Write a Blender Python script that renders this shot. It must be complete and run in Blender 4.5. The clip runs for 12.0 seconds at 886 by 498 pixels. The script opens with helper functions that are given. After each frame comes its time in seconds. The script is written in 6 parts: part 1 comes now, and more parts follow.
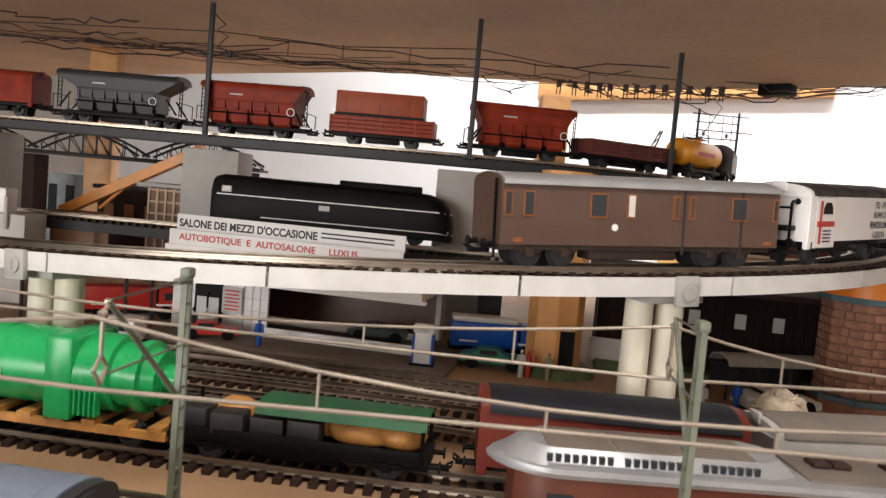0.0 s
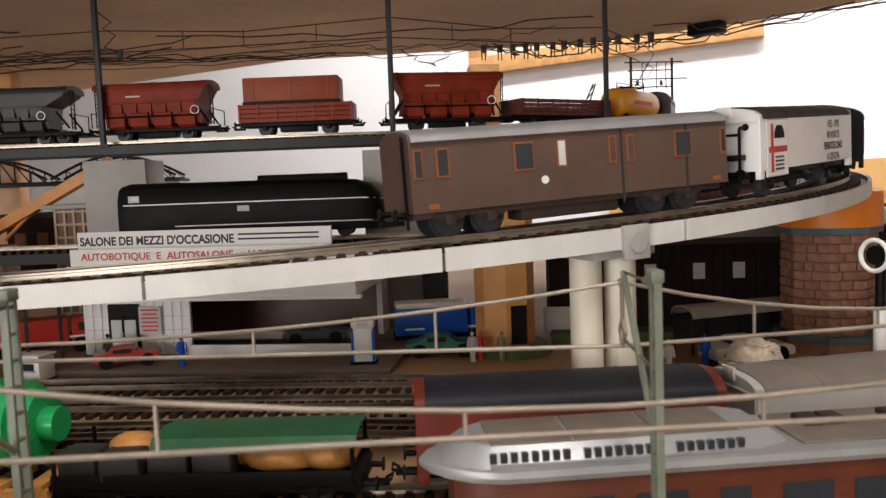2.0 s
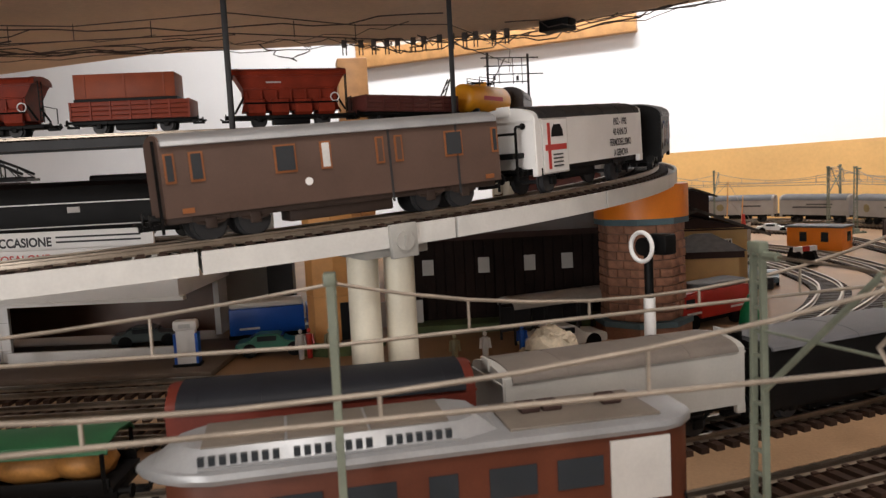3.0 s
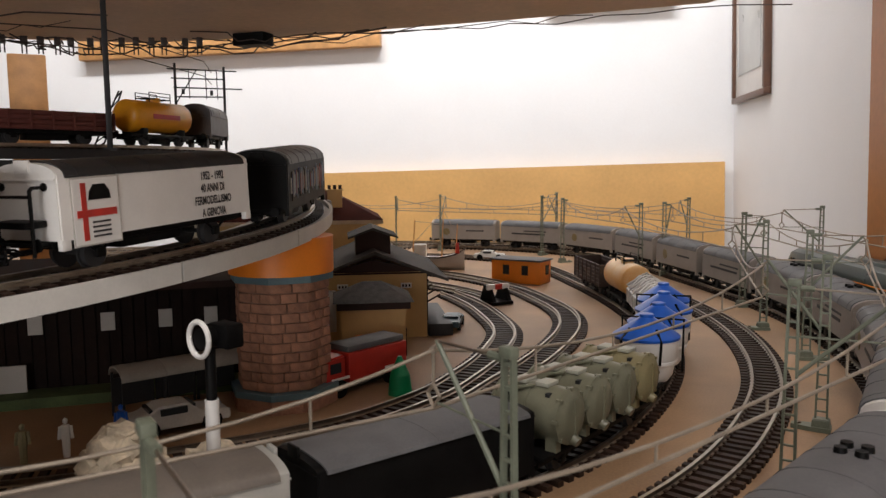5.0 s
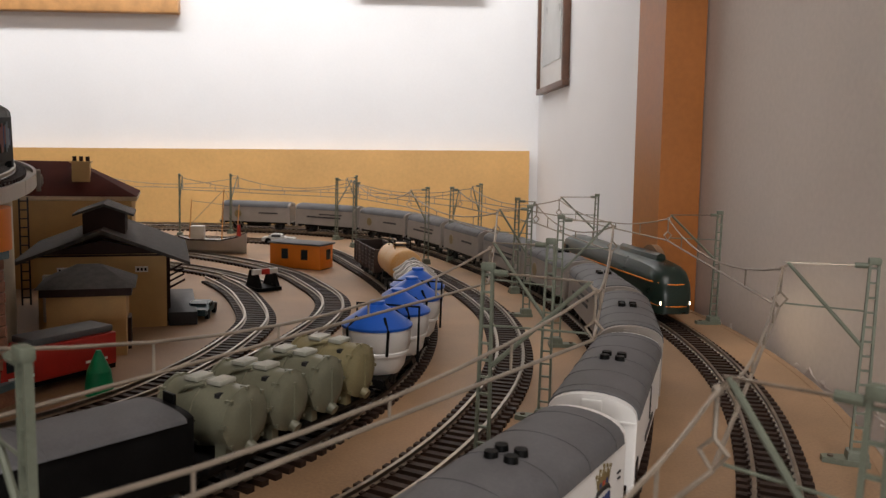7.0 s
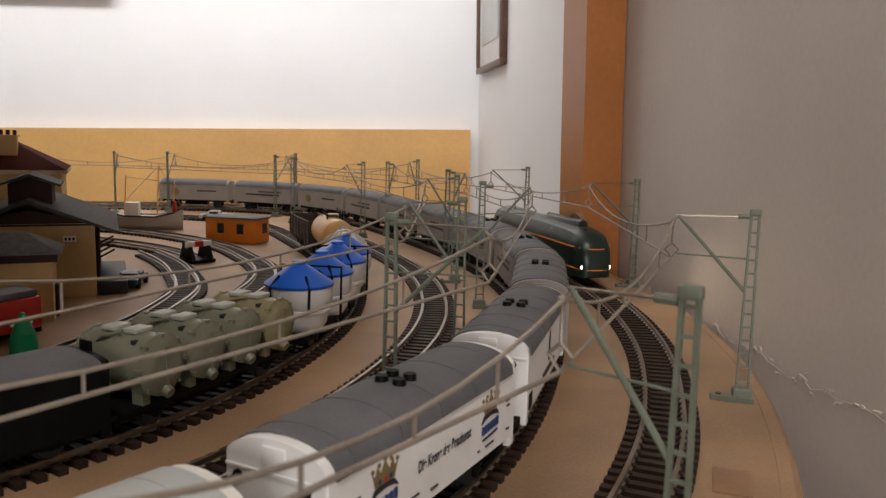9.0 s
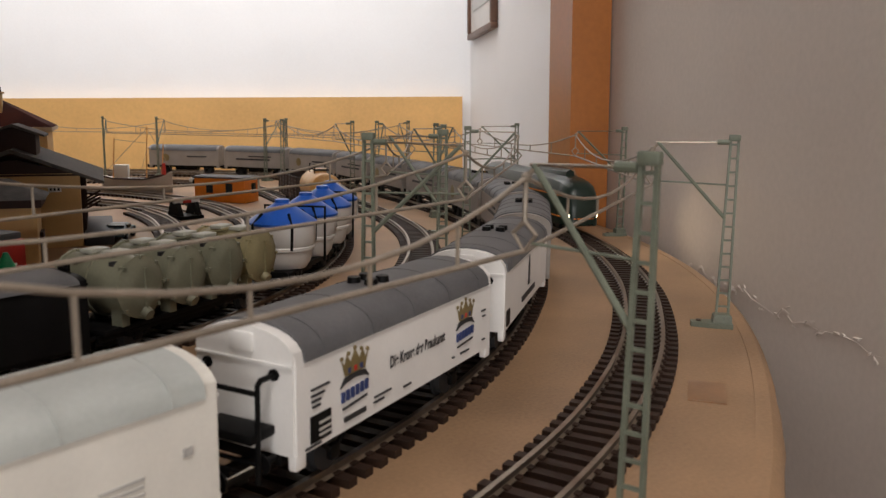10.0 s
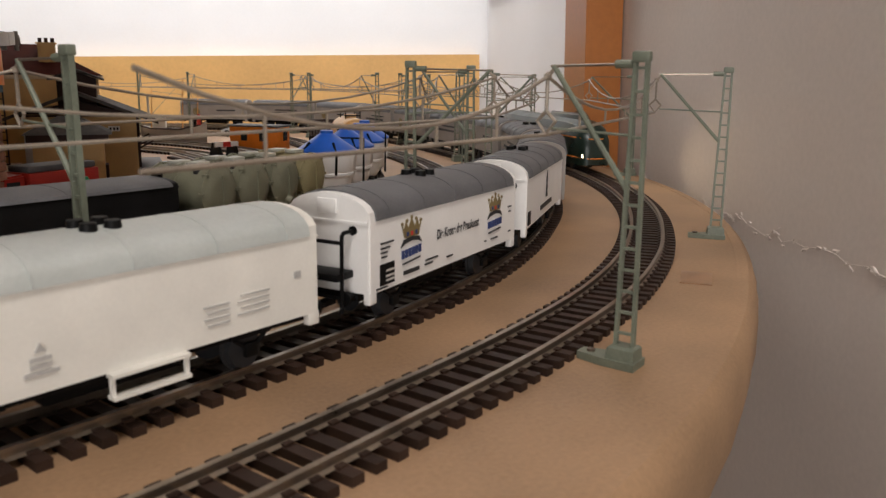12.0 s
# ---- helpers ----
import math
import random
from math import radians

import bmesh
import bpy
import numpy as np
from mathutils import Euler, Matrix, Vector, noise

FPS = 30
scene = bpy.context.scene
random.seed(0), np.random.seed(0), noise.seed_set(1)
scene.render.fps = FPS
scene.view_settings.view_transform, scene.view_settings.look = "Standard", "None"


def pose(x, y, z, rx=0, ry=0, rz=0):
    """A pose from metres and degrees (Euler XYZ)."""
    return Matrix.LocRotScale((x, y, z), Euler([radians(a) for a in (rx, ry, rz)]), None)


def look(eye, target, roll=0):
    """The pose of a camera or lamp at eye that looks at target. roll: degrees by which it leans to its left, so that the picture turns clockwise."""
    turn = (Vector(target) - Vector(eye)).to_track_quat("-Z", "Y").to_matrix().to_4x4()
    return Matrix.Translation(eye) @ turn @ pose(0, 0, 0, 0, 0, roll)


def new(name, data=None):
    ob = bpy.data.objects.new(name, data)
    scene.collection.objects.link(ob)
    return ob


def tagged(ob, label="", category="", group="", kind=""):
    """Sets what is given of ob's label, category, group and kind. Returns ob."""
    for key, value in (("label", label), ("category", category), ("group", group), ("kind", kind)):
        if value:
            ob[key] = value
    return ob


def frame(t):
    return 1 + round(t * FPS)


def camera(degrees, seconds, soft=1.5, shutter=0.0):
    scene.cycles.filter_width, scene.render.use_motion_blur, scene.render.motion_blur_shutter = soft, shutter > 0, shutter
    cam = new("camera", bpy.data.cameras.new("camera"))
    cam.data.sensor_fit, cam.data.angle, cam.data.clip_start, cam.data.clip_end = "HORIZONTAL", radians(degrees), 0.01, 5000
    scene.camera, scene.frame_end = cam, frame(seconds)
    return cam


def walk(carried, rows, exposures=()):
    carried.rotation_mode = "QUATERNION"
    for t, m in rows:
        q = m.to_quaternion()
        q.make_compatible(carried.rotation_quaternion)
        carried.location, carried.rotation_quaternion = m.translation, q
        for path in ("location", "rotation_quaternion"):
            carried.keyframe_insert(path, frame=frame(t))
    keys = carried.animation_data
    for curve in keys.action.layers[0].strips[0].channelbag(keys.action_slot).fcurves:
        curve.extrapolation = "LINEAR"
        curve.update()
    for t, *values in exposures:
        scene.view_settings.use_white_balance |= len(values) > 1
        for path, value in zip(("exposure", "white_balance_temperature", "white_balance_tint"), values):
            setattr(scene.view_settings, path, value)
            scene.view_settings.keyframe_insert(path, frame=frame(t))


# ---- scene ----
cam = camera(58.5, 12.0, soft=1.35)
cam.data.dof.use_dof, cam.data.dof.focus_distance, cam.data.dof.aperture_fstop = True, 0.48, 38.0
PATH = [
    (0, (-0.0052, 0.0041, 0.1191), (-0.1788, 1.9914, -0.0211), 5.04),
    (0.5, (-0.0067, 0.0236, 0.1201), (-0.1569, 2.0114, -0.0307), 1.84),
    (1, (-0.0047, 0.0421, 0.1101), (-0.1509, 2.0299, -0.0449), 0.03),
    (1.5, (0.0039, 0.0492, 0.1072), (-0.1098, 2.0394, -0.0496), -1.38),
    (2, (0.008, 0.0502, 0.1113), (-0.0582, 2.0424, -0.0552), -2.13),
    (2.5, (0.0329, 0.0465, 0.1114), (0.0707, 2.0381, -0.0678), -2.54),
    (2.7, (0.0451, 0.0437, 0.1108), (0.1308, 2.0328, -0.0772), -2.83),
    (4.3, (0.121, 0.068, 0.131), (0.609, 1.996, -0.082), -1.0),
    (4.5, (0.132, 0.076, 0.132), (0.684, 1.987, -0.078), -0.9),
    (5, (0.159, 0.088, 0.136), (0.855, 1.952, -0.073), -0.5),
    (5.5, (0.186, 0.098, 0.132), (1.029, 1.899, -0.085), 0.2),
    (6, (0.209, 0.102, 0.133), (1.153, 1.851, -0.091), 0.8),
    (6.5, (0.221, 0.103, 0.133), (1.23, 1.814, -0.099), 1.3),
    (7, (0.231, 0.099, 0.129), (1.297, 1.774, -0.11), 1.6),
    (7.2, (0.231, 0.098, 0.127), (1.319, 1.758, -0.117), 1.7),
    (8.8, (0.2355, 0.079, 0.121), (1.396, 1.682, -0.154), 1.5),
    (9, (0.235, 0.073, 0.119), (1.402, 1.674, -0.157), 1.4),
    (9.5, (0.236, 0.067, 0.107), (1.404, 1.663, -0.189), 1.1),
    (10, (0.239, 0.065, 0.097), (1.408, 1.653, -0.234), 0.8),
    (10.5, (0.238, 0.06, 0.087), (1.415, 1.635, -0.28), 0.9),
    (11, (0.232, 0.054, 0.081), (1.41, 1.621, -0.315), 0.9),
    (11.5, (0.22, 0.039, 0.081), (1.389, 1.61, -0.33), 0.8),
    (12, (0.198, 0.022, 0.082), (1.331, 1.617, -0.335), 0.7),
]
walk(cam, [(t, look(eye, target, roll)) for t, eye, target, roll in PATH], exposures=[(0.0, 0.90), (1.0, 0.68), (2.0, 0.58), (2.7, 0.46), (4.5, 0.12), (5.5, -0.03), (7.0, -0.13), (9.5, -0.12), (11.0, 0.06), (12.0, 0.12)])

# ---- light and exposure ----
world = bpy.data.worlds.new("room_air")
scene.world = world
world.use_nodes = True
world.node_tree.nodes["Background"].inputs[0].default_value = (1.0, 0.95, 0.9, 1)
world.node_tree.nodes["Background"].inputs[1].default_value = 0.005


def area_lamp(name, eye, target, sx, sy, watts, colour, spread=180):
    d = bpy.data.lights.new(name, "AREA")
    d.shape, d.size, d.size_y, d.energy, d.color = "RECTANGLE", sx, sy, watts, colour
    d.spread = radians(spread)
    ob = new(name, d)
    ob.matrix_world = look(eye, target)
    return ob


area_lamp("wall_washer", (0.28, 1.15, 1.52), (0.75, 2.03, 0.95), 2.0, 0.2, 28.0, (1.0, 0.985, 0.98), 122)
# added fill with no real source, low behind the viewer, for fronts and plate underside
area_lamp("low_fill_behind", (-0.85, -1.15, 0.10), (-0.05, 0.75, 0.17), 0.9, 0.6, 13.0, (1.0, 0.96, 0.94))
area_lamp("room_lamp", (0.15, -0.32, 1.20), (0.42, 0.22, 0.0), 0.3, 0.3, 7.3, (1.0, 0.94, 0.90))

# ---- materials ----
MATS = {}


def mat(name, col, rough=0.5, metal=0.0, var=0.12, scale=60.0, bump=0.0, fine=900.0, alpha=1.0, emit=0.0, spec=0.5, tint=None, objvar=0.0):
    """Painted plastic, metal, card or wood, with stains at one scale and grain at another."""
    if name in MATS:
        return MATS[name]
    m = bpy.data.materials.new(name)
    m.use_nodes = True
    nt = m.node_tree
    b = nt.nodes["Principled BSDF"]
    b.inputs["Roughness"].default_value, b.inputs["Metallic"].default_value = rough, metal
    b.inputs["Specular IOR Level"].default_value = spec
    tc = nt.nodes.new("ShaderNodeTexCoord")
    n1, n2 = nt.nodes.new("ShaderNodeTexNoise"), nt.nodes.new("ShaderNodeTexNoise")
    n1.inputs["Scale"].default_value, n2.inputs["Scale"].default_value = scale, fine
    n1.inputs["Detail"].default_value = 4
    for n in (n1, n2):
        nt.links.new(tc.outputs["Object"], n.inputs["Vector"])
    mix = nt.nodes.new("ShaderNodeMix")
    mix.data_type = "RGBA"
    dark = tint or [c * (1 - 2.2 * var) for c in col]
    mix.inputs["A"].default_value = (*dark, 1)
    mix.inputs["B"].default_value = (*[min(1, c * (1 + var)) for c in col], 1)
    add = nt.nodes.new("ShaderNodeMath")
    add.operation = "MULTIPLY_ADD"
    add.inputs[1].default_value = 0.35
    nt.links.new(n2.outputs["Fac"], add.inputs[0])
    nt.links.new(n1.outputs["Fac"], add.inputs[2])
    ramp = nt.nodes.new("ShaderNodeMapRange")
    ramp.inputs["From Min"].default_value, ramp.inputs["From Max"].default_value = 0.42, 0.92
    nt.links.new(add.outputs[0], ramp.inputs["Value"])
    nt.links.new(ramp.outputs[0], mix.inputs["Factor"])
    out = mix.outputs["Result"]
    if objvar:
        oi, hs, mr = nt.nodes.new("ShaderNodeObjectInfo"), nt.nodes.new("ShaderNodeHueSaturation"), nt.nodes.new("ShaderNodeMapRange")
        mr.inputs["To Min"].default_value, mr.inputs["To Max"].default_value = 1 - objvar, 1 + objvar
        nt.links.new(oi.outputs["Random"], mr.inputs["Value"])
        nt.links.new(mr.outputs[0], hs.inputs["Value"])
        nt.links.new(out, hs.inputs["Color"])
        out = hs.outputs["Color"]
    nt.links.new(out, b.inputs["Base Color"])
    r2 = nt.nodes.new("ShaderNodeMapRange")
    r2.inputs["To Min"].default_value, r2.inputs["To Max"].default_value = max(0, rough - 0.1), min(1, rough + 0.12)
    nt.links.new(n1.outputs["Fac"], r2.inputs["Value"])
    nt.links.new(r2.outputs[0], b.inputs["Roughness"])
    if bump:
        bp = nt.nodes.new("ShaderNodeBump")
        bp.inputs["Strength"].default_value, bp.inputs["Distance"].default_value = bump, 0.001
        nt.links.new(n2.outputs["Fac"], bp.inputs["Height"])
        nt.links.new(bp.outputs[0], b.inputs["Normal"])
    if emit:
        b.inputs["Emission Color"].default_value = (*col, 1)
        b.inputs["Emission Strength"].default_value = emit
    MATS[name] = m
    return m


BOARD = mat("hardboard", (0.36, 0.222, 0.122), 0.6, var=0.17, scale=13, fine=700, bump=0.15)
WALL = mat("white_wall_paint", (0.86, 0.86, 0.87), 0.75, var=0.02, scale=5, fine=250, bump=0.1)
# wall paint greyed to hold the near side wall's shade, its crack ridge too
WALLR = mat("shaded_wall_paint", (0.64, 0.565, 0.505), 0.75, var=0.06, scale=4, fine=250, bump=0.1)
PLY = mat("yellow_plywood", (0.72, 0.42, 0.15), 0.5, var=0.08, scale=7, fine=160)
PILM = mat("varnished_orange_wood", (0.40, 0.14, 0.030), 0.4, var=0.12, scale=6, fine=200)
PLATE = mat("beige_plate", (0.80, 0.60, 0.43), 0.7, var=0.1, scale=6, fine=200, bump=0.1)
# dark colour for the two unseen walls, so they bounce less fill light
ROOMW = mat("bounce_cutting_paint", (0.36, 0.33, 0.30), 0.75, var=0.05, scale=4, fine=250)
FLOORM = mat("floor_tiles", (0.3, 0.22, 0.16), 0.5, var=0.1, scale=4)
SLEEPER = mat("brown_plastic_sleeper", (0.034, 0.018, 0.012), 0.6, var=0.2, objvar=0.25, spec=0.25)
RAIL = mat("nickel_rail", (0.33, 0.28, 0.225), 0.32, 0.9, var=0.15, scale=90)
RAILD = mat("rail_web", (0.16, 0.12, 0.09), 0.5, 0.6, var=0.2)
BLACK = mat("black_plastic", (0.005, 0.0048, 0.005), 0.5, var=0.25, spec=0.14)
DGREY = mat("dark_grey_plastic", (0.032, 0.032, 0.034), 0.5, spec=0.3)
ROOFG = mat("grey_roof", (0.125, 0.125, 0.13), 0.6, var=0.12, spec=0.3)
ROOFL = mat("light_grey_roof", (0.46, 0.49, 0.47), 0.5, var=0.06)
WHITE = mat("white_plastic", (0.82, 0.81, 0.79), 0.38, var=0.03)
CREAM = mat("cream_plastic", (0.78, 0.76, 0.70), 0.4, var=0.04)
# white of the far wagons, darkened for the shade on their sides
FARW = mat("shaded_far_white", (0.28, 0.25, 0.225), 0.5, var=0.08)
GREYW = mat("grey_white_plastic", (0.52, 0.50, 0.47), 0.45, var=0.06)
MASTG = mat("mast_green", (0.165, 0.185, 0.138), 0.5, var=0.15)
WIRE = mat("catenary_wire", (0.32, 0.27, 0.215), 0.45, 0.3, var=0.15)
DWIRE = mat("dark_wire", (0.05, 0.035, 0.03), 0.5)
RED = mat("oxide_red", (0.25, 0.032, 0.014), 0.5, var=0.18, spec=0.15)
RED2 = mat("bright_red", (0.5, 0.03, 0.02), 0.35, var=0.1)
BROWN = mat("coach_brown", (0.088, 0.050, 0.036), 0.5, var=0.08)
DECKW = mat("viaduct_grey", (0.62, 0.61, 0.58), 0.5, var=0.06)
PIER = mat("pier_grey", (0.40, 0.39, 0.36), 0.6, var=0.06)
YELLOW = mat("tank_yellow", (0.85, 0.36, 0.015), 0.35, var=0.08)
ORANGE = mat("orange_plastic", (0.85, 0.24, 0.015), 0.45, var=0.06)
OCHRE = mat("ochre_column", (0.72, 0.36, 0.12), 0.6, var=0.08)
COLUMN = mat("ivory_column", (0.74, 0.69, 0.56), 0.5, var=0.06)
SILVER = mat("silver_paint", (0.31, 0.315, 0.32), 0.4, 0.35, var=0.08)
BLUE = mat("blue_plastic", (0.010, 0.10, 0.50), 0.35, var=0.08)
DBLUE = mat("dark_blue_roof", (0.012, 0.013, 0.017), 0.55, spec=0.2)
OLIVE = mat("olive_grey", (0.185, 0.185, 0.13), 0.35, var=0.1)
OLIVEY = mat("olive_yellowed", (0.26, 0.225, 0.12), 0.45, var=0.12)
GREEN = mat("turbine_green", (0.015, 0.36, 0.10), 0.28, var=0.1)
DGREEN = mat("loco_green", (0.010, 0.024, 0.018), 0.3, var=0.1)
TARP = mat("tarp_green", (0.014, 0.10, 0.036), 0.5, var=0.15)
WOODL = mat("load_wood", (0.52, 0.24, 0.06), 0.5, var=0.2, scale=120)
STONE = mat("white_stone", (0.66, 0.56, 0.42), 0.85, var=0.2, scale=150, bump=0.6, fine=500)
BRICK = mat("red_sandstone", (0.33, 0.16, 0.10), 0.8, var=0.18, scale=130, bump=0.5, objvar=0.2)
MORTAR = mat("mortar", (0.24, 0.14, 0.10), 0.85)
BLUEG = mat("slate_blue", (0.10, 0.17, 0.20), 0.55)
YWALL = mat("yellow_house_wall", (0.55, 0.35, 0.14), 0.65, var=0.06)
DROOF = mat("dark_brown_roof", (0.04, 0.02, 0.016), 0.7, var=0.15, spec=0.25)
SLATE = mat("slate_roof", (0.075, 0.066, 0.06), 0.8, spec=0.2, var=0.2, scale=200, bump=0.3)
GLASS = mat("dark_window", (0.03, 0.035, 0.04), 0.12, var=0.05)
PALEPRINT = mat("pale_print", (0.50, 0.49, 0.47), 0.5)
LETTER = mat("letter_black", (0.02, 0.02, 0.025), 0.5)
LETTERR = mat("letter_red", (0.6, 0.05, 0.04), 0.5)
GOLD = mat("gold", (0.23, 0.175, 0.075), 0.5, 0.1)
NAVY = mat("navy_print", (0.03, 0.05, 0.16), 0.5)
ASPHALT = mat("shop_yard", (0.17, 0.13, 0.10), 0.8, var=0.1)
WOODF = mat("picture_frame_wood", (0.62, 0.33, 0.13), 0.45, var=0.1)
DWOOD = mat("dark_wood_frame", (0.13, 0.06, 0.035), 0.4, var=0.1)
PAPER = mat("grey_print_paper", (0.62, 0.63, 0.62), 0.3, var=0.1, scale=14)
GOLDF = mat("gilded_frame", (0.62, 0.38, 0.07), 0.35, 0.5, var=0.15)
CARSILV = mat("car_white", (0.6, 0.6, 0.58), 0.3)
SKIN = mat("painted_figure", (0.55, 0.36, 0.26), 0.6)
LAMP = mat("lit_headlight", (1.0, 0.85, 0.6), 0.3, emit=6.0)

# ---- mesh tools ----


def box(bm, c, s, rz=0.0, bev=0.0):
    r = bmesh.ops.create_cube(bm, size=1.0, matrix=Matrix.Translation(c) @ Matrix.Rotation(rz, 4, "Z") @ Matrix.Diagonal((*s, 1)))
    if bev:
        es = list({e for v in r["verts"] for e in v.link_edges})
        bmesh.ops.bevel(bm, geom=es, offset=bev, segments=2, affect="EDGES", profile=0.5)


def cyl(bm, p0, p1, r0, r1=None, n=14):
    p0, p1 = Vector(p0), Vector(p1)
    d = p1 - p0
    m = Matrix.Translation((p0 + p1) / 2) @ d.to_track_quat("Z", "Y").to_matrix().to_4x4()
    bmesh.ops.create_cone(bm, cap_ends=True, segments=n, radius1=r0, radius2=r0 if r1 is None else r1, depth=d.length, matrix=m)


def tube(bm, pts, r, n=6):
    """One continuous round bar through the points."""
    pts = [Vector(p) for p in pts]
    pts = [p for k, p in enumerate(pts) if k == 0 or (p - pts[k - 1]).length > 1e-6]
    rings = []
    for k, p in enumerate(pts):
        a = (p - pts[k - 1]).normalized() if k else (pts[1] - p).normalized()
        b = (pts[k + 1] - p).normalized() if k + 1 < len(pts) else a
        d = a + b if (a + b).length > 1e-3 else a
        ref = Vector((0, 0, 1)) if abs(d.normalized().z) < 0.9 else Vector((1, 0, 0))
        u = d.cross(ref).normalized()
        v = d.cross(u).normalized()
        if k and rings and (u.dot(last) < 0):
            u, v = -u, -v
        last = u
        rings.append([p + (u * math.cos(2 * math.pi * i / n) + v * math.sin(2 * math.pi * i / n)) * r for i in range(n)])
    loft(bm, rings)


def ball(bm, c, s, sub=2, jitter=0.0, seed=0):
    rnd = random.Random(seed)
    r = bmesh.ops.create_icosphere(bm, subdivisions=sub, radius=1.0, matrix=Matrix.Translation(c) @ Matrix.Diagonal((*s, 1)))
    for v in r["verts"]:
        v.co += Vector([(rnd.random() - 0.5) * jitter * k for k in s])


def prism(bm, prof, x0, x1, taper=None):
    """Extrudes a y-z outline from x0 to x1."""
    a = [bm.verts.new((x0, y, z)) for y, z in prof]
    b = [bm.verts.new((x1, y, z)) for y, z in prof]
    n = len(prof)
    fs = [bm.faces.new(a), bm.faces.new(b)]
    fs += [bm.faces.new((a[i], a[(i + 1) % n], b[(i + 1) % n], b[i])) for i in range(n)]
    bmesh.ops.recalc_face_normals(bm, faces=fs)


def prism_y(bm, prof, y0, y1):
    """Extrudes an x-z outline from y0 to y1."""
    a = [bm.verts.new((x, y0, z)) for x, z in prof]
    b = [bm.verts.new((x, y1, z)) for x, z in prof]
    n = len(prof)
    fs = [bm.faces.new(a), bm.faces.new(b)]
    fs += [bm.faces.new((a[i], a[(i + 1) % n], b[(i + 1) % n], b[i])) for i in range(n)]
    bmesh.ops.recalc_face_normals(bm, faces=fs)


def slab(bm, outline, z0, z1):
    a = [bm.verts.new((x, y, z0)) for x, y in outline]
    b = [bm.verts.new((x, y, z1)) for x, y in outline]
    n = len(outline)
    fs = [bm.faces.new(a), bm.faces.new(b)]
    fs += [bm.faces.new((a[i], a[(i + 1) % n], b[(i + 1) % n], b[i])) for i in range(n)]
    bmesh.ops.recalc_face_normals(bm, faces=fs)


def loft(bm, rings, close=True):
    """Joins rings of points of equal count with faces, and caps the ends."""
    vs = [[bm.verts.new(p) for p in r] for r in rings]
    n = len(vs[0])
    fs = []
    for a, b in zip(vs[:-1], vs[1:]):
        for i in range(n if close else n - 1):
            fs.append(bm.faces.new((a[i], a[(i + 1) % n], b[(i + 1) % n], b[i])))
    if close:
        fs += [bm.faces.new(vs[0]), bm.faces.new(vs[-1])]
    bmesh.ops.recalc_face_normals(bm, faces=fs)


def mesh_of(name, bm, material, angle=38):
    me = bpy.data.meshes.new(name)
    bm.to_mesh(me)
    bm.free()
    me.materials.append(material)
    me.polygons.foreach_set("use_smooth", [True] * len(me.polygons))
    me.set_sharp_from_angle(angle=radians(angle))
    return me


def part(name, bm, material, parent, label="", kind="", m=None):
    ob = new(name, mesh_of(name, bm, material))
    ob.parent = parent
    if m is not None:
        ob.matrix_basis = m
    return tagged(ob, label, kind=kind)


def thing(name, label, category, m=None, group="", kind=""):
    ob = new(name)
    if m is not None:
        ob.matrix_basis = m
    ob.empty_display_size = 0.01
    return tagged(ob, label, category, group, kind)


def solid(name, bm, material, label, category="", kind="structure", m=None, group=""):
    ob = new(name, mesh_of(name, bm, material))
    if m is not None:
        ob.matrix_basis = m
    return tagged(ob, label, category, group, kind)


def bx(c, s, rz=0.0, bev=0.0):
    bm = bmesh.new()
    box(bm, c, s, rz, bev)
    return bm


def cy(p0, p1, r0, r1=None, n=14):
    bm = bmesh.new()
    cyl(bm, p0, p1, r0, r1, n)
    return bm


def tb(pts, r, n=6):
    bm = bmesh.new()
    tube(bm, pts, r, n)
    return bm


def text_mesh(words, size, extrude=0.0, bold=0.0):
    c = bpy.data.curves.new("lettering", "FONT")
    c.body, c.size, c.extrude, c.align_x, c.align_y, c.offset = words, size, extrude, "CENTER", "CENTER", bold
    ob = new("lettering_tmp", c)
    me = bpy.data.meshes.new_from_object(ob.evaluated_get(bpy.context.evaluated_depsgraph_get()))
    bpy.data.objects.remove(ob)
    bpy.data.curves.remove(c)
    return me


def write(words, size, material, parent, m, sx=1.0, bold=0.0):
    me = text_mesh(words, size, 0.0, bold)
    me.materials.clear()
    me.materials.append(material)
    ob = new("lettering", me)
    ob.parent = parent
    ob.matrix_basis = m @ Matrix.Diagonal((sx, 1, 1, 1))
    return ob


# ---- lines of the plan ----


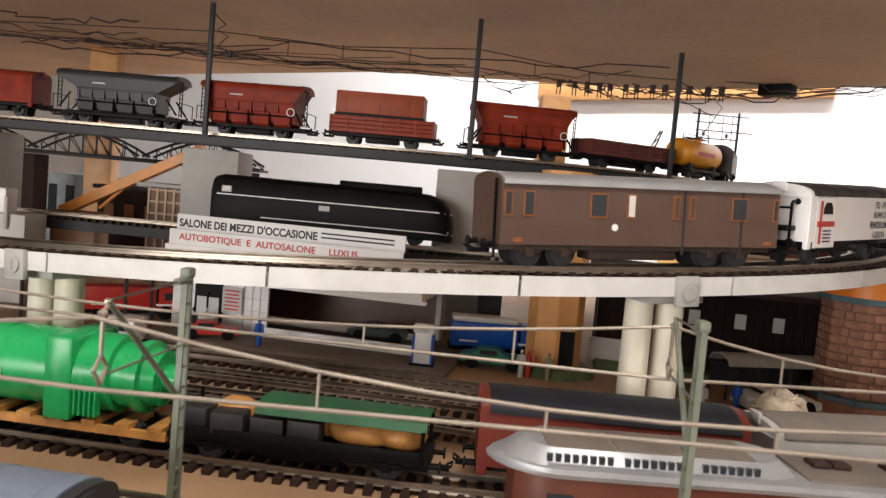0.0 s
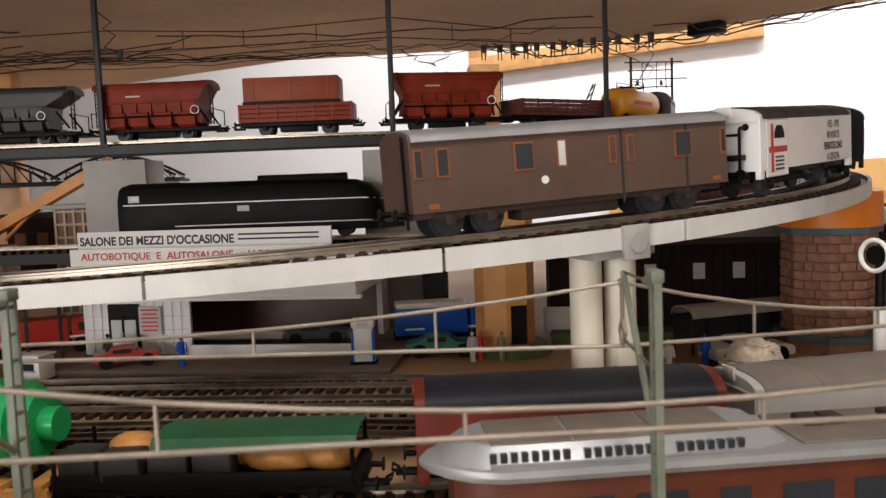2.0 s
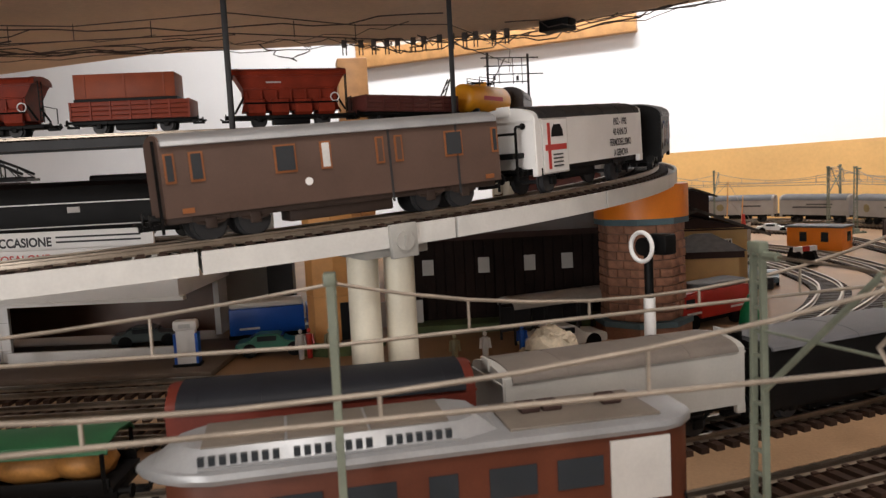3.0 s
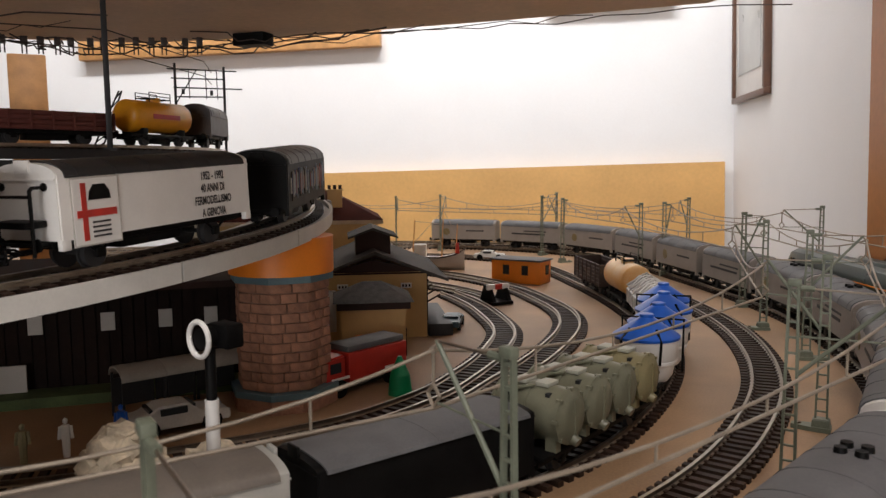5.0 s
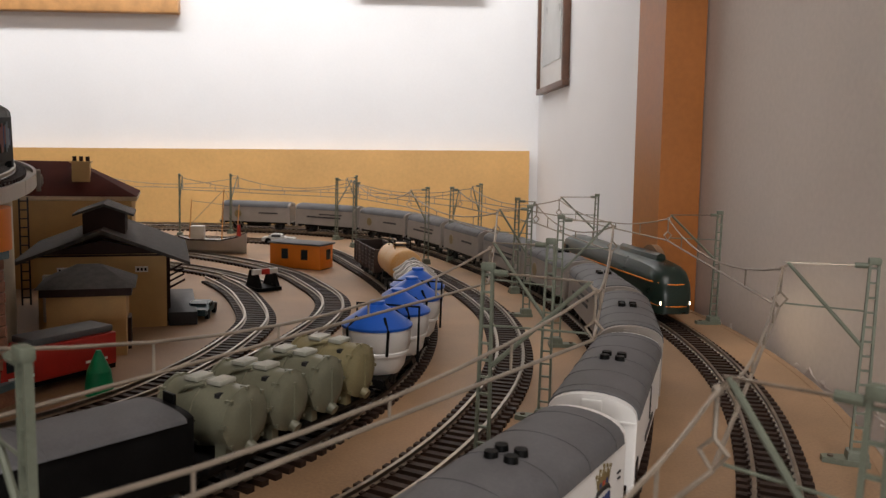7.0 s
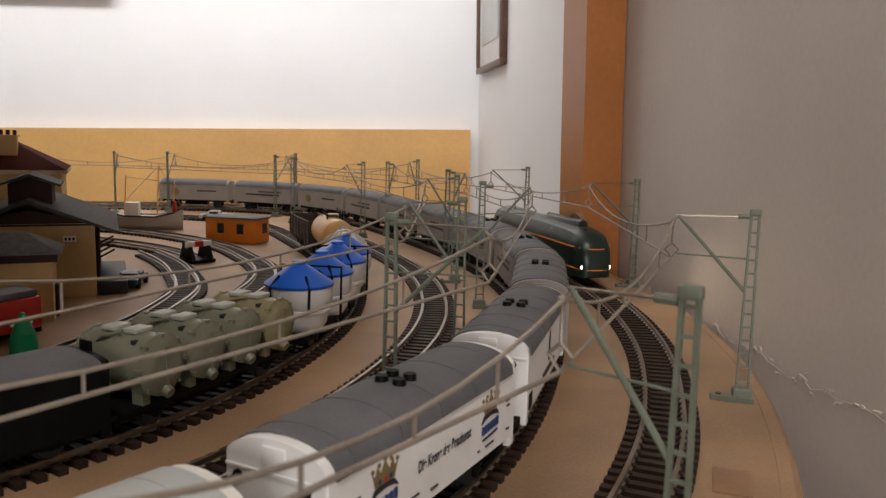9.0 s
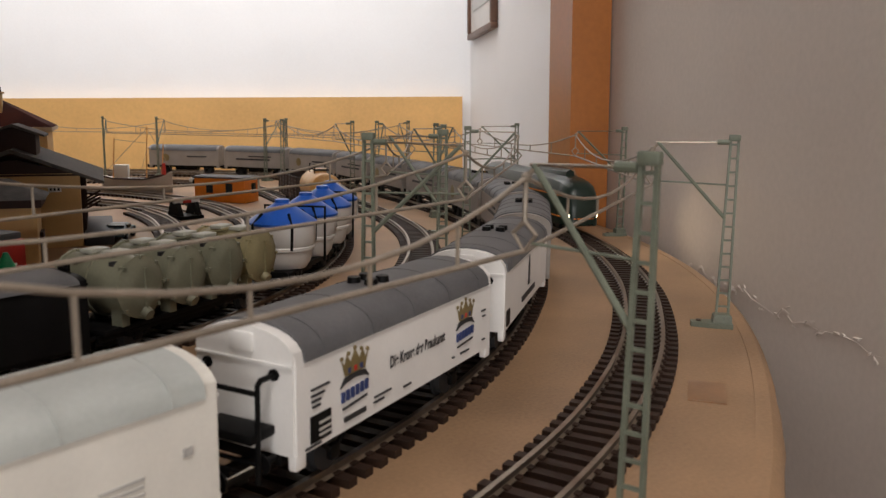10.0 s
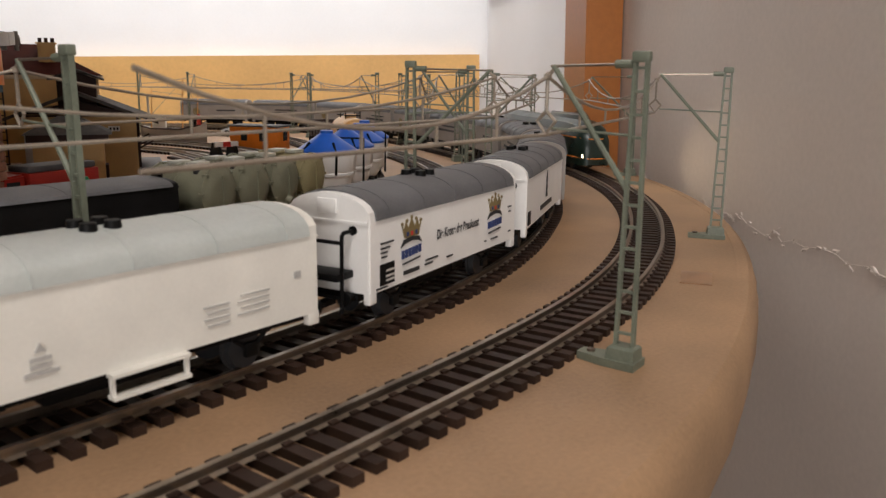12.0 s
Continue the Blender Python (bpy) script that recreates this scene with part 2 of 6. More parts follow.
class Line:
    """A smooth line through points of the plan, measured by its length."""

    def __init__(self, pts, z=0.0, zs=None):
        pts = [Vector((*p, 0.0)) if len(p) == 2 else Vector(p) for p in pts]
        ext = [2 * pts[0] - pts[1]] + pts + [2 * pts[-1] - pts[-2]]
        out = []
        for i in range(1, len(ext) - 2):
            p0, p1, p2, p3 = ext[i - 1:i + 3]
            for k in range(24):
                t = k / 24
                out.append(0.5 * (2 * p1 + (p2 - p0) * t + (2 * p0 - 5 * p1 + 4 * p2 - p3) * t * t + (3 * p1 - p0 - 3 * p2 + p3) * t ** 3))
        out.append(pts[-1])
        self.p, self.s = out, [0.0]
        for a, b in zip(out[:-1], out[1:]):
            self.s.append(self.s[-1] + (b - a).length)
        self.length = self.s[-1]
        for q in self.p:
            q.z += z

    def at(self, s):
        s = min(max(s, 0.0), self.length - 1e-9)
        i = int(np.searchsorted(self.s, s, side="right")) - 1
        k = (s - self.s[i]) / (self.s[i + 1] - self.s[i])
        return self.p[i].lerp(self.p[i + 1], k)

    def way(self, s):
        return (self.at(s + 0.004) - self.at(s - 0.004)).normalized()

    def near(self, x, y):
        return self.s[min(range(len(self.p)), key=lambda i: (self.p[i].x - x) ** 2 + (self.p[i].y - y) ** 2)]

    def stand(self, s, span, lift=0.0):
        """The pose of a vehicle whose axles stand span apart about s."""
        a, b = self.at(s - span / 2), self.at(s + span / 2)
        d = b - a
        return Matrix.Translation((a + b) / 2 + Vector((0, 0, lift))) @ Matrix.Rotation(math.atan2(d.y, d.x), 4, "Z") @ Matrix.Rotation(-math.atan2(d.z, math.hypot(d.x, d.y)), 4, "Y")

    def shifted(self, off):
        """Points of a line at a distance to the left of this one."""
        out = []
        n = max(8, int(self.length / 0.06))
        for i in range(n + 1):
            s = self.length * i / n
            w = self.way(s)
            out.append(self.at(s) + Vector((-w.y, w.x, 0)).normalized() * (off(s) if callable(off) else off))
        return out


def sweep(bm, line, s0, s1, prof, step=0.02):
    """Carries a closed outline (side, up) along a line."""
    n = max(1, int(abs(s1 - s0) / step))
    rings = []
    for i in range(n + 1):
        s = s0 + (s1 - s0) * i / n
        p, w = line.at(s), line.way(s)
        side = Vector((-w.y, w.x, 0)).normalized()
        rings.append([p + side * a + Vector((0, 0, b)) for a, b in prof])
    loft(bm, rings)


SLEEP_ME = None


def lay_track(name, label, line, s0, s1, singles, base=0.0):
    """Rails on sleepers; the sleepers are pieces of their own where singles is true."""
    global SLEEP_ME
    if SLEEP_ME is None:
        bm = bmesh.new()
        box(bm, (0, 0, 0.0012), (0.0036, 0.0295, 0.0024))
        for y in (-0.0083, 0.0083):
            box(bm, (0, y, 0.0027), (0.0026, 0.0045, 0.0006))
        SLEEP_ME = mesh_of("sleeper", bm, SLEEPER)
    t = thing(name, label, "track", group="tracks")
    for side in (-1, 1):
        bm = bmesh.new()
        y = 0.0083 * side
        sweep(bm, line, s0, s1, [(y - 0.0013, base + 0.0024), (y + 0.0013, base + 0.0024), (y + 0.0004, base + 0.0031), (y + 0.0004, base + 0.0043), (y + 0.0008, base + 0.0046),
                                 (y + 0.0008, base + 0.0052), (y - 0.0008, base + 0.0052), (y - 0.0008, base + 0.0046), (y - 0.0004, base + 0.0043), (y - 0.0004, base + 0.0031)], 0.012)
        part("rail", bm, RAIL, t)
    n = int((s1 - s0) / 0.0072)
    rest = bmesh.new()
    for i in range(n):
        s = s0 + (i + 0.5) * 0.0072
        m = line.stand(s, 0.004, base)
        if singles and i < 290:
            ob = new("sleeper", SLEEP_ME)
            ob.parent = t
            ob.matrix_basis = m
        else:
            bmesh.ops.create_cube(rest, size=1.0, matrix=m @ Matrix.Translation((0, 0, 0.0012)) @ Matrix.Diagonal((0.0036, 0.0295, 0.0024, 1)))
    bm = rest
    if len(bm.verts):
        part("sleeper_rest", bm, SLEEPER, t, kind="stuff")
    else:
        bm.free()
    return t


TOP = 0.0052  # rail head over the sleepers' foot

# the masts' line between the second and the third track, from which the others are offset
SPINE = Line([(-0.95, 0.278), (-0.6, 0.253), (-0.35, 0.236), (-0.1, 0.224), (0.05, 0.2265), (0.15, 0.2415), (0.24, 0.266), (0.33, 0.296), (0.40, 0.330), (0.467, 0.378), (0.53, 0.437),
              (0.583, 0.505), (0.627, 0.58), (0.66, 0.66), (0.69, 0.76), (0.715, 0.87), (0.735, 0.98), (0.735, 1.08), (0.705, 1.17), (0.64, 1.25), (0.55, 1.31), (0.42, 1.36), (0.25, 1.39), (0.0, 1.41)])
T1 = Line(SPINE.shifted(lambda s: -0.1015 + 0.0025 * min(1.0, max(0.0, (s - 1.35) / 0.2))))


def ease(s, s0, s1, a, b):
    """Goes from a to b between two lengths along a line."""
    k = min(1.0, max(0.0, (s - s0) / (s1 - s0)))
    return a + (b - a) * k * k * (3 - 2 * k)


T2 = Line(SPINE.shifted(lambda s: ease(s, 1.18, 1.48, -0.0462, -0.0352)))
T3 = Line(SPINE.shifted(0.032))
T4 = Line(SPINE.shifted(lambda s: ease(s, 1.30, 1.60, 0.091, 0.096)))
RIM = Line(SPINE.shifted(lambda s: -ease(s, 1.22, 1.40, 0.163, 0.1525)))
T5 = Line([(-0.9, 0.50), (-0.45, 0.492), (-0.2, 0.488), (0.0, 0.475), (0.13, 0.462), (0.235, 0.475), (0.302, 0.508), (0.346, 0.548), (0.385, 0.594), (0.425, 0.66), (0.445, 0.742), (0.452, 0.80), (0.452, 0.86)])
T6 = Line([(-0.9, 0.43), (-0.3, 0.405), (-0.1, 0.400), (0.05, 0.388), (0.2, 0.41), (0.30, 0.47), (0.36, 0.522), (0.418, 0.577), (0.474, 0.643), (0.509, 0.71), (0.524, 0.785), (0.53, 0.87), (0.512, 0.965),
           (0.47, 1.06), (0.40, 1.15), (0.3, 1.22)])
T8 = Line([(-0.9, 0.462), (-0.45, 0.452), (-0.2, 0.446), (0.0, 0.434), (0.1, 0.427), (0.19, 0.431)])
T7 = Line([(0.478, 0.79), (0.476, 0.84), (0.462, 0.90), (0.43, 0.97), (0.38, 1.04), (0.3, 1.11)])
# the climbing viaduct
VIA = Line([(-0.1 + 0.363 * math.cos(radians(a)), 0.69 + 0.363 * math.sin(radians(a)), 0.0903 + 0.050 * 0.363 * radians(a + 63.8)) for a in range(-150, 61, 10)])
# the upper line
UPP = Line([(-1.1, 0.70), (-0.6, 0.702), (-0.4, 0.705), (-0.28, 0.708), (-0.1, 0.705), (0.04, 0.73), (0.13, 0.785), (0.195, 0.865), (0.23, 0.97), (0.235, 1.1), (0.22, 1.25)], z=0.150)

# ---- the room ----
ROOM = Matrix.Rotation(radians(-1.2), 4, Vector((0.55, 0.83, 0))) @ Matrix.Rotation(radians(-28), 4, "Z")


def room_box(name, u0, u1, v0, v1, z0, z1, material, label, category="wall"):
    return solid(name, bx(((u0 + u1) / 2, (v0 + v1) / 2, (z0 + z1) / 2), (u1 - u0, v1 - v0, z1 - z0)), material, label, category, m=ROOM)


room_box("wall_back", -3.0, 0.62, 1.935, 2.05, -0.95, 1.6, WALL, "plain white plastered wall behind the layout")
room_box("wall_side_far", 0.50, 0.62, 0.978, 1.935, -0.95, 1.6, WALL, "white plastered side wall beyond the wooden pilaster")
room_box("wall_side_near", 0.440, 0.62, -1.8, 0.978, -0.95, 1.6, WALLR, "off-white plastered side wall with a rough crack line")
room_box("pilaster", 0.402, 0.4385, 0.876, 0.948, -0.95, 1.6, PILM, "orange-brown varnished wooden pilaster on the side wall", "pilaster")
room_box("wall_rear", -3.0, 0.62, -1.92, -1.8, -0.95, 1.6, ROOMW, "plain unseen wall behind the viewer, darkened to cut bounced light")
room_box("wall_far_left", -3.12, -3.0, -1.92, 2.05, -0.95, 1.6, ROOMW, "plain unseen wall at the room's other end, darkened to cut bounced light")
room_box("ceiling", -3.12, 0.62, -1.92, 2.05, 1.6, 1.7, WALL, "plain white ceiling", "ceiling")
room_box("floor", -3.12, 0.62, -1.92, 2.05, -1.05, -0.95, FLOORM, "brown tiled room floor", "floor")


def plaster_crack():
    bm = bmesh.new()
    rnd = random.Random(4)
    pts, v = [], 0.30
    while v < 0.86:
        pts.append((0.4393, v, -0.012 - 0.03 * (0.86 - v) + rnd.uniform(-0.004, 0.004)))
        v += rnd.uniform(0.006, 0.02)
    for a, b in zip(pts[:-1], pts[1:]):
        r = rnd.uniform(0.0002, 0.0006)
        cyl(bm, a, b, r, r * 0.6, 5)
    for v, _, z in [(b[1], 0, b[2]) for b in pts] * 2:
        q = rnd.uniform(0.0015, 0.005)
        r = bmesh.ops.create_icosphere(bm, subdivisions=1, radius=1.0, matrix=Matrix.Translation((0.4397, v + rnd.uniform(-0.004, 0.004), z + rnd.uniform(-0.003, 0.002))) @ Matrix.Rotation(rnd.uniform(-0.6, 0.6), 4, "X") @ Matrix.Diagonal((0.0009, q, q * rnd.uniform(0.2, 0.5), 1)))
        for vert in r["verts"]:
            vert.co += Vector((0, rnd.uniform(-1, 1) * q * 0.35, rnd.uniform(-1, 1) * q * 0.2))
    return solid("trim", bm, WALLR, "crumbling plaster ridge along a crack in the wall", "crack", m=ROOM)


plaster_crack()
room_box("back_panel", -0.62, 0.478, 1.915, 1.931, -0.1, 0.134, PLY, "yellow-stained plywood panel standing along the back wall", "panel")


def hung_picture(name, label, u0, u1, z0, z1, fw, frame_mat, side=False, at=0.0, depth=0.018):
    """A framed print; along the back wall, or along the side wall when side is true."""
    t = thing(name, label, "picture", ROOM)

    def bar(nm, a0, a1, b0, b1, d0, d1, m):
        c = ((a0 + a1) / 2, at - (d0 + d1) / 2, (b0 + b1) / 2)
        s = (a1 - a0, d1 - d0, b1 - b0)
        if side:
            c, s = (at - (d0 + d1) / 2, (a0 + a1) / 2, (b0 + b1) / 2), (d1 - d0, a1 - a0, b1 - b0)
        part(nm, bx(c, s, bev=0.002), m, t)
    bar("frame_bar", u0, u1, z0, z0 + fw, 0.0, depth, frame_mat)
    bar("frame_bar", u0, u1, z1 - fw, z1, 0.0, depth, frame_mat)
    bar("frame_bar", u0, u0 + fw, z0 + fw, z1 - fw, 0.0, depth, frame_mat)
    bar("frame_bar", u1 - fw, u1, z0 + fw, z1 - fw, 0.0, depth, frame_mat)
    bar("mount", u0 + fw, u1 - fw, z0 + fw, z1 - fw, 0.001, 0.008, WHITE)
    k = 0.028
    bar("print", u0 + fw + k, u1 - fw - k, z0 + fw + 1.5 * k, z1 - fw - k, 0.0085, 0.0095, PAPER)
    return t


hung_picture("wall_picture", "grey print in a narrow dark wooden frame on the side wall", 1.645, 1.895, 0.252, 0.62, 0.012, DWOOD, True, 0.4995, 0.014)
hung_picture("wall_picture", "large picture in a light wooden frame on the white wall", -0.98, -0.262, 0.412, 1.0, 0.045, WOODF, False, 1.9345, 0.025)
hung_picture("wall_picture", "picture in a gilded moulded frame on the white wall", 0.105, 0.375, 0.468, 0.85, 0.03, GOLDF, False, 1.9345, 0.022)


def rounded_panel(v0, v1, h, u, label):
    bm = bmesh.new()
    prof = [(v0, 0.0005), (v1, 0.0005)] + [((v0 + v1) / 2 + (v1 - v0) / 2 * math.cos(radians(a)), h * 0.45 + h * 0.55 * math.sin(radians(a))) for a in range(0, 181, 15)]
    prism(bm, prof, u - 0.006, u)
    return solid("wood_panel", bm, mat("brown_fibreboard", (0.2, 0.105, 0.05), 0.65), label, "panel", "thing", m=ROOM)


rounded_panel(0.842, 0.905, 0.048, 0.4012, "brown round-topped fibreboard piece leaning at the pilaster")


# ---- the upper plate over the layout, with its cables ----
def upper_plate():
    bm = bmesh.new()
    # front edge stretched unseen to y 0.30 to keep the room lamp off the left
    outline = [(-1.5, 0.30), (0.30, 0.30), (0.40, 0.42), (0.60, 0.52), (0.60, 0.64), (0.47, 0.765), (0.30, 0.915), (0.16, 1.0), (-0.2, 1.03), (-0.62, 1.25), (-1.5, 1.7)]
    slab(bm, outline, 0.268, 0.284)
    return solid("upper_plate", bm, PLATE, "beige painted underside of the upper layout level", "board")


upper_plate()


def loose_cable(seed, a, b, sag, r=0.0009):
    rnd = random.Random(seed)
    a, b = Vector(a), Vector(b)
    n = 14
    pts = []
    for i in range(n + 1):
        k = i / n
        p = a.lerp(b, k)
        p += Vector((rnd.uniform(-1, 1) * 0.007, rnd.uniform(-1, 1) * 0.008, -sag * 4 * k * (1 - k) + rnd.uniform(-0.003, 0.003)))
        p.z = min(p.z, 0.2675 - r)
        p.y = min(p.y, 0.99 if p.x < 0.17 else 0.99 - (p.x - 0.17) * 0.8)
        pts.append(p)
    ob = solid("cable", tb(pts, r, 5), DWIRE, "thin dark cable hanging loosely under the upper plate", "cable", "thing", group="cables")
    return ob


CR = random.Random(11)
for i in range(22):
    x = CR.uniform(-0.75, 0.25)
    y = CR.uniform(0.90, 0.985) if i % 4 else CR.uniform(0.74, 0.9)
    loose_cable(i, (x, y, 0.266), (x + CR.uniform(0.15, 0.45), min(0.99, y + CR.uniform(-0.08, 0.1)), 0.266), CR.uniform(0.002, 0.012), CR.uniform(0.0004, 0.0009))
for i in range(8):
    x = CR.uniform(-0.1, 0.2)
    loose_cable(40 + i, (x, 0.96, 0.266), (x + CR.uniform(0.05, 0.16), 0.99 - CR.uniform(0.0, 0.06), 0.266), CR.uniform(0.006, 0.018), 0.0008)


def terminal(x, y):
    t = thing("terminal_clip", "small dark terminal clip screwed under the plate edge", "clip", Matrix.Translation((x, y, 0.268)), "terminal clips")
    part("body", bx((0, 0, -0.004), (0.006, 0.008, 0.008), bev=0.0006), DWIRE, t)
    for k in (-0.002, 0.002):
        part("pin", cy((k, 0, -0.008), (k, 0, -0.017), 0.0008, n=6), DWIRE, t)


for i in range(13):
    terminal(0.035 + 0.015 * i + CR.uniform(-0.003, 0.003), 0.985 - 0.0045 * max(0, i - 4) + CR.uniform(-0.006, 0.004))
relay = thing("relay_box", "black relay box fixed under the plate edge", "relay", Matrix.Translation((0.265, 0.905, 0.268)))
part("housing", bx((0, 0, -0.006), (0.035, 0.02, 0.012), -0.7, 0.001), BLACK, relay)
prop = thing("wooden_post", "light wooden post carrying the upper plate", "post", Matrix.Translation((0.035, 1.14, 0)))
part("post", bx((0, 0, 0.134), (0.04, 0.04, 0.2675), 0.1, 0.002), WOODF, prop)

# ---- the layout's boards ----


def layout_board():
    edge = [(p.x, p.y) for p in Line(RIM.shifted(0.0065)).p[::6] if p.x > -0.9]
    bm = bmesh.new()
    slab(bm, edge + [(-1.6, 1.75), (-1.6, 0.1)], -0.018, 0.0)
    return solid("ground", bm, BOARD, "light brown hardboard top of the model railway", "baseboard")


layout_board()


def board_skirt():
    """The bent-down lip of the board along its outer edge, torn a little at its foot."""
    line = RIM
    rnd = random.Random(21)
    bm = bmesh.new()
    rings, n = [], 150
    for i in range(n + 1):
        s = 0.35 + (line.length * 0.8 - 0.35) * i / n
        p, w = line.at(s), line.way(s)
        out = Vector((w.y, -w.x, 0)).normalized()
        low, bulge = -0.033 + rnd.uniform(-0.002, 0.002), rnd.uniform(0.0, 0.0008)
        rings.append([p + out * a + Vector((0, 0, b)) for a, b in ((-0.009, 0.0003), (-0.004, 0.0001), (-0.0012, -0.0025), (bulge, -0.008), (0.0002 + bulge, -0.022), (-0.001, low), (-0.003, low), (-0.003, -0.019), (-0.009, -0.019))])
    loft(bm, rings)
    return solid("board_edge", bm, BOARD, "bent-down hardboard lip along the board's outer edge", "baseboard")


board_skirt()
lay_track("track", "curved model track with dark brown sleepers beside the wall", T1, 0.55, T1.length, True)
lay_track("track", "curved model track carrying the white refrigerator wagons", T2, 0.5, T2.length, True)
lay_track("track", "curved model track with dark sleepers, partly empty", T3, 0.4, 1.95, True)
lay_track("track", "curved model track carrying the silo and tank wagons", T4, 0.4, T4.length, True)
lay_track("track", "inner curved siding in front of the yellow house", T5, 0.0, T5.length, False)
lay_track("track", "curved model track between the sidings", T6, 0.0, T6.length, False)
lay_track("track", "straight yard track in front of the car shop", T8, 0.0, T8.length, False)
lay_track("track", "short siding ending at a buffer stop", T7, 0.0, T7.length, False)
lay_track("track", "model track climbing on the grey viaduct", VIA, 0.0, VIA.length, True)
lay_track("track", "model track on the upper bridge level", UPP, 0.0, UPP.length, False)

# ---- rolling stock: x along the track, z from the rail head ----


def running_gear(t, length, axles, top=0.0125, colour=BLACK, wheel_r=0.0052):
    """Underframe, wheelsets, buffers and couplings."""
    bm = bmesh.new()
    box(bm, (0, 0, top - 0.0015), (length, 0.022, 0.003), bev=0.0004)
    box(bm, (0, 0, top - 0.005), (length * 0.32, 0.012, 0.005), bev=0.0008)
    part("underframe", bm, colour, t)
    for ax in axles:
        for side in (-1, 1):
            bm = bmesh.new()
            y = 0.0078 * side
            cyl(bm, (ax, y - 0.0012, wheel_r), (ax, y + 0.0012, wheel_r), wheel_r, n=20)
            cyl(bm, (ax, y - 0.0018 * side, wheel_r), (ax, y - 0.001 * side, wheel_r), wheel_r + 0.001, n=20)
            part("wheel", bm, DGREY, t)
            bm = bmesh.new()
            box(bm, (ax, 0.0112 * side, wheel_r + 0.0005), (0.004, 0.0018, 0.004), bev=0.0004)
            box(bm, (ax, 0.0112 * side, top - 0.002), (0.013, 0.0012, 0.0018))
            tube(bm, [(ax - 0.005, 0.0112 * side, top - 0.003), (ax, 0.0112 * side, wheel_r), (ax + 0.005, 0.0112 * side, top - 0.003)], 0.0007, 5)
            part("axle_guard", bm, colour, t)
        part("axle", cy((ax, -0.0075, wheel_r), (ax, 0.0075, wheel_r), 0.001, n=8), DGREY, t)
    for e in (-1, 1):
        for side in (-1, 1):
            bm = bmesh.new()
            cyl(bm, (e * length / 2, 0.0092 * side, top - 0.001), (e * (length / 2 + 0.004), 0.0092 * side, top - 0.001), 0.0011, n=8)
            cyl(bm, (e * (length / 2 + 0.004), 0.0092 * side, top - 0.001), (e * (length / 2 + 0.0047), 0.0092 * side, top - 0.001), 0.0024, n=12)
            part("buffer", bm, BLACK, t)
        bm = bmesh.new()
        box(bm, (e * (length / 2 + 0.003), 0, top - 0.004), (0.009, 0.003, 0.0018))
        tube(bm, [(e * (length / 2 + 0.006), -0.003, top - 0.0035), (e * (length / 2 + 0.0085), -0.003, top - 0.002), (e * (length / 2 + 0.0085), 0.003, top - 0.002), (e * (length / 2 + 0.006), 0.003, top - 0.0035)], 0.0005, 5)
        part("coupling", bm, BLACK, t)


def arch(w, z0, z1, n=12):
    return [(w * math.cos(radians(180 * i / n)), z0 + (z1 - z0) * math.sin(radians(180 * i / n)) ** 0.8) for i in range(n + 1)]


def side_m(x, z, side, w):
    """A pose on the wagon's side: lettering reads along the side, facing out."""
    return Matrix.Translation((x, side * (w + 0.00035), z)) @ Matrix.Rotation(radians(90), 4, "X") if side < 0 else Matrix.Translation((x, side * (w + 0.00035), z)) @ Matrix.Rotation(radians(180), 4, "Z") @ Matrix.Rotation(radians(90), 4, "X")


def print_bar(t, x, z, lx, lz, side, w, material):
    return part("print_bar", bx((x, side * (w + 0.0002), z), (lx, 0.0004, lz)), material, t)


def crown_badge(t, x, z, side, w):
    """A golden crown on a dark band, over a plain word bar and a ribbon."""
    y = side * (w + 0.0003)
    bm = bmesh.new()
    prof = [(x + 1.25 * a, z + 0.78 * b) for a, b in ((-0.0036, 0.0026), (0.0036, 0.0026), (0.0047, 0.0080), (0.0037, 0.0062), (0.0029, 0.0096), (0.0016, 0.0066), (0, 0.0106), (-0.0016, 0.0066), (-0.0029, 0.0096), (-0.0037, 0.0062), (-0.0047, 0.0080))]
    prism_y(bm, prof, y - 0.0001, y + 0.0001)
    part("crown_print", bm, GOLD, t, "golden crown print")
    for k in range(5):
        px = x + (-0.0058 + 0.0029 * k)
        part("pearl_print", cy((px, y - 0.0002, z + 0.0068 + 0.0017 * (1 - abs(k - 2) / 2)), (px, y + 0.0002, z + 0.0068 + 0.0017 * (1 - abs(k - 2) / 2)), 0.0006, n=8), GOLD, t)
    for k in range(3):
        part("jewel_print", bx((x - 0.0027 + 0.0027 * k, y, z + 0.0032), (0.0012, 0.0005, 0.0014)), RED2 if k == 1 else NAVY, t)
    bm = bmesh.new()
    prism_y(bm, [(x - 0.0066, z - 0.0008), (x - 0.0046, z + 0.0016), (x, z + 0.0021), (x + 0.0046, z + 0.0016), (x + 0.0066, z - 0.0008), (x + 0.0042, z + 0.0002), (x, z + 0.0007), (x - 0.0042, z + 0.0002)], y - 0.0002, y + 0.0002)
    part("ribbon_print", bm, DGREY, t)
    for k in range(6):
        part("word_bar", bx((x - 0.0053 + 0.00212 * k, y, z - 0.0033 + 0.00012 * k), (0.0012, 0.0005, 0.0027)), NAVY, t)
    bm = bmesh.new()
    prism_y(bm, [(x - 0.0054, z - 0.0062), (x + 0.0054, z - 0.0054), (x + 0.0054, z - 0.0059), (x - 0.0054, z - 0.0067)], y - 0.0002, y + 0.0002)
    part("script_print", bm, DGREY, t)


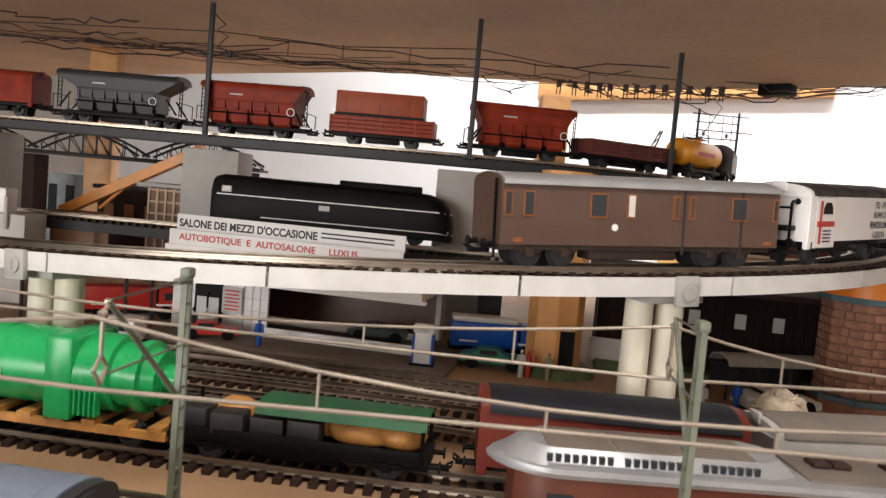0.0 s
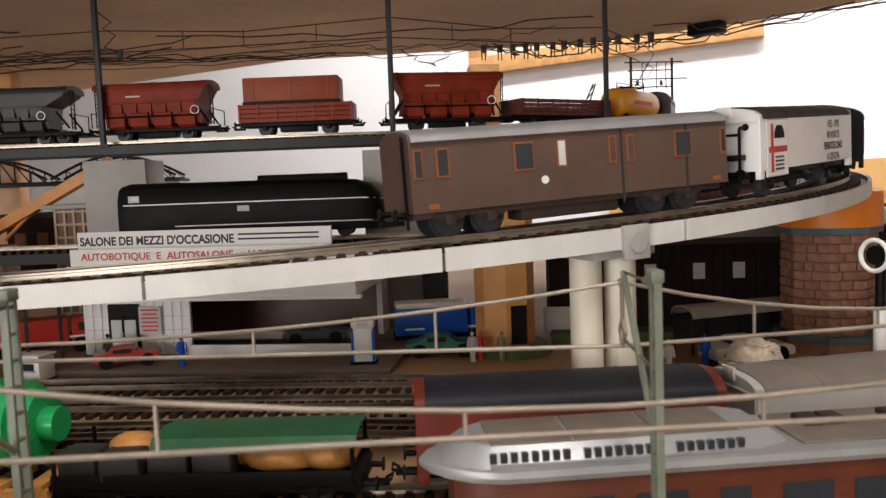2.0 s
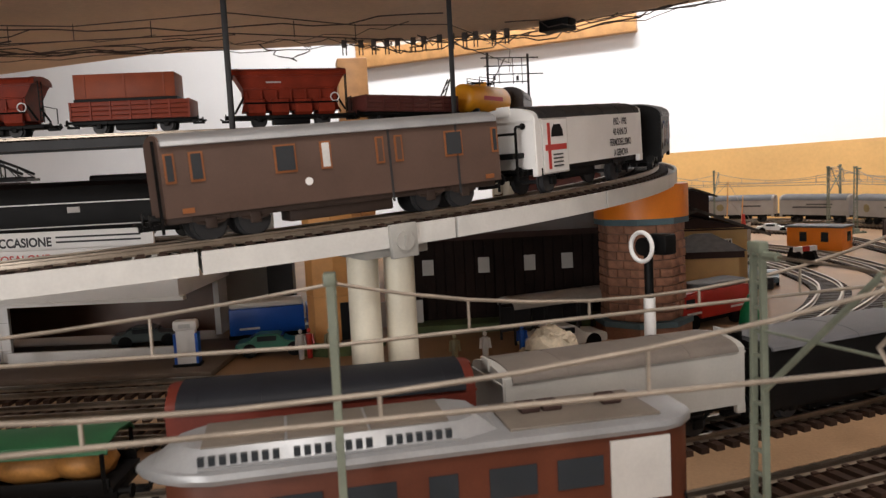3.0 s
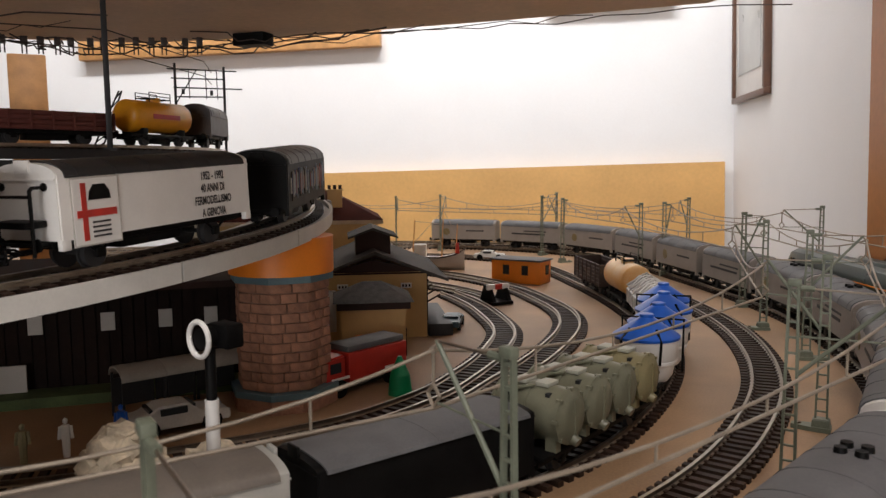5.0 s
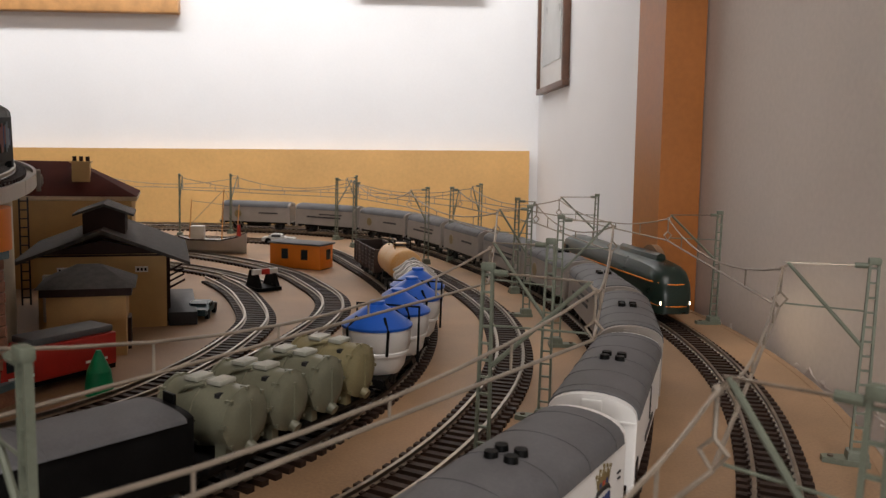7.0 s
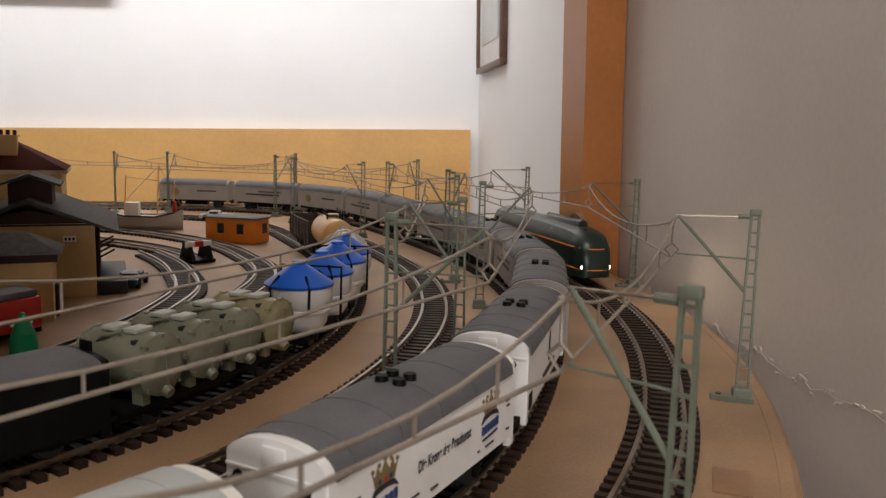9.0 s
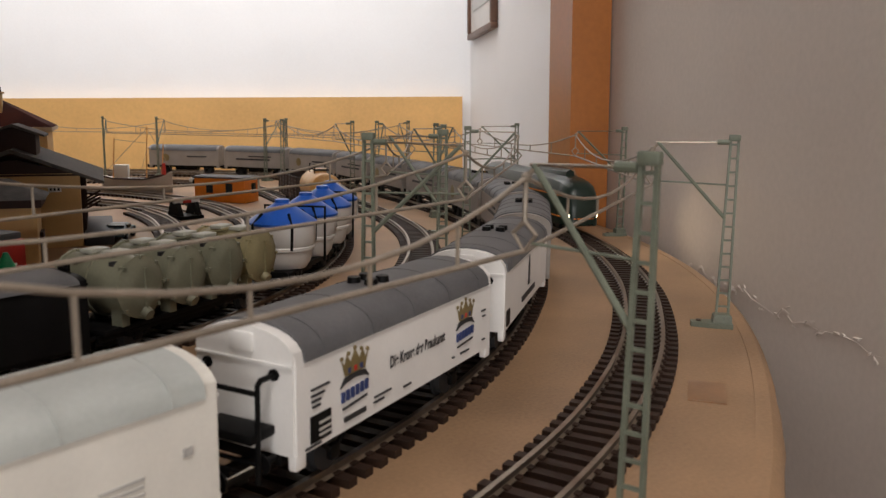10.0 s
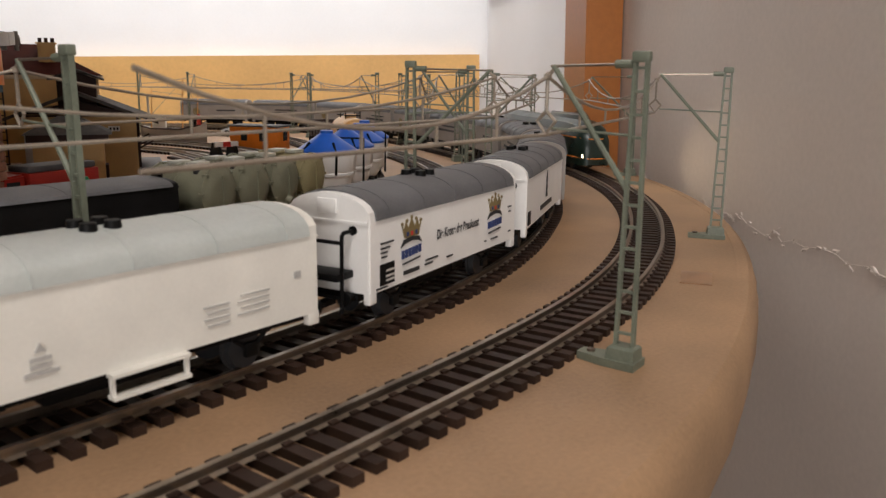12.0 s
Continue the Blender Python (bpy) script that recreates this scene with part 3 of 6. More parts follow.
def end_platform(t, xe, e, w, z0, z1):
    """Brake platform with its bent rails, back plate and side ladder at a wagon's end."""
    x = xe + e * 0.0060
    for y in (-0.62 * w, 0.72 * w):
        bm = bmesh.new()
        tube(bm, [(xe, y, z1), (x - e * 0.001, y, z1), (x, y, z1 - 0.001), (x + e * 0.0004, y, z0 - 0.004)], 0.0007, 6)
        cyl(bm, (xe, y, z1), (xe + e * 0.0006, y, z1), 0.0015, n=8)
        part("hand_rail", bm, BLACK, t)
    part("cross_rail", tb([(x, -0.62 * w, z1 - 0.003), (x, 0.40 * w, z1 - 0.003), (x, 0.47 * w, z1 - 0.0042), (x, 0.47 * w, z0 - 0.003)], 0.00065, 6), BLACK, t)
    part("platform", bx((xe + e * 0.0045, -0.08 * w, z0 + 0.0072), (0.0085, 1.1 * w, 0.0024), bev=0.0005), BLACK, t)
    part("lower_rail", tb([(x, -0.62 * w, z0 + 0.0005), (x, 0.72 * w, z0 + 0.0005)], 0.0006, 5), BLACK, t)
    for k in range(3):
        part("ladder_rung", tb([(x, 0.47 * w, z0 - 0.001 + 0.0034 * k), (x, 0.72 * w, z0 - 0.001 + 0.0034 * k)], 0.0005, 5), BLACK, t)
    part("rail_foot", bx((xe + e * 0.004, 0.72 * w, z0 - 0.0035), (0.008, 0.0022, 0.0012)), BLACK, t)


def van(line, s, length, label, body, roof, h0=0.0122, eave=0.0348, top=0.0434, w=0.0155, vents=True, deco="", platform=0, group="white refrigerator wagons", over=0.0006, lift=TOP, bogie=False, ribs=5, name="refrigerator_wagon"):
    t = thing(name, label, "goods wagon", line.stand(s, length * 0.62, lift), group)
    ax = (-length * 0.39, -length * 0.29, length * 0.29, length * 0.39) if bogie else (-length * 0.31, length * 0.31)
    running_gear(t, length, ax, top=h0)
    hx = length / 2
    bm = bmesh.new()
    prism(bm, [(w, h0), (w, eave)] + arch(w, eave, top - 0.0006)[1:-1] + [(-w, eave), (-w, h0)], -hx, hx)
    bmesh.ops.bevel(bm, geom=[e for e in bm.edges if abs(e.verts[0].co.z - e.verts[1].co.z) > 0.02], offset=0.0006, segments=2, affect="EDGES")
    part("body", bm, body, t)
    bm = bmesh.new()
    a1, a0 = arch(w + over, eave, top), arch(w - 0.0002, eave - 0.0002, top - 0.0007)
    prism(bm, a1 + a0[::-1], -hx + 0.0034, hx - 0.0034)
    ribs_at = [-hx + length * (k + 0.5) / ribs for k in range(ribs)]
    roof_ob = part("roof", bm, roof, t)
    for x in ribs_at:
        bm = bmesh.new()
        b1, b0 = arch(w + over + 0.0002, eave + 0.0002, top + 0.00012), arch(w + over - 0.0004, eave, top - 0.0005)
        prism(bm, b1 + b0[::-1], x - 0.00018, x + 0.00018)
        part("roof_rib", bm, roof, roof_ob)
    for e in (-1, 1):
        for y in (-w + 0.0012, w - 0.0012):
            part("corner_post", bx((e * (hx - 0.002), y, h0 - 0.0015), (0.004, 0.0024, 0.004), bev=0.0004), body, t)
        part("end_hatch", bx((e * (hx + 0.0002), 0, eave + 0.004), (0.0012, 0.007, 0.0045), bev=0.0002), body, t)
        part("end_moulding", bx((e * (hx + 0.0002), 0, eave - 0.0005), (0.0006, 2 * w - 0.001, 0.0006)), body, t)
    if vents:
        for dx in (-0.003, 0.003):
            for dy in (-0.003, 0.003):
                part("roof_vent", cy((dx, dy, top - 0.001), (dx, dy, top + 0.0016), 0.0022, 0.0019, 10), BLACK, t)
    for side in (-1, 1):
        if deco == "crown":
            crown_badge(t, -0.0300, 0.0247, side, w)
            crown_badge(t, 0.0335, 0.0247, side, w)
            write("Die Krone der Braukunst", 0.0046, LETTER, t, side_m(0.003, 0.0243, side, w), 0.68, 0.00016)
            print_bar(t, -0.0445, 0.0172, 0.0080, 0.0068, side, w, BLACK)
            for pz in (0.0183, 0.0166, 0.0152):
                part("print_line", bx((-0.0432, side * (w + 0.00045), pz), (0.0046, 0.0004, 0.0006)), GREYW, t)
            print_bar(t, -0.0298, 0.0152, 0.0098, 0.0013, side, w, DGREY)
            for px, pz, pl in ((-0.0445, 0.0272, 0.0072), (-0.0455, 0.0256, 0.0052), (-0.0462, 0.0242, 0.0036), (-0.0462, 0.0228, 0.003), (-0.0475, 0.0131, 0.006), (-0.0165, 0.0168, 0.0085), (-0.0185, 0.0154, 0.0052), (-0.0035, 0.0152, 0.0042),
                               (0.0335, 0.0156, 0.0062), (0.0255, 0.0156, 0.0014), (0.0475, 0.0265, 0.003), (0.0478, 0.0245, 0.0022), (0.0478, 0.0162, 0.002)):
                print_bar(t, px, pz, pl, 0.0005, side, w, DGREY)
        elif deco == "tree":
            bm = bmesh.new()
            for k in range(3):
                prism_y(bm, [(-0.0022 + 0.0003 * k, 0.0205 + 0.0036 * k), (0.0022 - 0.0003 * k, 0.0205 + 0.0036 * k), (0, 0.0262 + 0.0036 * k)], side * (w + 0.0003) - 0.0002, side * (w + 0.0003) + 0.0002)
            part("emblem_print", bm, DGREY, t)
            print_bar(t, 0.0, 0.0168, 0.032, 0.0022, side, w, DGREY)
            print_bar(t, -0.046, 0.0165, 0.006, 0.006, side, w, BLACK)
        elif deco == "plain":
            for k in range(4):
                print_bar(t, 0.0335 - 0.0006 * (k % 2), 0.0225 - 0.0016 * k, 0.0092 + 0.0008 * (k % 2), 0.0004, side, w, PALEPRINT)
                print_bar(t, 0.0215 + 0.0005 * (k % 2), 0.0215 - 0.0016 * k, 0.0075 - 0.0010 * (k % 2), 0.0004, side, w, PALEPRINT)
            bm = bmesh.new()
            prism_y(bm, [(-0.0232, 0.0212), (-0.0208, 0.0212), (-0.022, 0.0232)], side * (w + 0.0002) - 0.0002, side * (w + 0.0002) + 0.0002)
            part("emblem_print", bm, PALEPRINT, t)
            for pz, pl in ((0.0197, 0.0045), (0.0182, 0.0045), (0.0167, 0.0072)):
                print_bar(t, -0.022, pz, pl, 0.0008, side, w, PALEPRINT)
            print_bar(t, 0.0480, 0.0245, 0.0022, 0.0018, side, w, PALEPRINT)
            bm = bmesh.new()
            for zz in (0.0118, 0.0066):
                box(bm, (0.002, side * (w + 0.001), zz), (0.02, 0.0028, 0.0009))
            for xx in (-0.0075, 0.0115):
                box(bm, (xx, side * (w + 0.001), 0.0095), (0.001, 0.001, 0.0058))
            part("step_board", bm, body, t)
        elif deco == "lines":
            print_bar(t, 0.002, 0.024, 0.06, 0.0022, side, w, DGREY)
            print_bar(t, -0.01, 0.0285, 0.04, 0.0016, side, w, DGREY)
        elif deco == "seal":
            part("emblem_print", cy((0.028, side * (w - 0.0002), 0.024), (0.028, side * (w + 0.0004), 0.024), 0.006, n=8), GOLD, t)
            print_bar(t, -0.02, 0.026, 0.03, 0.002, side, w, DGREY)
    if platform:
        end_platform(t, platform * hx, platform, w, h0 - 0.001, eave - 0.003)
    return t


S1 = T2.near(0.3578, 0.263)
PITCH = 0.1215
van(T2, S1 - 0.129, 0.112, "plain white refrigerator wagon with a pale grey roof", CREAM, ROOFL, deco="plain", vents=True, eave=0.0345, top=0.0425)
van(T2, S1, 0.108, "white refrigerator wagon with golden crown prints and slogan", WHITE, ROOFG, deco="crown", platform=-1)
van(T2, S1 + PITCH, 0.106, "white refrigerator wagon with a small tree emblem", WHITE, ROOFG, deco="tree", platform=-1)
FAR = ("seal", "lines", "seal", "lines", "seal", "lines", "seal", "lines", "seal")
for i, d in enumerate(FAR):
    van(T2, S1 + PITCH * (i + 2), 0.108, "white refrigerator wagon greyed for shade, with faded printing" if d == "lines" else "white refrigerator wagon greyed for shade, with a round golden seal", FARW, ROOFG, deco=d, vents=i < 3)


def streamlined_loco(line, s, flip, length, label, body, stripe, lift, lamps=False):
    """A cab-forward streamlined engine with skirts, boiler hood and stripes."""
    m = line.stand(s, length * 0.5, lift)
    if flip:
        m = m @ Matrix.Rotation(math.pi, 4, "Z")
    t = thing("streamlined_locomotive", label, "locomotive", m)
    w = 0.0165
    rings = []
    for x, sc, zt, zb in ((-0.5, 0.82, 0.040, 0.010), (-0.495, 0.93, 0.0445, 0.007), (-0.47, 1, 0.046, 0.006), (-0.35, 1, 0.046, 0.006), (-0.2, 1, 0.0455, 0.006), (0.1, 1, 0.0455, 0.006), (0.3, 1, 0.045, 0.006),
                          (0.40, 1, 0.0435, 0.006), (0.45, 0.94, 0.040, 0.006), (0.478, 0.83, 0.034, 0.0055), (0.493, 0.66, 0.027, 0.005), (0.5, 0.42, 0.020, 0.006)):
        ww = w * sc
        r = [(-ww, zb), (-ww * 1.02, zb + (zt - zb) * 0.45), (-ww * 0.97, zb + (zt - zb) * 0.72), (-ww * 0.78, zb + (zt - zb) * 0.9), (-ww * 0.4, zt - 0.0008), (0, zt)]
        r = r + [(-y, z) for y, z in r[-2::-1]]
        rings.append([(x * length, y, z) for y, z in r])
    bm = bmesh.new()
    loft(bm, rings)
    part("body", bm, body, t)
    bm = bmesh.new()
    loft(bm, [[(x * length, y * k, z) for y, z in ((-0.007, 0.043), (-0.0055, 0.0475), (0, 0.0492), (0.0055, 0.0475), (0.007, 0.043))] for x, k in ((0.02, 0.4), (0.06, 1), (0.3, 1), (0.36, 0.6))])
    part("chimney_hood", bm, body, t)
    for side in (-1, 1):
        for x0, x1, z in ((-0.47, 0.44, 0.0295), (-0.28, 0.44, 0.0125)):
            bm = bmesh.new()
            box(bm, ((x0 + x1) / 2 * length, side * (w * 1.02 + 0.0001), z), ((x1 - x0) * length, 0.0007, 0.0009))
            part("stripe", bm, stripe, t)
        part("cab_window", bx((-0.43 * length, side * (w + 0.00005), 0.034), (0.0085, 0.0008, 0.0052), bev=0.0002), CARSILV if not lamps else GLASS, t)
        part("number_plate", bx((-0.02 * length, side * (w * 1.02 + 0.0001), 0.0245), (0.009, 0.0006, 0.0042)), GREYW, t)
        for k in range(5):
            part("skirt_panel", bx((-0.36 * length + 0.16 * k * length, side * (w + 0.0001), 0.0085), (0.13 * length, 0.0008, 0.0055), bev=0.0004), body, t)
        for k in range(6):
            ax = (-0.4 + 0.15 * k) * length
            part("wheel", cy((ax, side * 0.007, 0.0062), (ax, side * 0.0095, 0.0062), 0.0062, n=20), DGREY, t)
        lamp = part("headlight", cy((0.470 * length, side * 0.0108, 0.0135), (0.4885 * length, side * 0.0112, 0.0135), 0.0021, 0.0019, 12), LAMP if lamps else SILVER, t)
    bm = bmesh.new()
    tube(bm, [(0.435 * length, -0.0163, 0.0125), (0.479 * length, -0.0132, 0.0118), (0.497 * length, -0.008, 0.0113), (0.5015 * length, 0, 0.0112), (0.497 * length, 0.008, 0.0113), (0.479 * length, 0.0132, 0.0118), (0.435 * length, 0.0163, 0.0125)], 0.0006, 6)
    part("nose_stripe", bm, stripe, t)
    bm = bmesh.new()
    tube(bm, [(0.43 * length, -0.0163, 0.0295), (0.468 * length, -0.0128, 0.0288), (0.487 * length, -0.006, 0.0282), (0.4905 * length, 0, 0.028), (0.487 * length, 0.006, 0.0282), (0.468 * length, 0.0128, 0.0288), (0.43 * length, 0.0163, 0.0295)], 0.0006, 6)
    part("nose_stripe", bm, stripe, t)
    return t


LOCO_S = T1.near(0.715, 0.505) + 0.1075
streamlined_loco(T1, LOCO_S, True, 0.215, "dark green streamlined locomotive with orange stripes and lit lamps", DGREEN, ORANGE, TOP, True)


def beam_lamp(line, s):
    p, w = line.at(s), line.way(s)
    side = Vector((-w.y, w.x, 0))
    for k in (-1, 1):
        d = bpy.data.lights.new("headlight_beam", "SPOT")
        d.energy, d.spot_size, d.spot_blend, d.color, d.shadow_soft_size = 0.05, radians(60), 1.0, (1.0, 0.8, 0.5), 0.002
        e = p - w * 0.012 + side * 0.011 * k + Vector((0, 0, 0.02))
        new("headlight_beam", d).matrix_world = look(e, e - w * 0.2 - side * 0.1 + Vector((0, 0, 0.005)))


beam_lamp(T1, LOCO_S - 0.1075)


def drum_wagon(s):
    """A flat wagon with four olive containers lying across it."""
    t = thing("container_wagon", "flat wagon with four olive-grey drum containers", "goods wagon", T4.stand(s, 0.06, TOP), "goods train")
    running_gear(t, 0.110, (-0.036, 0.036), top=0.0095)
    part("deck", bx((0, 0, 0.0105), (0.110, 0.028, 0.002), bev=0.0004), BLACK, t)
    for k in range(4):
        x = -0.0385 + 0.0256 * k
        m = OLIVEY if k == 3 else OLIVE
        bm = bmesh.new()
        rings = []
        for y, r in ((-0.0190, 0.0060), (-0.0184, 0.0092), (-0.0168, 0.0112), (-0.0166, 0.0122), (-0.0156, 0.0122), (-0.0154, 0.0114), (-0.0012, 0.0124), (-0.0010, 0.0130), (0.0010, 0.0130), (0.0012, 0.0124), (0.0154, 0.0114), (0.0156, 0.0122), (0.0166, 0.0122), (0.0168, 0.0112), (0.0184, 0.0092), (0.0190, 0.0060)):
            rings.append([(x + r * math.cos(radians(11.25 + 22.5 * i)), y, 0.0258 + r * math.sin(radians(11.25 + 22.5 * i))) for i in range(16)])
        loft(bm, rings)
        drum = part("drum", bm, m, t, "yellowed drum container" if k == 3 else "")
        for yy in (-0.005, 0.006):
            part("lid", bx((x, yy, 0.0383), (0.0090, 0.0066, 0.0018), bev=0.0004), mat("pale_lid", (0.40, 0.40, 0.34), 0.45), drum)
        for e in (-1, 1):
            for a in range(0, 360, 45):
                c, sn = math.cos(radians(a)), math.sin(radians(a))
                part("clamp", bx((x + 0.0116 * c, e * 0.0160, 0.0258 + 0.0116 * sn), (0.0013, 0.0030, 0.0013)), m, drum)
            part("hatch_bar", bx((x, e * 0.0190, 0.0258), (0.0012, 0.0012, 0.0150)), m, drum)
            part("pipe_stub", cy((x, e * 0.0160, 0.0172), (x, e * 0.0205, 0.0150), 0.0026, 0.0022, 10), m, drum)
            for f in (-1, 1):
                bm = bmesh.new()
                loft(bm, [[(x + f * (0.0062 + a), e * (0.0118 + b), z) for a, b in ((-0.0019, -0.0026), (0.0019, -0.0026), (0.0019, 0.0026), (-0.0019, 0.0026))] for z in (0.0113, 0.0190)])
                part("foot", bm, m, drum)
        part("catch", bx((x - 0.006, -0.010, 0.0352), (0.004, 0.002, 0.0016)), DGREY, drum)
        part("top_pipe", tb([(x - 0.0075, 0.013, 0.030), (x - 0.0085, 0.004, 0.0365), (x - 0.0062, -0.003, 0.0384)], 0.0008, 6), m, drum)


def silo_wagon(s):
    t = thing("silo_wagon", "white silo wagon with blue conical tops", "goods wagon", T4.stand(s, 0.04, TOP), "goods train")
    running_gear(t, 0.080, (-0.026, 0.026), top=0.009)
    for x in (-0.0202, 0.0202):
        bm = bmesh.new()
        n = 28
        rings = [[(x + r * math.cos(2 * math.pi * i / n), r * math.sin(2 * math.pi * i / n), z) for i in range(n)] for z, r in
                 ((0.0085, 0.0125), (0.0120, 0.0150), (0.0185, 0.0163), (0.0190, 0.0172), (0.0206, 0.0175), (0.0212, 0.0170), (0.0222, 0.0178), (0.0330, 0.0184))]
        loft(bm, rings)
        silo = part("silo", bm, WHITE, t)
        bm = bmesh.new()
        rings = [[(x + r * math.cos(2 * math.pi * i / n), r * math.sin(2 * math.pi * i / n), z) for i in range(n)] for z, r in ((0.0326, 0.0188), (0.0340, 0.0190), (0.0345, 0.0184), (0.0438, 0.0046), (0.0442, 0.0040), (0.0458, 0.0040), (0.0461, 0.0032))]
        loft(bm, rings)
        part("cone_top", bm, BLUE, silo, "blue conical top")
        for a in (35, 145, 215, 325):
            c, sn = math.cos(radians(a)), math.sin(radians(a))
            part("clamp", tb([(x + 0.0178 * c, 0.0178 * sn, 0.020), (x + 0.0193 * c, 0.0193 * sn, 0.033), (x + 0.013 * c, 0.013 * sn, 0.039)], 0.0008, 5), BLACK, silo)
    part("end_ladder", tb([(0, 0.0175, 0.009), (0, 0.0180, 0.026), (0, 0.0180, 0.040), (0, -0.0180, 0.040), (0, -0.0175, 0.009)], 0.0008, 5), BLACK, t)


def ribbed_wagon(s):
    t = thing("silo_wagon", "grey powder wagon with ribbed slanting tanks", "goods wagon", T4.stand(s, 0.04, TOP), "goods train")
    running_gear(t, 0.08, (-0.026, 0.026), top=0.009)
    for k in range(4):
        x = -0.029 + 0.0193 * k
        bm = bmesh.new()
        prism(bm, [(-0.016, 0.012), (0.016, 0.012), (0.016, 0.026), (0.004, 0.037), (-0.004, 0.037), (-0.016, 0.026)], x - 0.0085, x + 0.0085)
        bmesh.ops.bevel(bm, geom=list(bm.edges), offset=0.0015, segments=2, affect="EDGES")
        part("hopper", bm, GREYW, t)
        part("pipe", tb([(x, -0.0165, 0.014), (x, -0.0165, 0.028), (x, 0, 0.0385), (x, 0.0165, 0.028)], 0.0011, 6), GREYW, t)


def tank_wagon(line, s, lift, length, label, shell, r=0.0145, z=0.026, group="goods train", band=None):
    t = thing("tank_wagon", label, "tank wagon", line.stand(s, length * 0.6, lift), group)
    running_gear(t, length, (-length * 0.3, length * 0.3), top=0.0095)
    n = 28
    bm = bmesh.new()
    hx = length * 0.46
    loft(bm, [[(x, q * math.cos(2 * math.pi * i / n), z + q * math.sin(2 * math.pi * i / n)) for i in range(n)] for x, q in
              ((-hx - 0.003, r * 0.5), (-hx - 0.002, r * 0.8), (-hx, r * 0.97), (-hx + 0.001, r), (hx - 0.001, r), (hx, r * 0.97), (hx + 0.002, r * 0.8), (hx + 0.003, r * 0.5))])
    part("tank", bm, shell, t)
    part("dome", cy((0, 0, z + r - 0.001), (0, 0, z + r + 0.003), 0.006, n=16), shell, t)
    for y in (-0.007, 0.007):
        part("catwalk_rail", tb([(-0.014, y, z + r - 0.001), (-0.014, y, z + r + 0.007), (0.014, y, z + r + 0.007), (0.014, y, z + r - 0.001)], 0.0005, 5), BLACK, t)
        part("catwalk_rail", tb([(-0.014, y, z + r + 0.004), (0.014, y, z + r + 0.004)], 0.0004, 5), BLACK, t)
    for x in (-0.014, -0.007, 0, 0.007, 0.014):
        part("catwalk_step", tb([(x, -0.007, z + r + 0.002), (x, 0.007, z + r + 0.002)], 0.0006, 5), BLACK, t)
    for x in (-hx * 0.7, hx * 0.7):
        part("saddle", bx((x, 0, 0.0115), (0.006, 0.022, 0.006), bev=0.0005), BLACK, t)
    if band:
        for side in (-1, 1):
            print_bar(t, 0.0, z, hx * 1.0, 0.004, side, r + 0.0001, band)
    return t


def open_wagon(line, s, lift, length, height, label, colour, group="goods train", load=None, w=0.0145, floor=0.010):
    t = thing("open_wagon", label, "goods wagon", line.stand(s, length * 0.55, lift), group)
    running_gear(t, length, (-length * 0.28, length * 0.28), top=floor)
    hx = length / 2
    part("floor", bx((0, 0, floor + 0.0005), (length, 2 * w, 0.001)), colour, t)
    for y in (-w, w):
        bm = bmesh.new()
        nb = max(3, int(height / 0.0035))
        for k in range(nb):
            box(bm, (0, y, floor + height * (k + 0.5) / nb), (length, 0.0014, height / nb - 0.0004), bev=0.0002)
        for k in range(7):
            box(bm, (-hx + length * k / 6 * 0.98 + 0.001, y * 1.055, floor + height / 2), (0.0016, 0.0012, height))
        part("side_wall", bm, colour, t)
    for x in (-hx + 0.0007, hx - 0.0007):
        part("end_wall", bx((x, 0, floor + height / 2), (0.0014, 2 * w, height), bev=0.0002), colour, t)
    return t


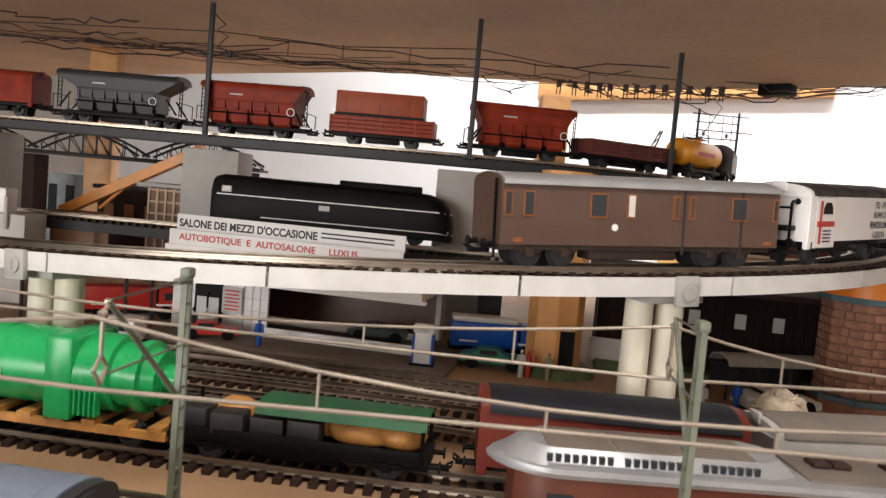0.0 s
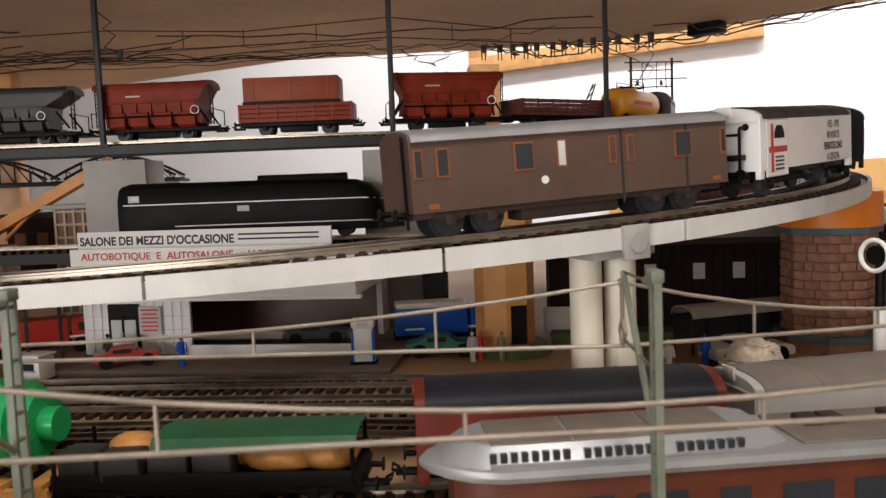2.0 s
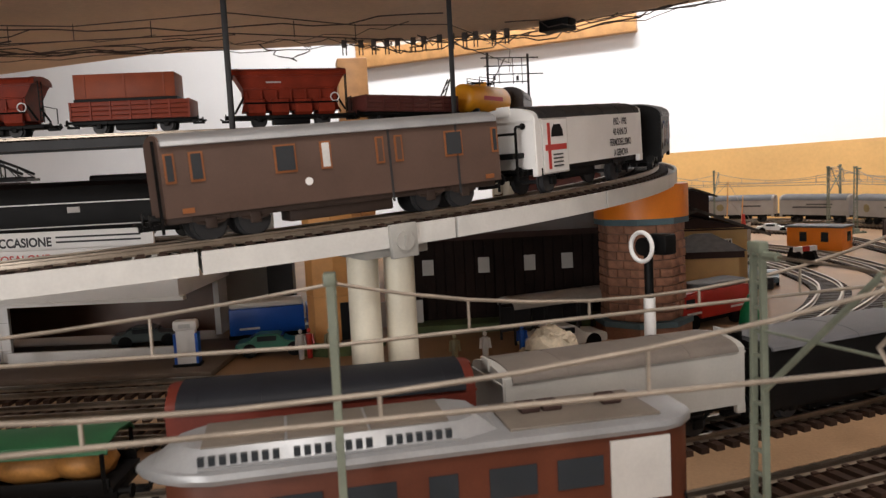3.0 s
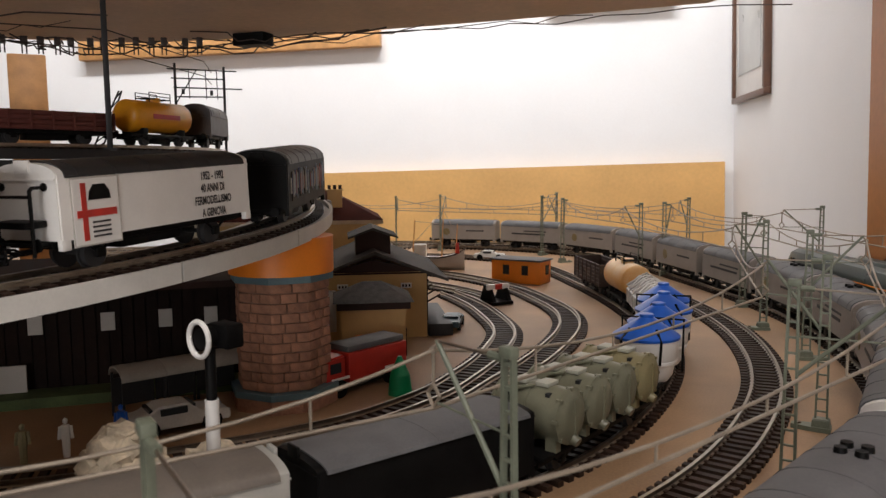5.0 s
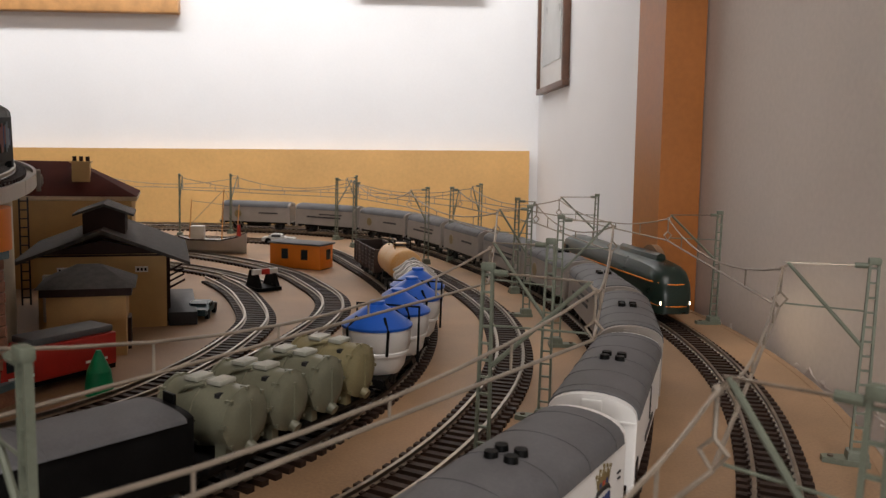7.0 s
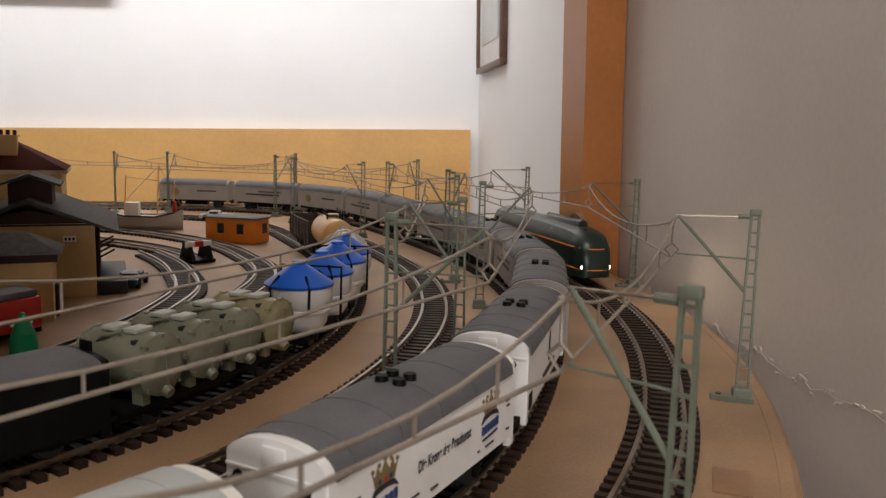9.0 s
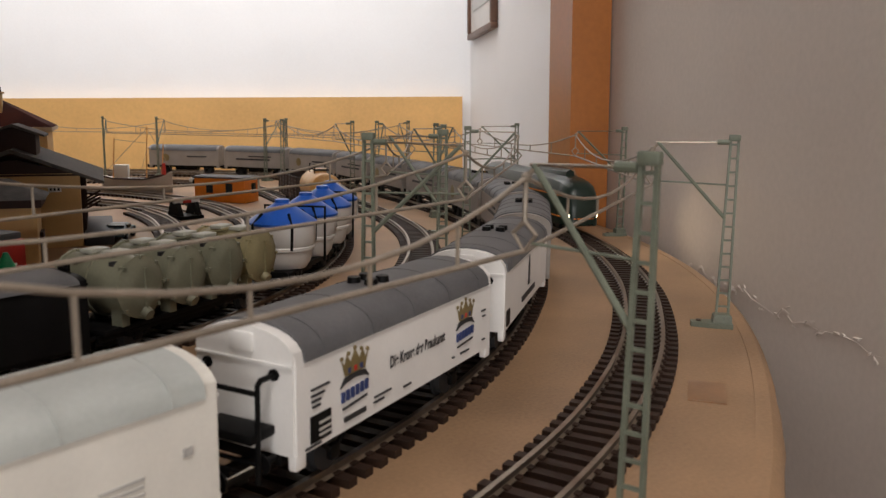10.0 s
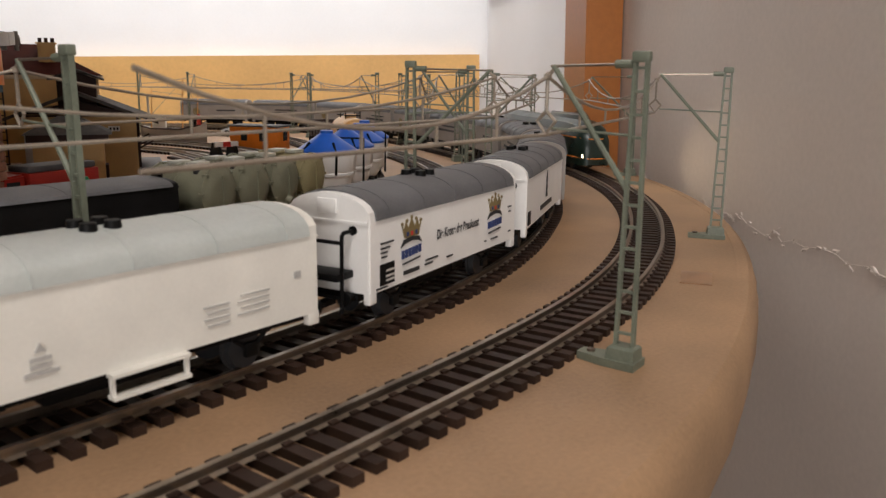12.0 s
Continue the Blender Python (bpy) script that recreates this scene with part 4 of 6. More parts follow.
def hopper_wagon(line, s, lift, length, label, colour, bogie=False, group="upper goods train"):
    """A self-unloading wagon with sloping ends and chutes."""
    t = thing("hopper_wagon", label, "goods wagon", line.stand(s, length * 0.55, lift), group)
    ax = (-length * 0.4, -length * 0.27, length * 0.27, length * 0.4) if bogie else (-length * 0.27, length * 0.27)
    running_gear(t, length, ax, top=0.0095)
    hx = length * 0.47
    w = 0.0155
    bm = bmesh.new()
    q = 0.66 if bogie else 0.83
    half = [(q * 1.04, 0.0125), (q, 0.020), (q * 1.01, 0.0300), (0.94, 0.0385), (0.985, 0.0415)]
    prism_y(bm, [(hx * a, b) for a, b in half] + [(-hx * a, b) for a, b in half[::-1]], -w, w)
    for v in bm.verts:
        v.co.y *= 0.66 if v.co.z < 0.015 else 0.86 if v.co.z < 0.025 else 1.0
    part("hopper", bm, colour, t)
    bm = bmesh.new()
    prism(bm, [(w + 0.0010, 0.0408)] + [((w + 0.0008) * math.cos(radians(a)), 0.0418 + 0.0055 * math.sin(radians(a)) ** 0.8) for a in range(0, 181, 15)] + [(-w - 0.0010, 0.0408)], -hx - 0.0006, hx + 0.0006)
    part("roof", bm, colour, t)
    for k in range(3):
        bm = bmesh.new()
        prism(bm, [((w + 0.0012) * math.cos(radians(a)), 0.0419 + 0.0058 * math.sin(radians(a)) ** 0.8) for a in range(0, 181, 15)], hx * (k - 1) * 0.92 - 0.0006, hx * (k - 1) * 0.92 + 0.0006)
        part("roof_band", bm, colour, t)
    for side in (-1, 1):
        part("waist_rail", bx((0, side * (w + 0.0006), 0.0300), (hx * 2 * q, 0.0016, 0.0014), bev=0.0003), colour, t)
        part("eave_rail", bx((0, side * (w + 0.0006), 0.0398), (hx * 1.9, 0.0012, 0.0009)), colour, t)
        for k in range(7):
            x = -hx * q * 0.94 + hx * q * 1.88 * k / 6
            part("rib", bx((x, side * (w - 0.0008), 0.0242), (0.0011, 0.0026, 0.0110)), colour, t)
        for k in range(4):
            x = -hx * q * 0.75 + hx * q * 0.5 * k
            bm = bmesh.new()
            prism(bm, [(side * 0.0100, 0.0235), (side * 0.0152, 0.0215), (side * 0.0166, 0.0110), (side * 0.0130, 0.0090)], x - hx * q * 0.18, x + hx * q * 0.18)
            part("chute", bm, colour, t)
        part("operating_shaft", tb([(-hx * q, side * 0.0168, 0.0185), (hx * q, side * 0.0168, 0.0185)], 0.0007, 5), BLACK, t)
        part("number_bar", bx((-hx * 0.3, side * (w + 0.0003), 0.0350), (0.012, 0.0005, 0.0012)), GREYW, t)
        part("hand_wheel", tb([(hx * (q - 0.05) + 0.0034 * math.cos(radians(a)), side * (w + 0.0010), 0.0225 + 0.0034 * math.sin(radians(a))) for a in range(0, 361, 30)], 0.0005, 5), WHITE, t)
    for e in (-1, 1):
        bm = bmesh.new()
        x = e * (hx + 0.001)
        for y in (-0.011, -0.005):
            tube(bm, [(x, y, 0.011), (x, y, 0.043)], 0.0005, 5)
        for k in range(8):
            tube(bm, [(x, -0.011, 0.013 + 0.0036 * k), (x, -0.005, 0.013 + 0.0036 * k)], 0.0004, 4)
        tube(bm, [(x + e * 0.003, -0.013, 0.011), (x + e * 0.003, -0.013, 0.023), (x + e * 0.003, 0.013, 0.023), (x + e * 0.003, 0.013, 0.011)], 0.0005, 5)
        for y in (-0.0115, 0.0115):
            tube(bm, [(e * hx * 0.80, y, 0.026), (e * hx * 0.98, y, 0.0125)], 0.0009, 5)
        part("end_ladder", bm, BLACK, t)
    return t


SD = T4.near(0.362, 0.41) - 0.015
drum_wagon(SD)
silo_wagon(SD + 0.117)
silo_wagon(SD + 0.203)
ribbed_wagon(SD + 0.300)
tank_wagon(T4, SD + 0.395, TOP, 0.068, "white and yellow tank wagon with a black catwalk", mat("tank_cream_yellow", (0.78, 0.62, 0.36), 0.35, tint=(0.72, 0.30, 0.03), scale=24, var=0.02))
open_wagon(T4, SD + 0.482, TOP, 0.09, 0.022, "dark brown open wagon with slatted sides", mat("dark_brown_wagon", (0.055, 0.03, 0.024), 0.55))
van(T4, T4.near(0.250, 0.362), 0.099, "black boxcar with a flat dark grey roof", BLACK, ROOFG, eave=0.0310, top=0.0345, vents=False, group="goods train", over=0.001, ribs=1, name="boxcar", w=0.016, h0=0.0075)
van(T4, T4.near(0.250, 0.362) - 0.108, 0.100, "grey covered wagon with a shallow brown-grey roof", PIER, mat("brown_grey_roof", (0.165, 0.14, 0.118), 0.6), eave=0.033, top=0.038, vents=False, group="goods train", ribs=2, name="boxcar")
van(T4, T4.near(0.04, 0.312), 0.102, "dull red boxcar with a dark blue roof", mat("dull_red", (0.135, 0.024, 0.014), 0.5, spec=0.2), DBLUE, eave=0.033, top=0.040, vents=False, group="goods train", deco="", ribs=5, name="boxcar")

van(T2, T2.near(-0.175, 0.18), 0.15, "long wagon with a dull blue-grey roof", DGREY, mat("blue_grey_roof", (0.16, 0.2, 0.26), 0.5), eave=0.030, top=0.038, vents=False, group="foreground train", ribs=9, name="boxcar")
tape = thing("tape_patch", "brown adhesive tape patch on the board's edge", "tape", Matrix.Translation((0.478, 0.228, 0)) @ Matrix.Rotation(radians(36), 4, "Z"))
part("strip", bx((0, 0, 0.0003), (0.022, 0.013, 0.0006)), mat("brown_tape", (0.30, 0.165, 0.085), 0.4), tape)

# ---- masts and overhead wires ----
WIREZ, MESSZ = 0.0665, 0.0835


def ladder_mast(x, y, line, height=0.090, arm=True):
    """A lattice mast with a foot plate and an arm over a track."""
    s = line.near(x, y)
    p = line.at(s)
    a = math.atan2(p.y - y, p.x - x)
    reach = min(math.hypot(p.x - x, p.y - y), 0.048)
    t = thing("catenary_mast", "grey-green lattice catenary mast on a foot plate", "catenary mast", Matrix.Translation((x, y, 0)) @ Matrix.Rotation(a, 4, "Z"), "catenary masts")
    bm = bmesh.new()
    loft(bm, [[(-0.0048, -0.0045, z), (0.0055, -0.0042, z), (0.0140, -0.0024, z), (0.0140, 0.0024, z), (0.0055, 0.0042, z), (-0.0048, 0.0045, z)] for z in (0.0, 0.0024)])
    loft(bm, [[(-0.0044 * k, -0.0036 * k, z), (0.0044 * k, -0.0036 * k, z), (0.0044 * k, 0.0036 * k, z), (-0.0044 * k, 0.0036 * k, z)] for k, z in ((1, 0.0022), (0.92, 0.0058), (0.75, 0.0064))])
    part("foot_plate", bm, MASTG, t)
    part("bolt", cy((0.0105, 0, 0.0022), (0.0105, 0, 0.0032), 0.0013, n=8), RAILD, t)
    for e in (-1, 1):
        bm = bmesh.new()
        loft(bm, [[(e * k + dx, dy, z) for dx, dy in ((-0.0005, -0.0009), (0.0005, -0.0009), (0.0005, 0.0009), (-0.0005, 0.0009))] for k, z in ((0.0027, 0.005), (0.0017, height - 0.002))])
        part("upright", bm, MASTG, t)
    n = 13
    for i in range(n):
        z = 0.010 + (height - 0.014) * i / (n - 1)
        w = 0.0027 - 0.0010 * z / height
        part("rung", bx((0, 0, z), (2 * w, 0.0011, 0.0008)), MASTG, t)
    part("cap", bx((0, 0, height - 0.001), (0.0050, 0.0030, 0.0030), bev=0.0005), MASTG, t)
    if arm:
        part("strut", cy((0.002, 0, 0.052), (reach - 0.002, 0, MESSZ + 0.003), 0.0009, 0.0008, 7), MASTG, t)
        part("tie_rod", cy((0.002, 0, height - 0.003), (reach - 0.001, 0, MESSZ + 0.003), 0.0004, n=6), RAIL, t)
        part("insulator", cy((0.0025, 0, height - 0.003), (0.0075, 0, height - 0.003), 0.0012, n=8), MASTG, t)
        bm = bmesh.new()
        tube(bm, [(reach - 0.003, 0, MESSZ + 0.003), (reach, 0, MESSZ), (reach, 0, WIREZ + 0.007), (reach - 0.003, 0, WIREZ + 0.004), (reach, 0, WIREZ), (reach + 0.003, 0, WIREZ + 0.004), (reach, 0, WIREZ + 0.007)], 0.0006, 6)
        ball(bm, (reach, 0, MESSZ), (0.0014, 0.0014, 0.0014), 1)
        part("wire_clamp", bm, WIRE, t)
        part("steady_arm", cy((0.002, 0, WIREZ + 0.001), (reach - 0.002, 0, WIREZ + 0.002), 0.0004, n=6), MASTG, t)
    return t


def overhead_wire(line, marks, label):
    """Contact wire, sagging messenger and droppers from support to support."""
    pts = [line.at(s) for s in marks]
    t = thing("overhead_wire", label, "overhead wire", group="overhead wires")
    for a, b in zip(pts[:-1], pts[1:]):
        n = 10
        d = b - a
        if d.length > 0.3:
            n = 14
        low = [Vector((*(a + d * i / n).xy, WIREZ)) for i in range(n + 1)]
        high = [Vector((*(a + d * i / n).xy, MESSZ - 0.0125 * 4 * (i / n) * (1 - i / n))) for i in range(n + 1)]
        part("contact_wire", tb([low[0], low[-1]], 0.0006, 6), WIRE, t)
        part("messenger_wire", tb(high, 0.00055, 6), WIRE, t)
        for i in (2, 4, n - 4, n - 2):
            part("dropper", tb([low[i], high[i]], 0.00045, 5), WIRE, t)


OUTER = [(0.3705, 0.172), (0.5625, 0.2805), (0.748, 0.507), (0.832, 0.735), (0.85, 0.98), (0.80, 1.26)]
MID2 = [(-0.42, 0.240), (-0.10, 0.230), (0.157, 0.238), (0.397, 0.329), (0.583, 0.505), (0.685, 0.685), (0.745, 0.89), (0.715, 1.15), (0.60, 1.28), (0.42, 1.36)]
MID3 = [(-0.30, 0.236), (0.049, 0.226), (0.243, 0.266), (0.476, 0.388), (0.628, 0.595), (0.708, 0.885), (0.70, 1.06), (0.52, 1.262)]
for spots, line in ((OUTER, T1), (MID2, T2), (MID3, T3)):
    for x, y in spots:
        ladder_mast(x, y, line)
overhead_wire(T1, [T1.near(0.25, 0.10)] + [T1.near(*p) for p in OUTER], "beige overhead wire over the outer track")
overhead_wire(T2, [T2.near(*p) for p in MID2], "beige overhead wire over the second track")
overhead_wire(T3, [T3.near(*p) for p in MID3], "beige overhead wire over the third track")

# ---- the climbing viaduct ----


def via_s(a):
    return 0.363 * radians(a + 150) * VIA.length / (0.363 * radians(210))


def viaduct():
    t = thing("viaduct", "light grey plastic viaduct deck on ivory columns", "viaduct")
    n = 14
    for i in range(n):
        s0, s1 = VIA.length * i / n + 0.0006, VIA.length * (i + 1) / n - 0.0006
        bm = bmesh.new()
        sweep(bm, VIA, s0, s1, [(-0.0205, -0.0058), (0.0205, -0.0058), (0.0205, 0.0022), (0.0185, 0.0022), (0.0185, -0.0004), (-0.0185, -0.0004), (-0.0185, 0.0022), (-0.0205, 0.0022)], 0.015)
        part("deck_section", bm, DECKW, t)
    for a in (-143, -107.5, -63.8, -5, 35):
        m = VIA.stand(via_s(a), 0.01)
        p = m.translation
        for side in (-1, 1):
            bm = bmesh.new()
            box(bm, (0, side * 0.0215, -0.0035), (0.0115, 0.0025, 0.013), bev=0.0005)
            cyl(bm, (0, side * 0.0226, -0.0035), (0, side * 0.0236, -0.0035), 0.0038, n=16)
            box(bm, (0, side * 0.0239, -0.0035), (0.0011, 0.0006, 0.0045))
            part("joint_bracket", bm, PIER, t, m=m)
        for side in (-1, 1):
            q = m @ Vector((side * 0.0082, 0, -0.0098))
            part("column", cy((q.x, q.y, 0.0), (q.x, q.y, q.z), 0.0066, 0.0063, 24), COLUMN, t)
        part("cross_beam", bx((0, 0, -0.0078), (0.028, 0.03, 0.004), bev=0.0005), PIER, t, m=m)
    return t


viaduct()


def brick_pillar():
    c = Vector((0.230, 0.545, 0))
    t = thing("stone_pillar", "octagonal red sandstone pillar with slate bands and orange cap", "pillar", Matrix.Translation(c) @ Matrix.Diagonal((0.92, 0.92, 1, 1)))

    def ring(r, z, n=8, ph=22.5):
        return [(r * math.cos(radians(ph + 360 * i / n)), r * math.sin(radians(ph + 360 * i / n)), z) for i in range(n)]
    for z0, z1, r, m, nm in ((0.0, 0.008, 0.0335, BRICK, "base_course"), (0.008, 0.0115, 0.0345, BLUEG, "lower_band"), (0.0115, 0.0725, 0.0280, MORTAR, "core"), (0.0725, 0.0765, 0.0325, BLUEG, "upper_band"), (0.0765, 0.097, 0.0325, ORANGE, "cap")):
        bm = bmesh.new()
        k = 32 if nm == "cap" else 8
        loft(bm, [ring(r, z0, k), ring(r, z1, k)])
        part(nm, bm, m, t)
    stones = {}
    rnd = random.Random(3)
    rows = 11
    for face in range(8):
        a = radians(45 * face)
        half = 0.0285 * math.tan(radians(22.5))
        for row in range(rows):
            z = 0.0117 + (row + 0.5) * 0.0608 / rows
            cuts = [-half, -half * rnd.uniform(0.2, 0.5), half * rnd.uniform(0.1, 0.5), half] if row % 2 else [-half, rnd.uniform(-0.3, 0.3) * half, half]
            for y0, y1 in zip(cuts[:-1], cuts[1:]):
                kind = round((y1 - y0) * 1000)
                if kind not in stones:
                    bm = bmesh.new()
                    box(bm, (0, 0, 0), (0.0024, kind * 0.001 - 0.0006, 0.0608 / rows - 0.0006), bev=0.0005)
                    stones[kind] = mesh_of("stone", bm, BRICK)
                ob = new("stone", stones[kind])
                ob.parent = t
                ob.matrix_basis = Matrix.Rotation(a, 4, "Z") @ Matrix.Translation((0.0263 + rnd.uniform(-0.0003, 0.0004), (y0 + y1) / 2, z))
    return t


brick_pillar()


def ochre_column():
    t = thing("round_column", "ochre column with paper joints on a green round foot", "column", Matrix.Translation((0.030, 0.565, 0)))
    part("foot", cy((0, 0, 0), (0, 0, 0.006), 0.031, 0.026, 28), mat("moss_green", (0.09, 0.13, 0.05), 0.8, var=0.2), t)
    for z0, z1 in ((0.006, 0.036), (0.0363, 0.066), (0.0663, 0.1415)):
        part("shaft", cy((0, 0, z0), (0, 0, z1), 0.0195, 0.0193, 8), OCHRE, t)
    part("doorway", bx((0.008, -0.0168, 0.019), (0.010, 0.003, 0.026), 0.0), BLACK, t, "dark doorway")
    part("door_step", bx((0.008, -0.0195, 0.0065), (0.011, 0.004, 0.003)), BROWN, t)


ochre_column()

# ---- the train on the viaduct ----


def baggage_coach():
    L = 0.135
    t = thing("baggage_coach", "brown baggage coach with orange window frames and silver roof", "coach", VIA.stand(via_s(-66.2), 0.09, TOP), "viaduct train")
    running_gear(t, L, (-0.052, -0.036, 0.036, 0.052), top=0.0100, wheel_r=0.0058, colour=mat("brown_gear", (0.05, 0.03, 0.022), 0.6))
    w, h0, ev, top = 0.0158, 0.0095, 0.0338, 0.0388
    bm = bmesh.new()
    prism(bm, [(w, h0), (w, ev)] + arch(w, ev, top - 0.0005)[1:-1] + [(-w, ev), (-w, h0)], -L / 2, L / 2)
    part("body", bm, BROWN, t)
    bm = bmesh.new()
    prism(bm, arch(w + 0.0012, ev, top) + arch(w - 0.0002, ev - 0.0003, top - 0.0007)[::-1], -L / 2 + 0.0008, L / 2 - 0.0008)
    part("roof", bm, SILVER, t, "silver painted roof")
    orf = mat("orange_window_frame", (0.26, 0.085, 0.022), 0.5)
    for side in (-1, 1):
        y = side * (w + 0.0001)
        for x, ww, glass in ((-0.0645, 0.0022, GLASS), (-0.0555, 0.0035, GLASS), (-0.024, 0.0068, GLASS), (-0.0085, 0.0028, CARSILV), (0.0135, 0.002, BROWN), (0.0215, 0.002, BROWN), (0.046, 0.0068, GLASS), (0.0655, 0.0016, GLASS)):
            win = part("window", bx((x, y, 0.0262), (ww + 0.0014, 0.0006, 0.0102)), orf, t)
            part("pane", bx((x, y + side * 0.0003, 0.0263), (ww, 0.0005, 0.0088)), glass, win)
        part("emblem_print", cy((-0.016, side * w, 0.0172), (-0.016, side * (w + 0.0004), 0.0172), 0.0015, n=12), WHITE, t)
        for x in (0.0, 0.03):
            part("sliding_door", bx((x + 0.0175, side * (w + 0.0001), 0.02), (0.0008, 0.0006, 0.028)), DGREY, t)
        for x in (-0.06, 0.062):
            part("instruction_print", bx((x, y, 0.0115), (0.004, 0.0004, 0.0018)), orf, t)
    for e in (-1, 1):
        part("step_ladder", tb([(e * (L / 2 + 0.001), -0.012, 0.004), (e * (L / 2 + 0.001), -0.012, 0.036)], 0.0006, 5), BLACK, t)


baggage_coach()


def anniversary_van():
    t = van(VIA, via_s(-44.8), 0.103, "white van with a red cross poster and dark roof", WHITE, DGREY, eave=0.0340, top=0.0400, vents=False, platform=-1, group="viaduct train", ribs=6, name="boxcar", w=0.0158)
    w = 0.0158
    for side in (-1, 1):
        y = side * (w + 0.0003)
        x0 = -0.036
        part("poster", bx((x0, y, 0.0215), (0.0215, 0.0004, 0.0245)), GREYW, t, "framed poster print")
        part("poster_field", bx((x0, y + side * 0.0002, 0.0215), (0.0203, 0.0004, 0.0233)), WHITE, t)
        part("red_bar", bx((x0 - 0.0055, y + side * 0.0004, 0.0215), (0.0022, 0.0004, 0.0205)), RED2, t)
        part("red_bar", bx((x0, y + side * 0.0005, 0.0208), (0.0175, 0.0004, 0.0026)), RED2, t)
        bm = bmesh.new()
        prism_y(bm, [(x0 - 0.0035, 0.0255), (x0 + 0.0065, 0.0255), (x0 + 0.006, 0.0285), (x0 + 0.004, 0.031), (x0 - 0.001, 0.031), (x0 - 0.003, 0.0285)], y + side * 0.0002, y + side * 0.0006)
        part("engine_print", bm, BLACK, t)
        for j in range(4):
            part("print_bar", bx((x0 + 0.0015, y + side * 0.0005, 0.0175 - 0.0017 * j), (0.008, 0.0004, 0.0007)), DGREY, t)
        for j, words in enumerate(("1952 - 1992", "40 ANNI DI", "FERMODELLISMO", "A GENOVA")):
            write(words, 0.0048, LETTER, t, side_m(0.0265, 0.030 - 0.0052 * j, side, w), 0.62, 0.00012)


anniversary_van()
dark_coach = van(VIA, via_s(-23.5), 0.094, "dark printed coach with a grey roof and picture panels", BLACK, mat("coach_roof_grey", (0.12, 0.12, 0.12), 0.5, var=0.1), eave=0.0315, top=0.0395, vents=False, group="viaduct train", ribs=6, name="coach", h0=0.0085)
PR = random.Random(8)
for side in (-1, 1):
    for k in range(52):
        part("picture_panel", bx((-0.041 + 0.00163 * k, side * 0.0158, PR.uniform(0.0195, 0.0225)), (PR.uniform(0.0007, 0.0015), 0.0004, PR.uniform(0.007, 0.015))), PR.choice((mat("print_grey", (0.28, 0.27, 0.26), 0.5), BLACK, mat("dusky_red", (0.25, 0.07, 0.06), 0.5), NAVY, mat("ash_blue", (0.2, 0.25, 0.32), 0.5))), dark_coach)

# ---- the upper bridge and its train ----


def upper_bridge():
    t = thing("upper_bridge", "dark bridge deck on grey concrete piers", "bridge")
    bm = bmesh.new()
    sweep(bm, UPP, 0.0, UPP.length, [(-0.019, -0.0045), (0.019, -0.0045), (0.019, 0.0), (-0.019, 0.0)], 0.03)
    part("deck", bm, BLACK, t)
    for side in (-1, 1):
        bm = bmesh.new()
        sweep(bm, UPP, 0.0, UPP.length, [(side * 0.0195, -0.006), (side * 0.0205, -0.006), (side * 0.0205, 0.001), (side * 0.0195, 0.001)], 0.03)
        part("girder", bm, DGREY, t)
    for x, y, ln in ((-0.508, 0.705, 0.05), (-0.283, 0.715, 0.055), (-0.053, 0.71, 0.055)):
        part("pier", bx((x, y + 0.005, 0.07), (0.05, ln, 0.1395), 0.1, 0.0008), PIER, t)


upper_bridge()


def upp(x, y):
    return UPP.near(x, y)


hopper_wagon(UPP, upp(-0.37, 0.705), TOP, 0.118, "dark grey bogie hopper wagon with sloping ends", mat("hopper_grey", (0.026, 0.029, 0.031), 0.5), True)
hopper_wagon(UPP, upp(-0.246, 0.708), TOP, 0.100, "oxide red hopper wagon with a rounded swing roof", RED)
hopper_wagon(UPP, upp(-0.008, 0.715), TOP, 0.096, "oxide red hopper wagon with chutes along its side", RED)
van(UPP, upp(-0.49, 0.703), 0.085, "oxide red boxcar with a low roof", RED, RED, eave=0.036, top=0.042, vents=False, group="upper goods train", ribs=2, name="boxcar")


def crate_wagon():
    t = open_wagon(UPP, upp(-0.128, 0.706), TOP, 0.092, 0.0145, "red open wagon stacked with a second wagon body", mat("wagon_red", (0.28, 0.05, 0.025), 0.5, spec=0.2), "upper goods train")
    bm = bmesh.new()
    box(bm, (-0.003, 0, 0.0362), (0.077, 0.029, 0.019), bev=0.0006)
    part("crate", bm, mat("crate_red", (0.30, 0.065, 0.025), 0.5, spec=0.25), t, "smooth red container body")
    for side in (-1, 1):
        for k in (-0.03, 0.0, 0.03):
            part("crate_rib", bx((k - 0.003, side * 0.0147, 0.0362), (0.0012, 0.0006, 0.018)), mat("crate_red", (0.22, 0.055, 0.035), 0.5), t)
    part("pallet", bx((-0.003, 0, 0.0256), (0.079, 0.027, 0.0022)), BLACK, t)


crate_wagon()
open_wagon(UPP, upp(0.088, 0.757), TOP, 0.098, 0.014, "dark red low-sided wagon", mat("low_wagon_red", (0.12, 0.03, 0.024), 0.5), "upper goods train")
tank_wagon(UPP, upp(0.168, 0.826), TOP, 0.078, "yellow tank wagon with red lettering bar and catwalk", YELLOW, r=0.0135, z=0.0245, group="upper goods train", band=LETTERR)
van(UPP, upp(0.217, 0.915), 0.07, "dark brown covered wagon with a barrel roof", mat("wagon_dark_brown", (0.035, 0.02, 0.017), 0.5), mat("wagon_dark_brown", (0.035, 0.02, 0.017), 0.5), eave=0.03, top=0.042, vents=False, group="upper goods train", ribs=3, name="boxcar")


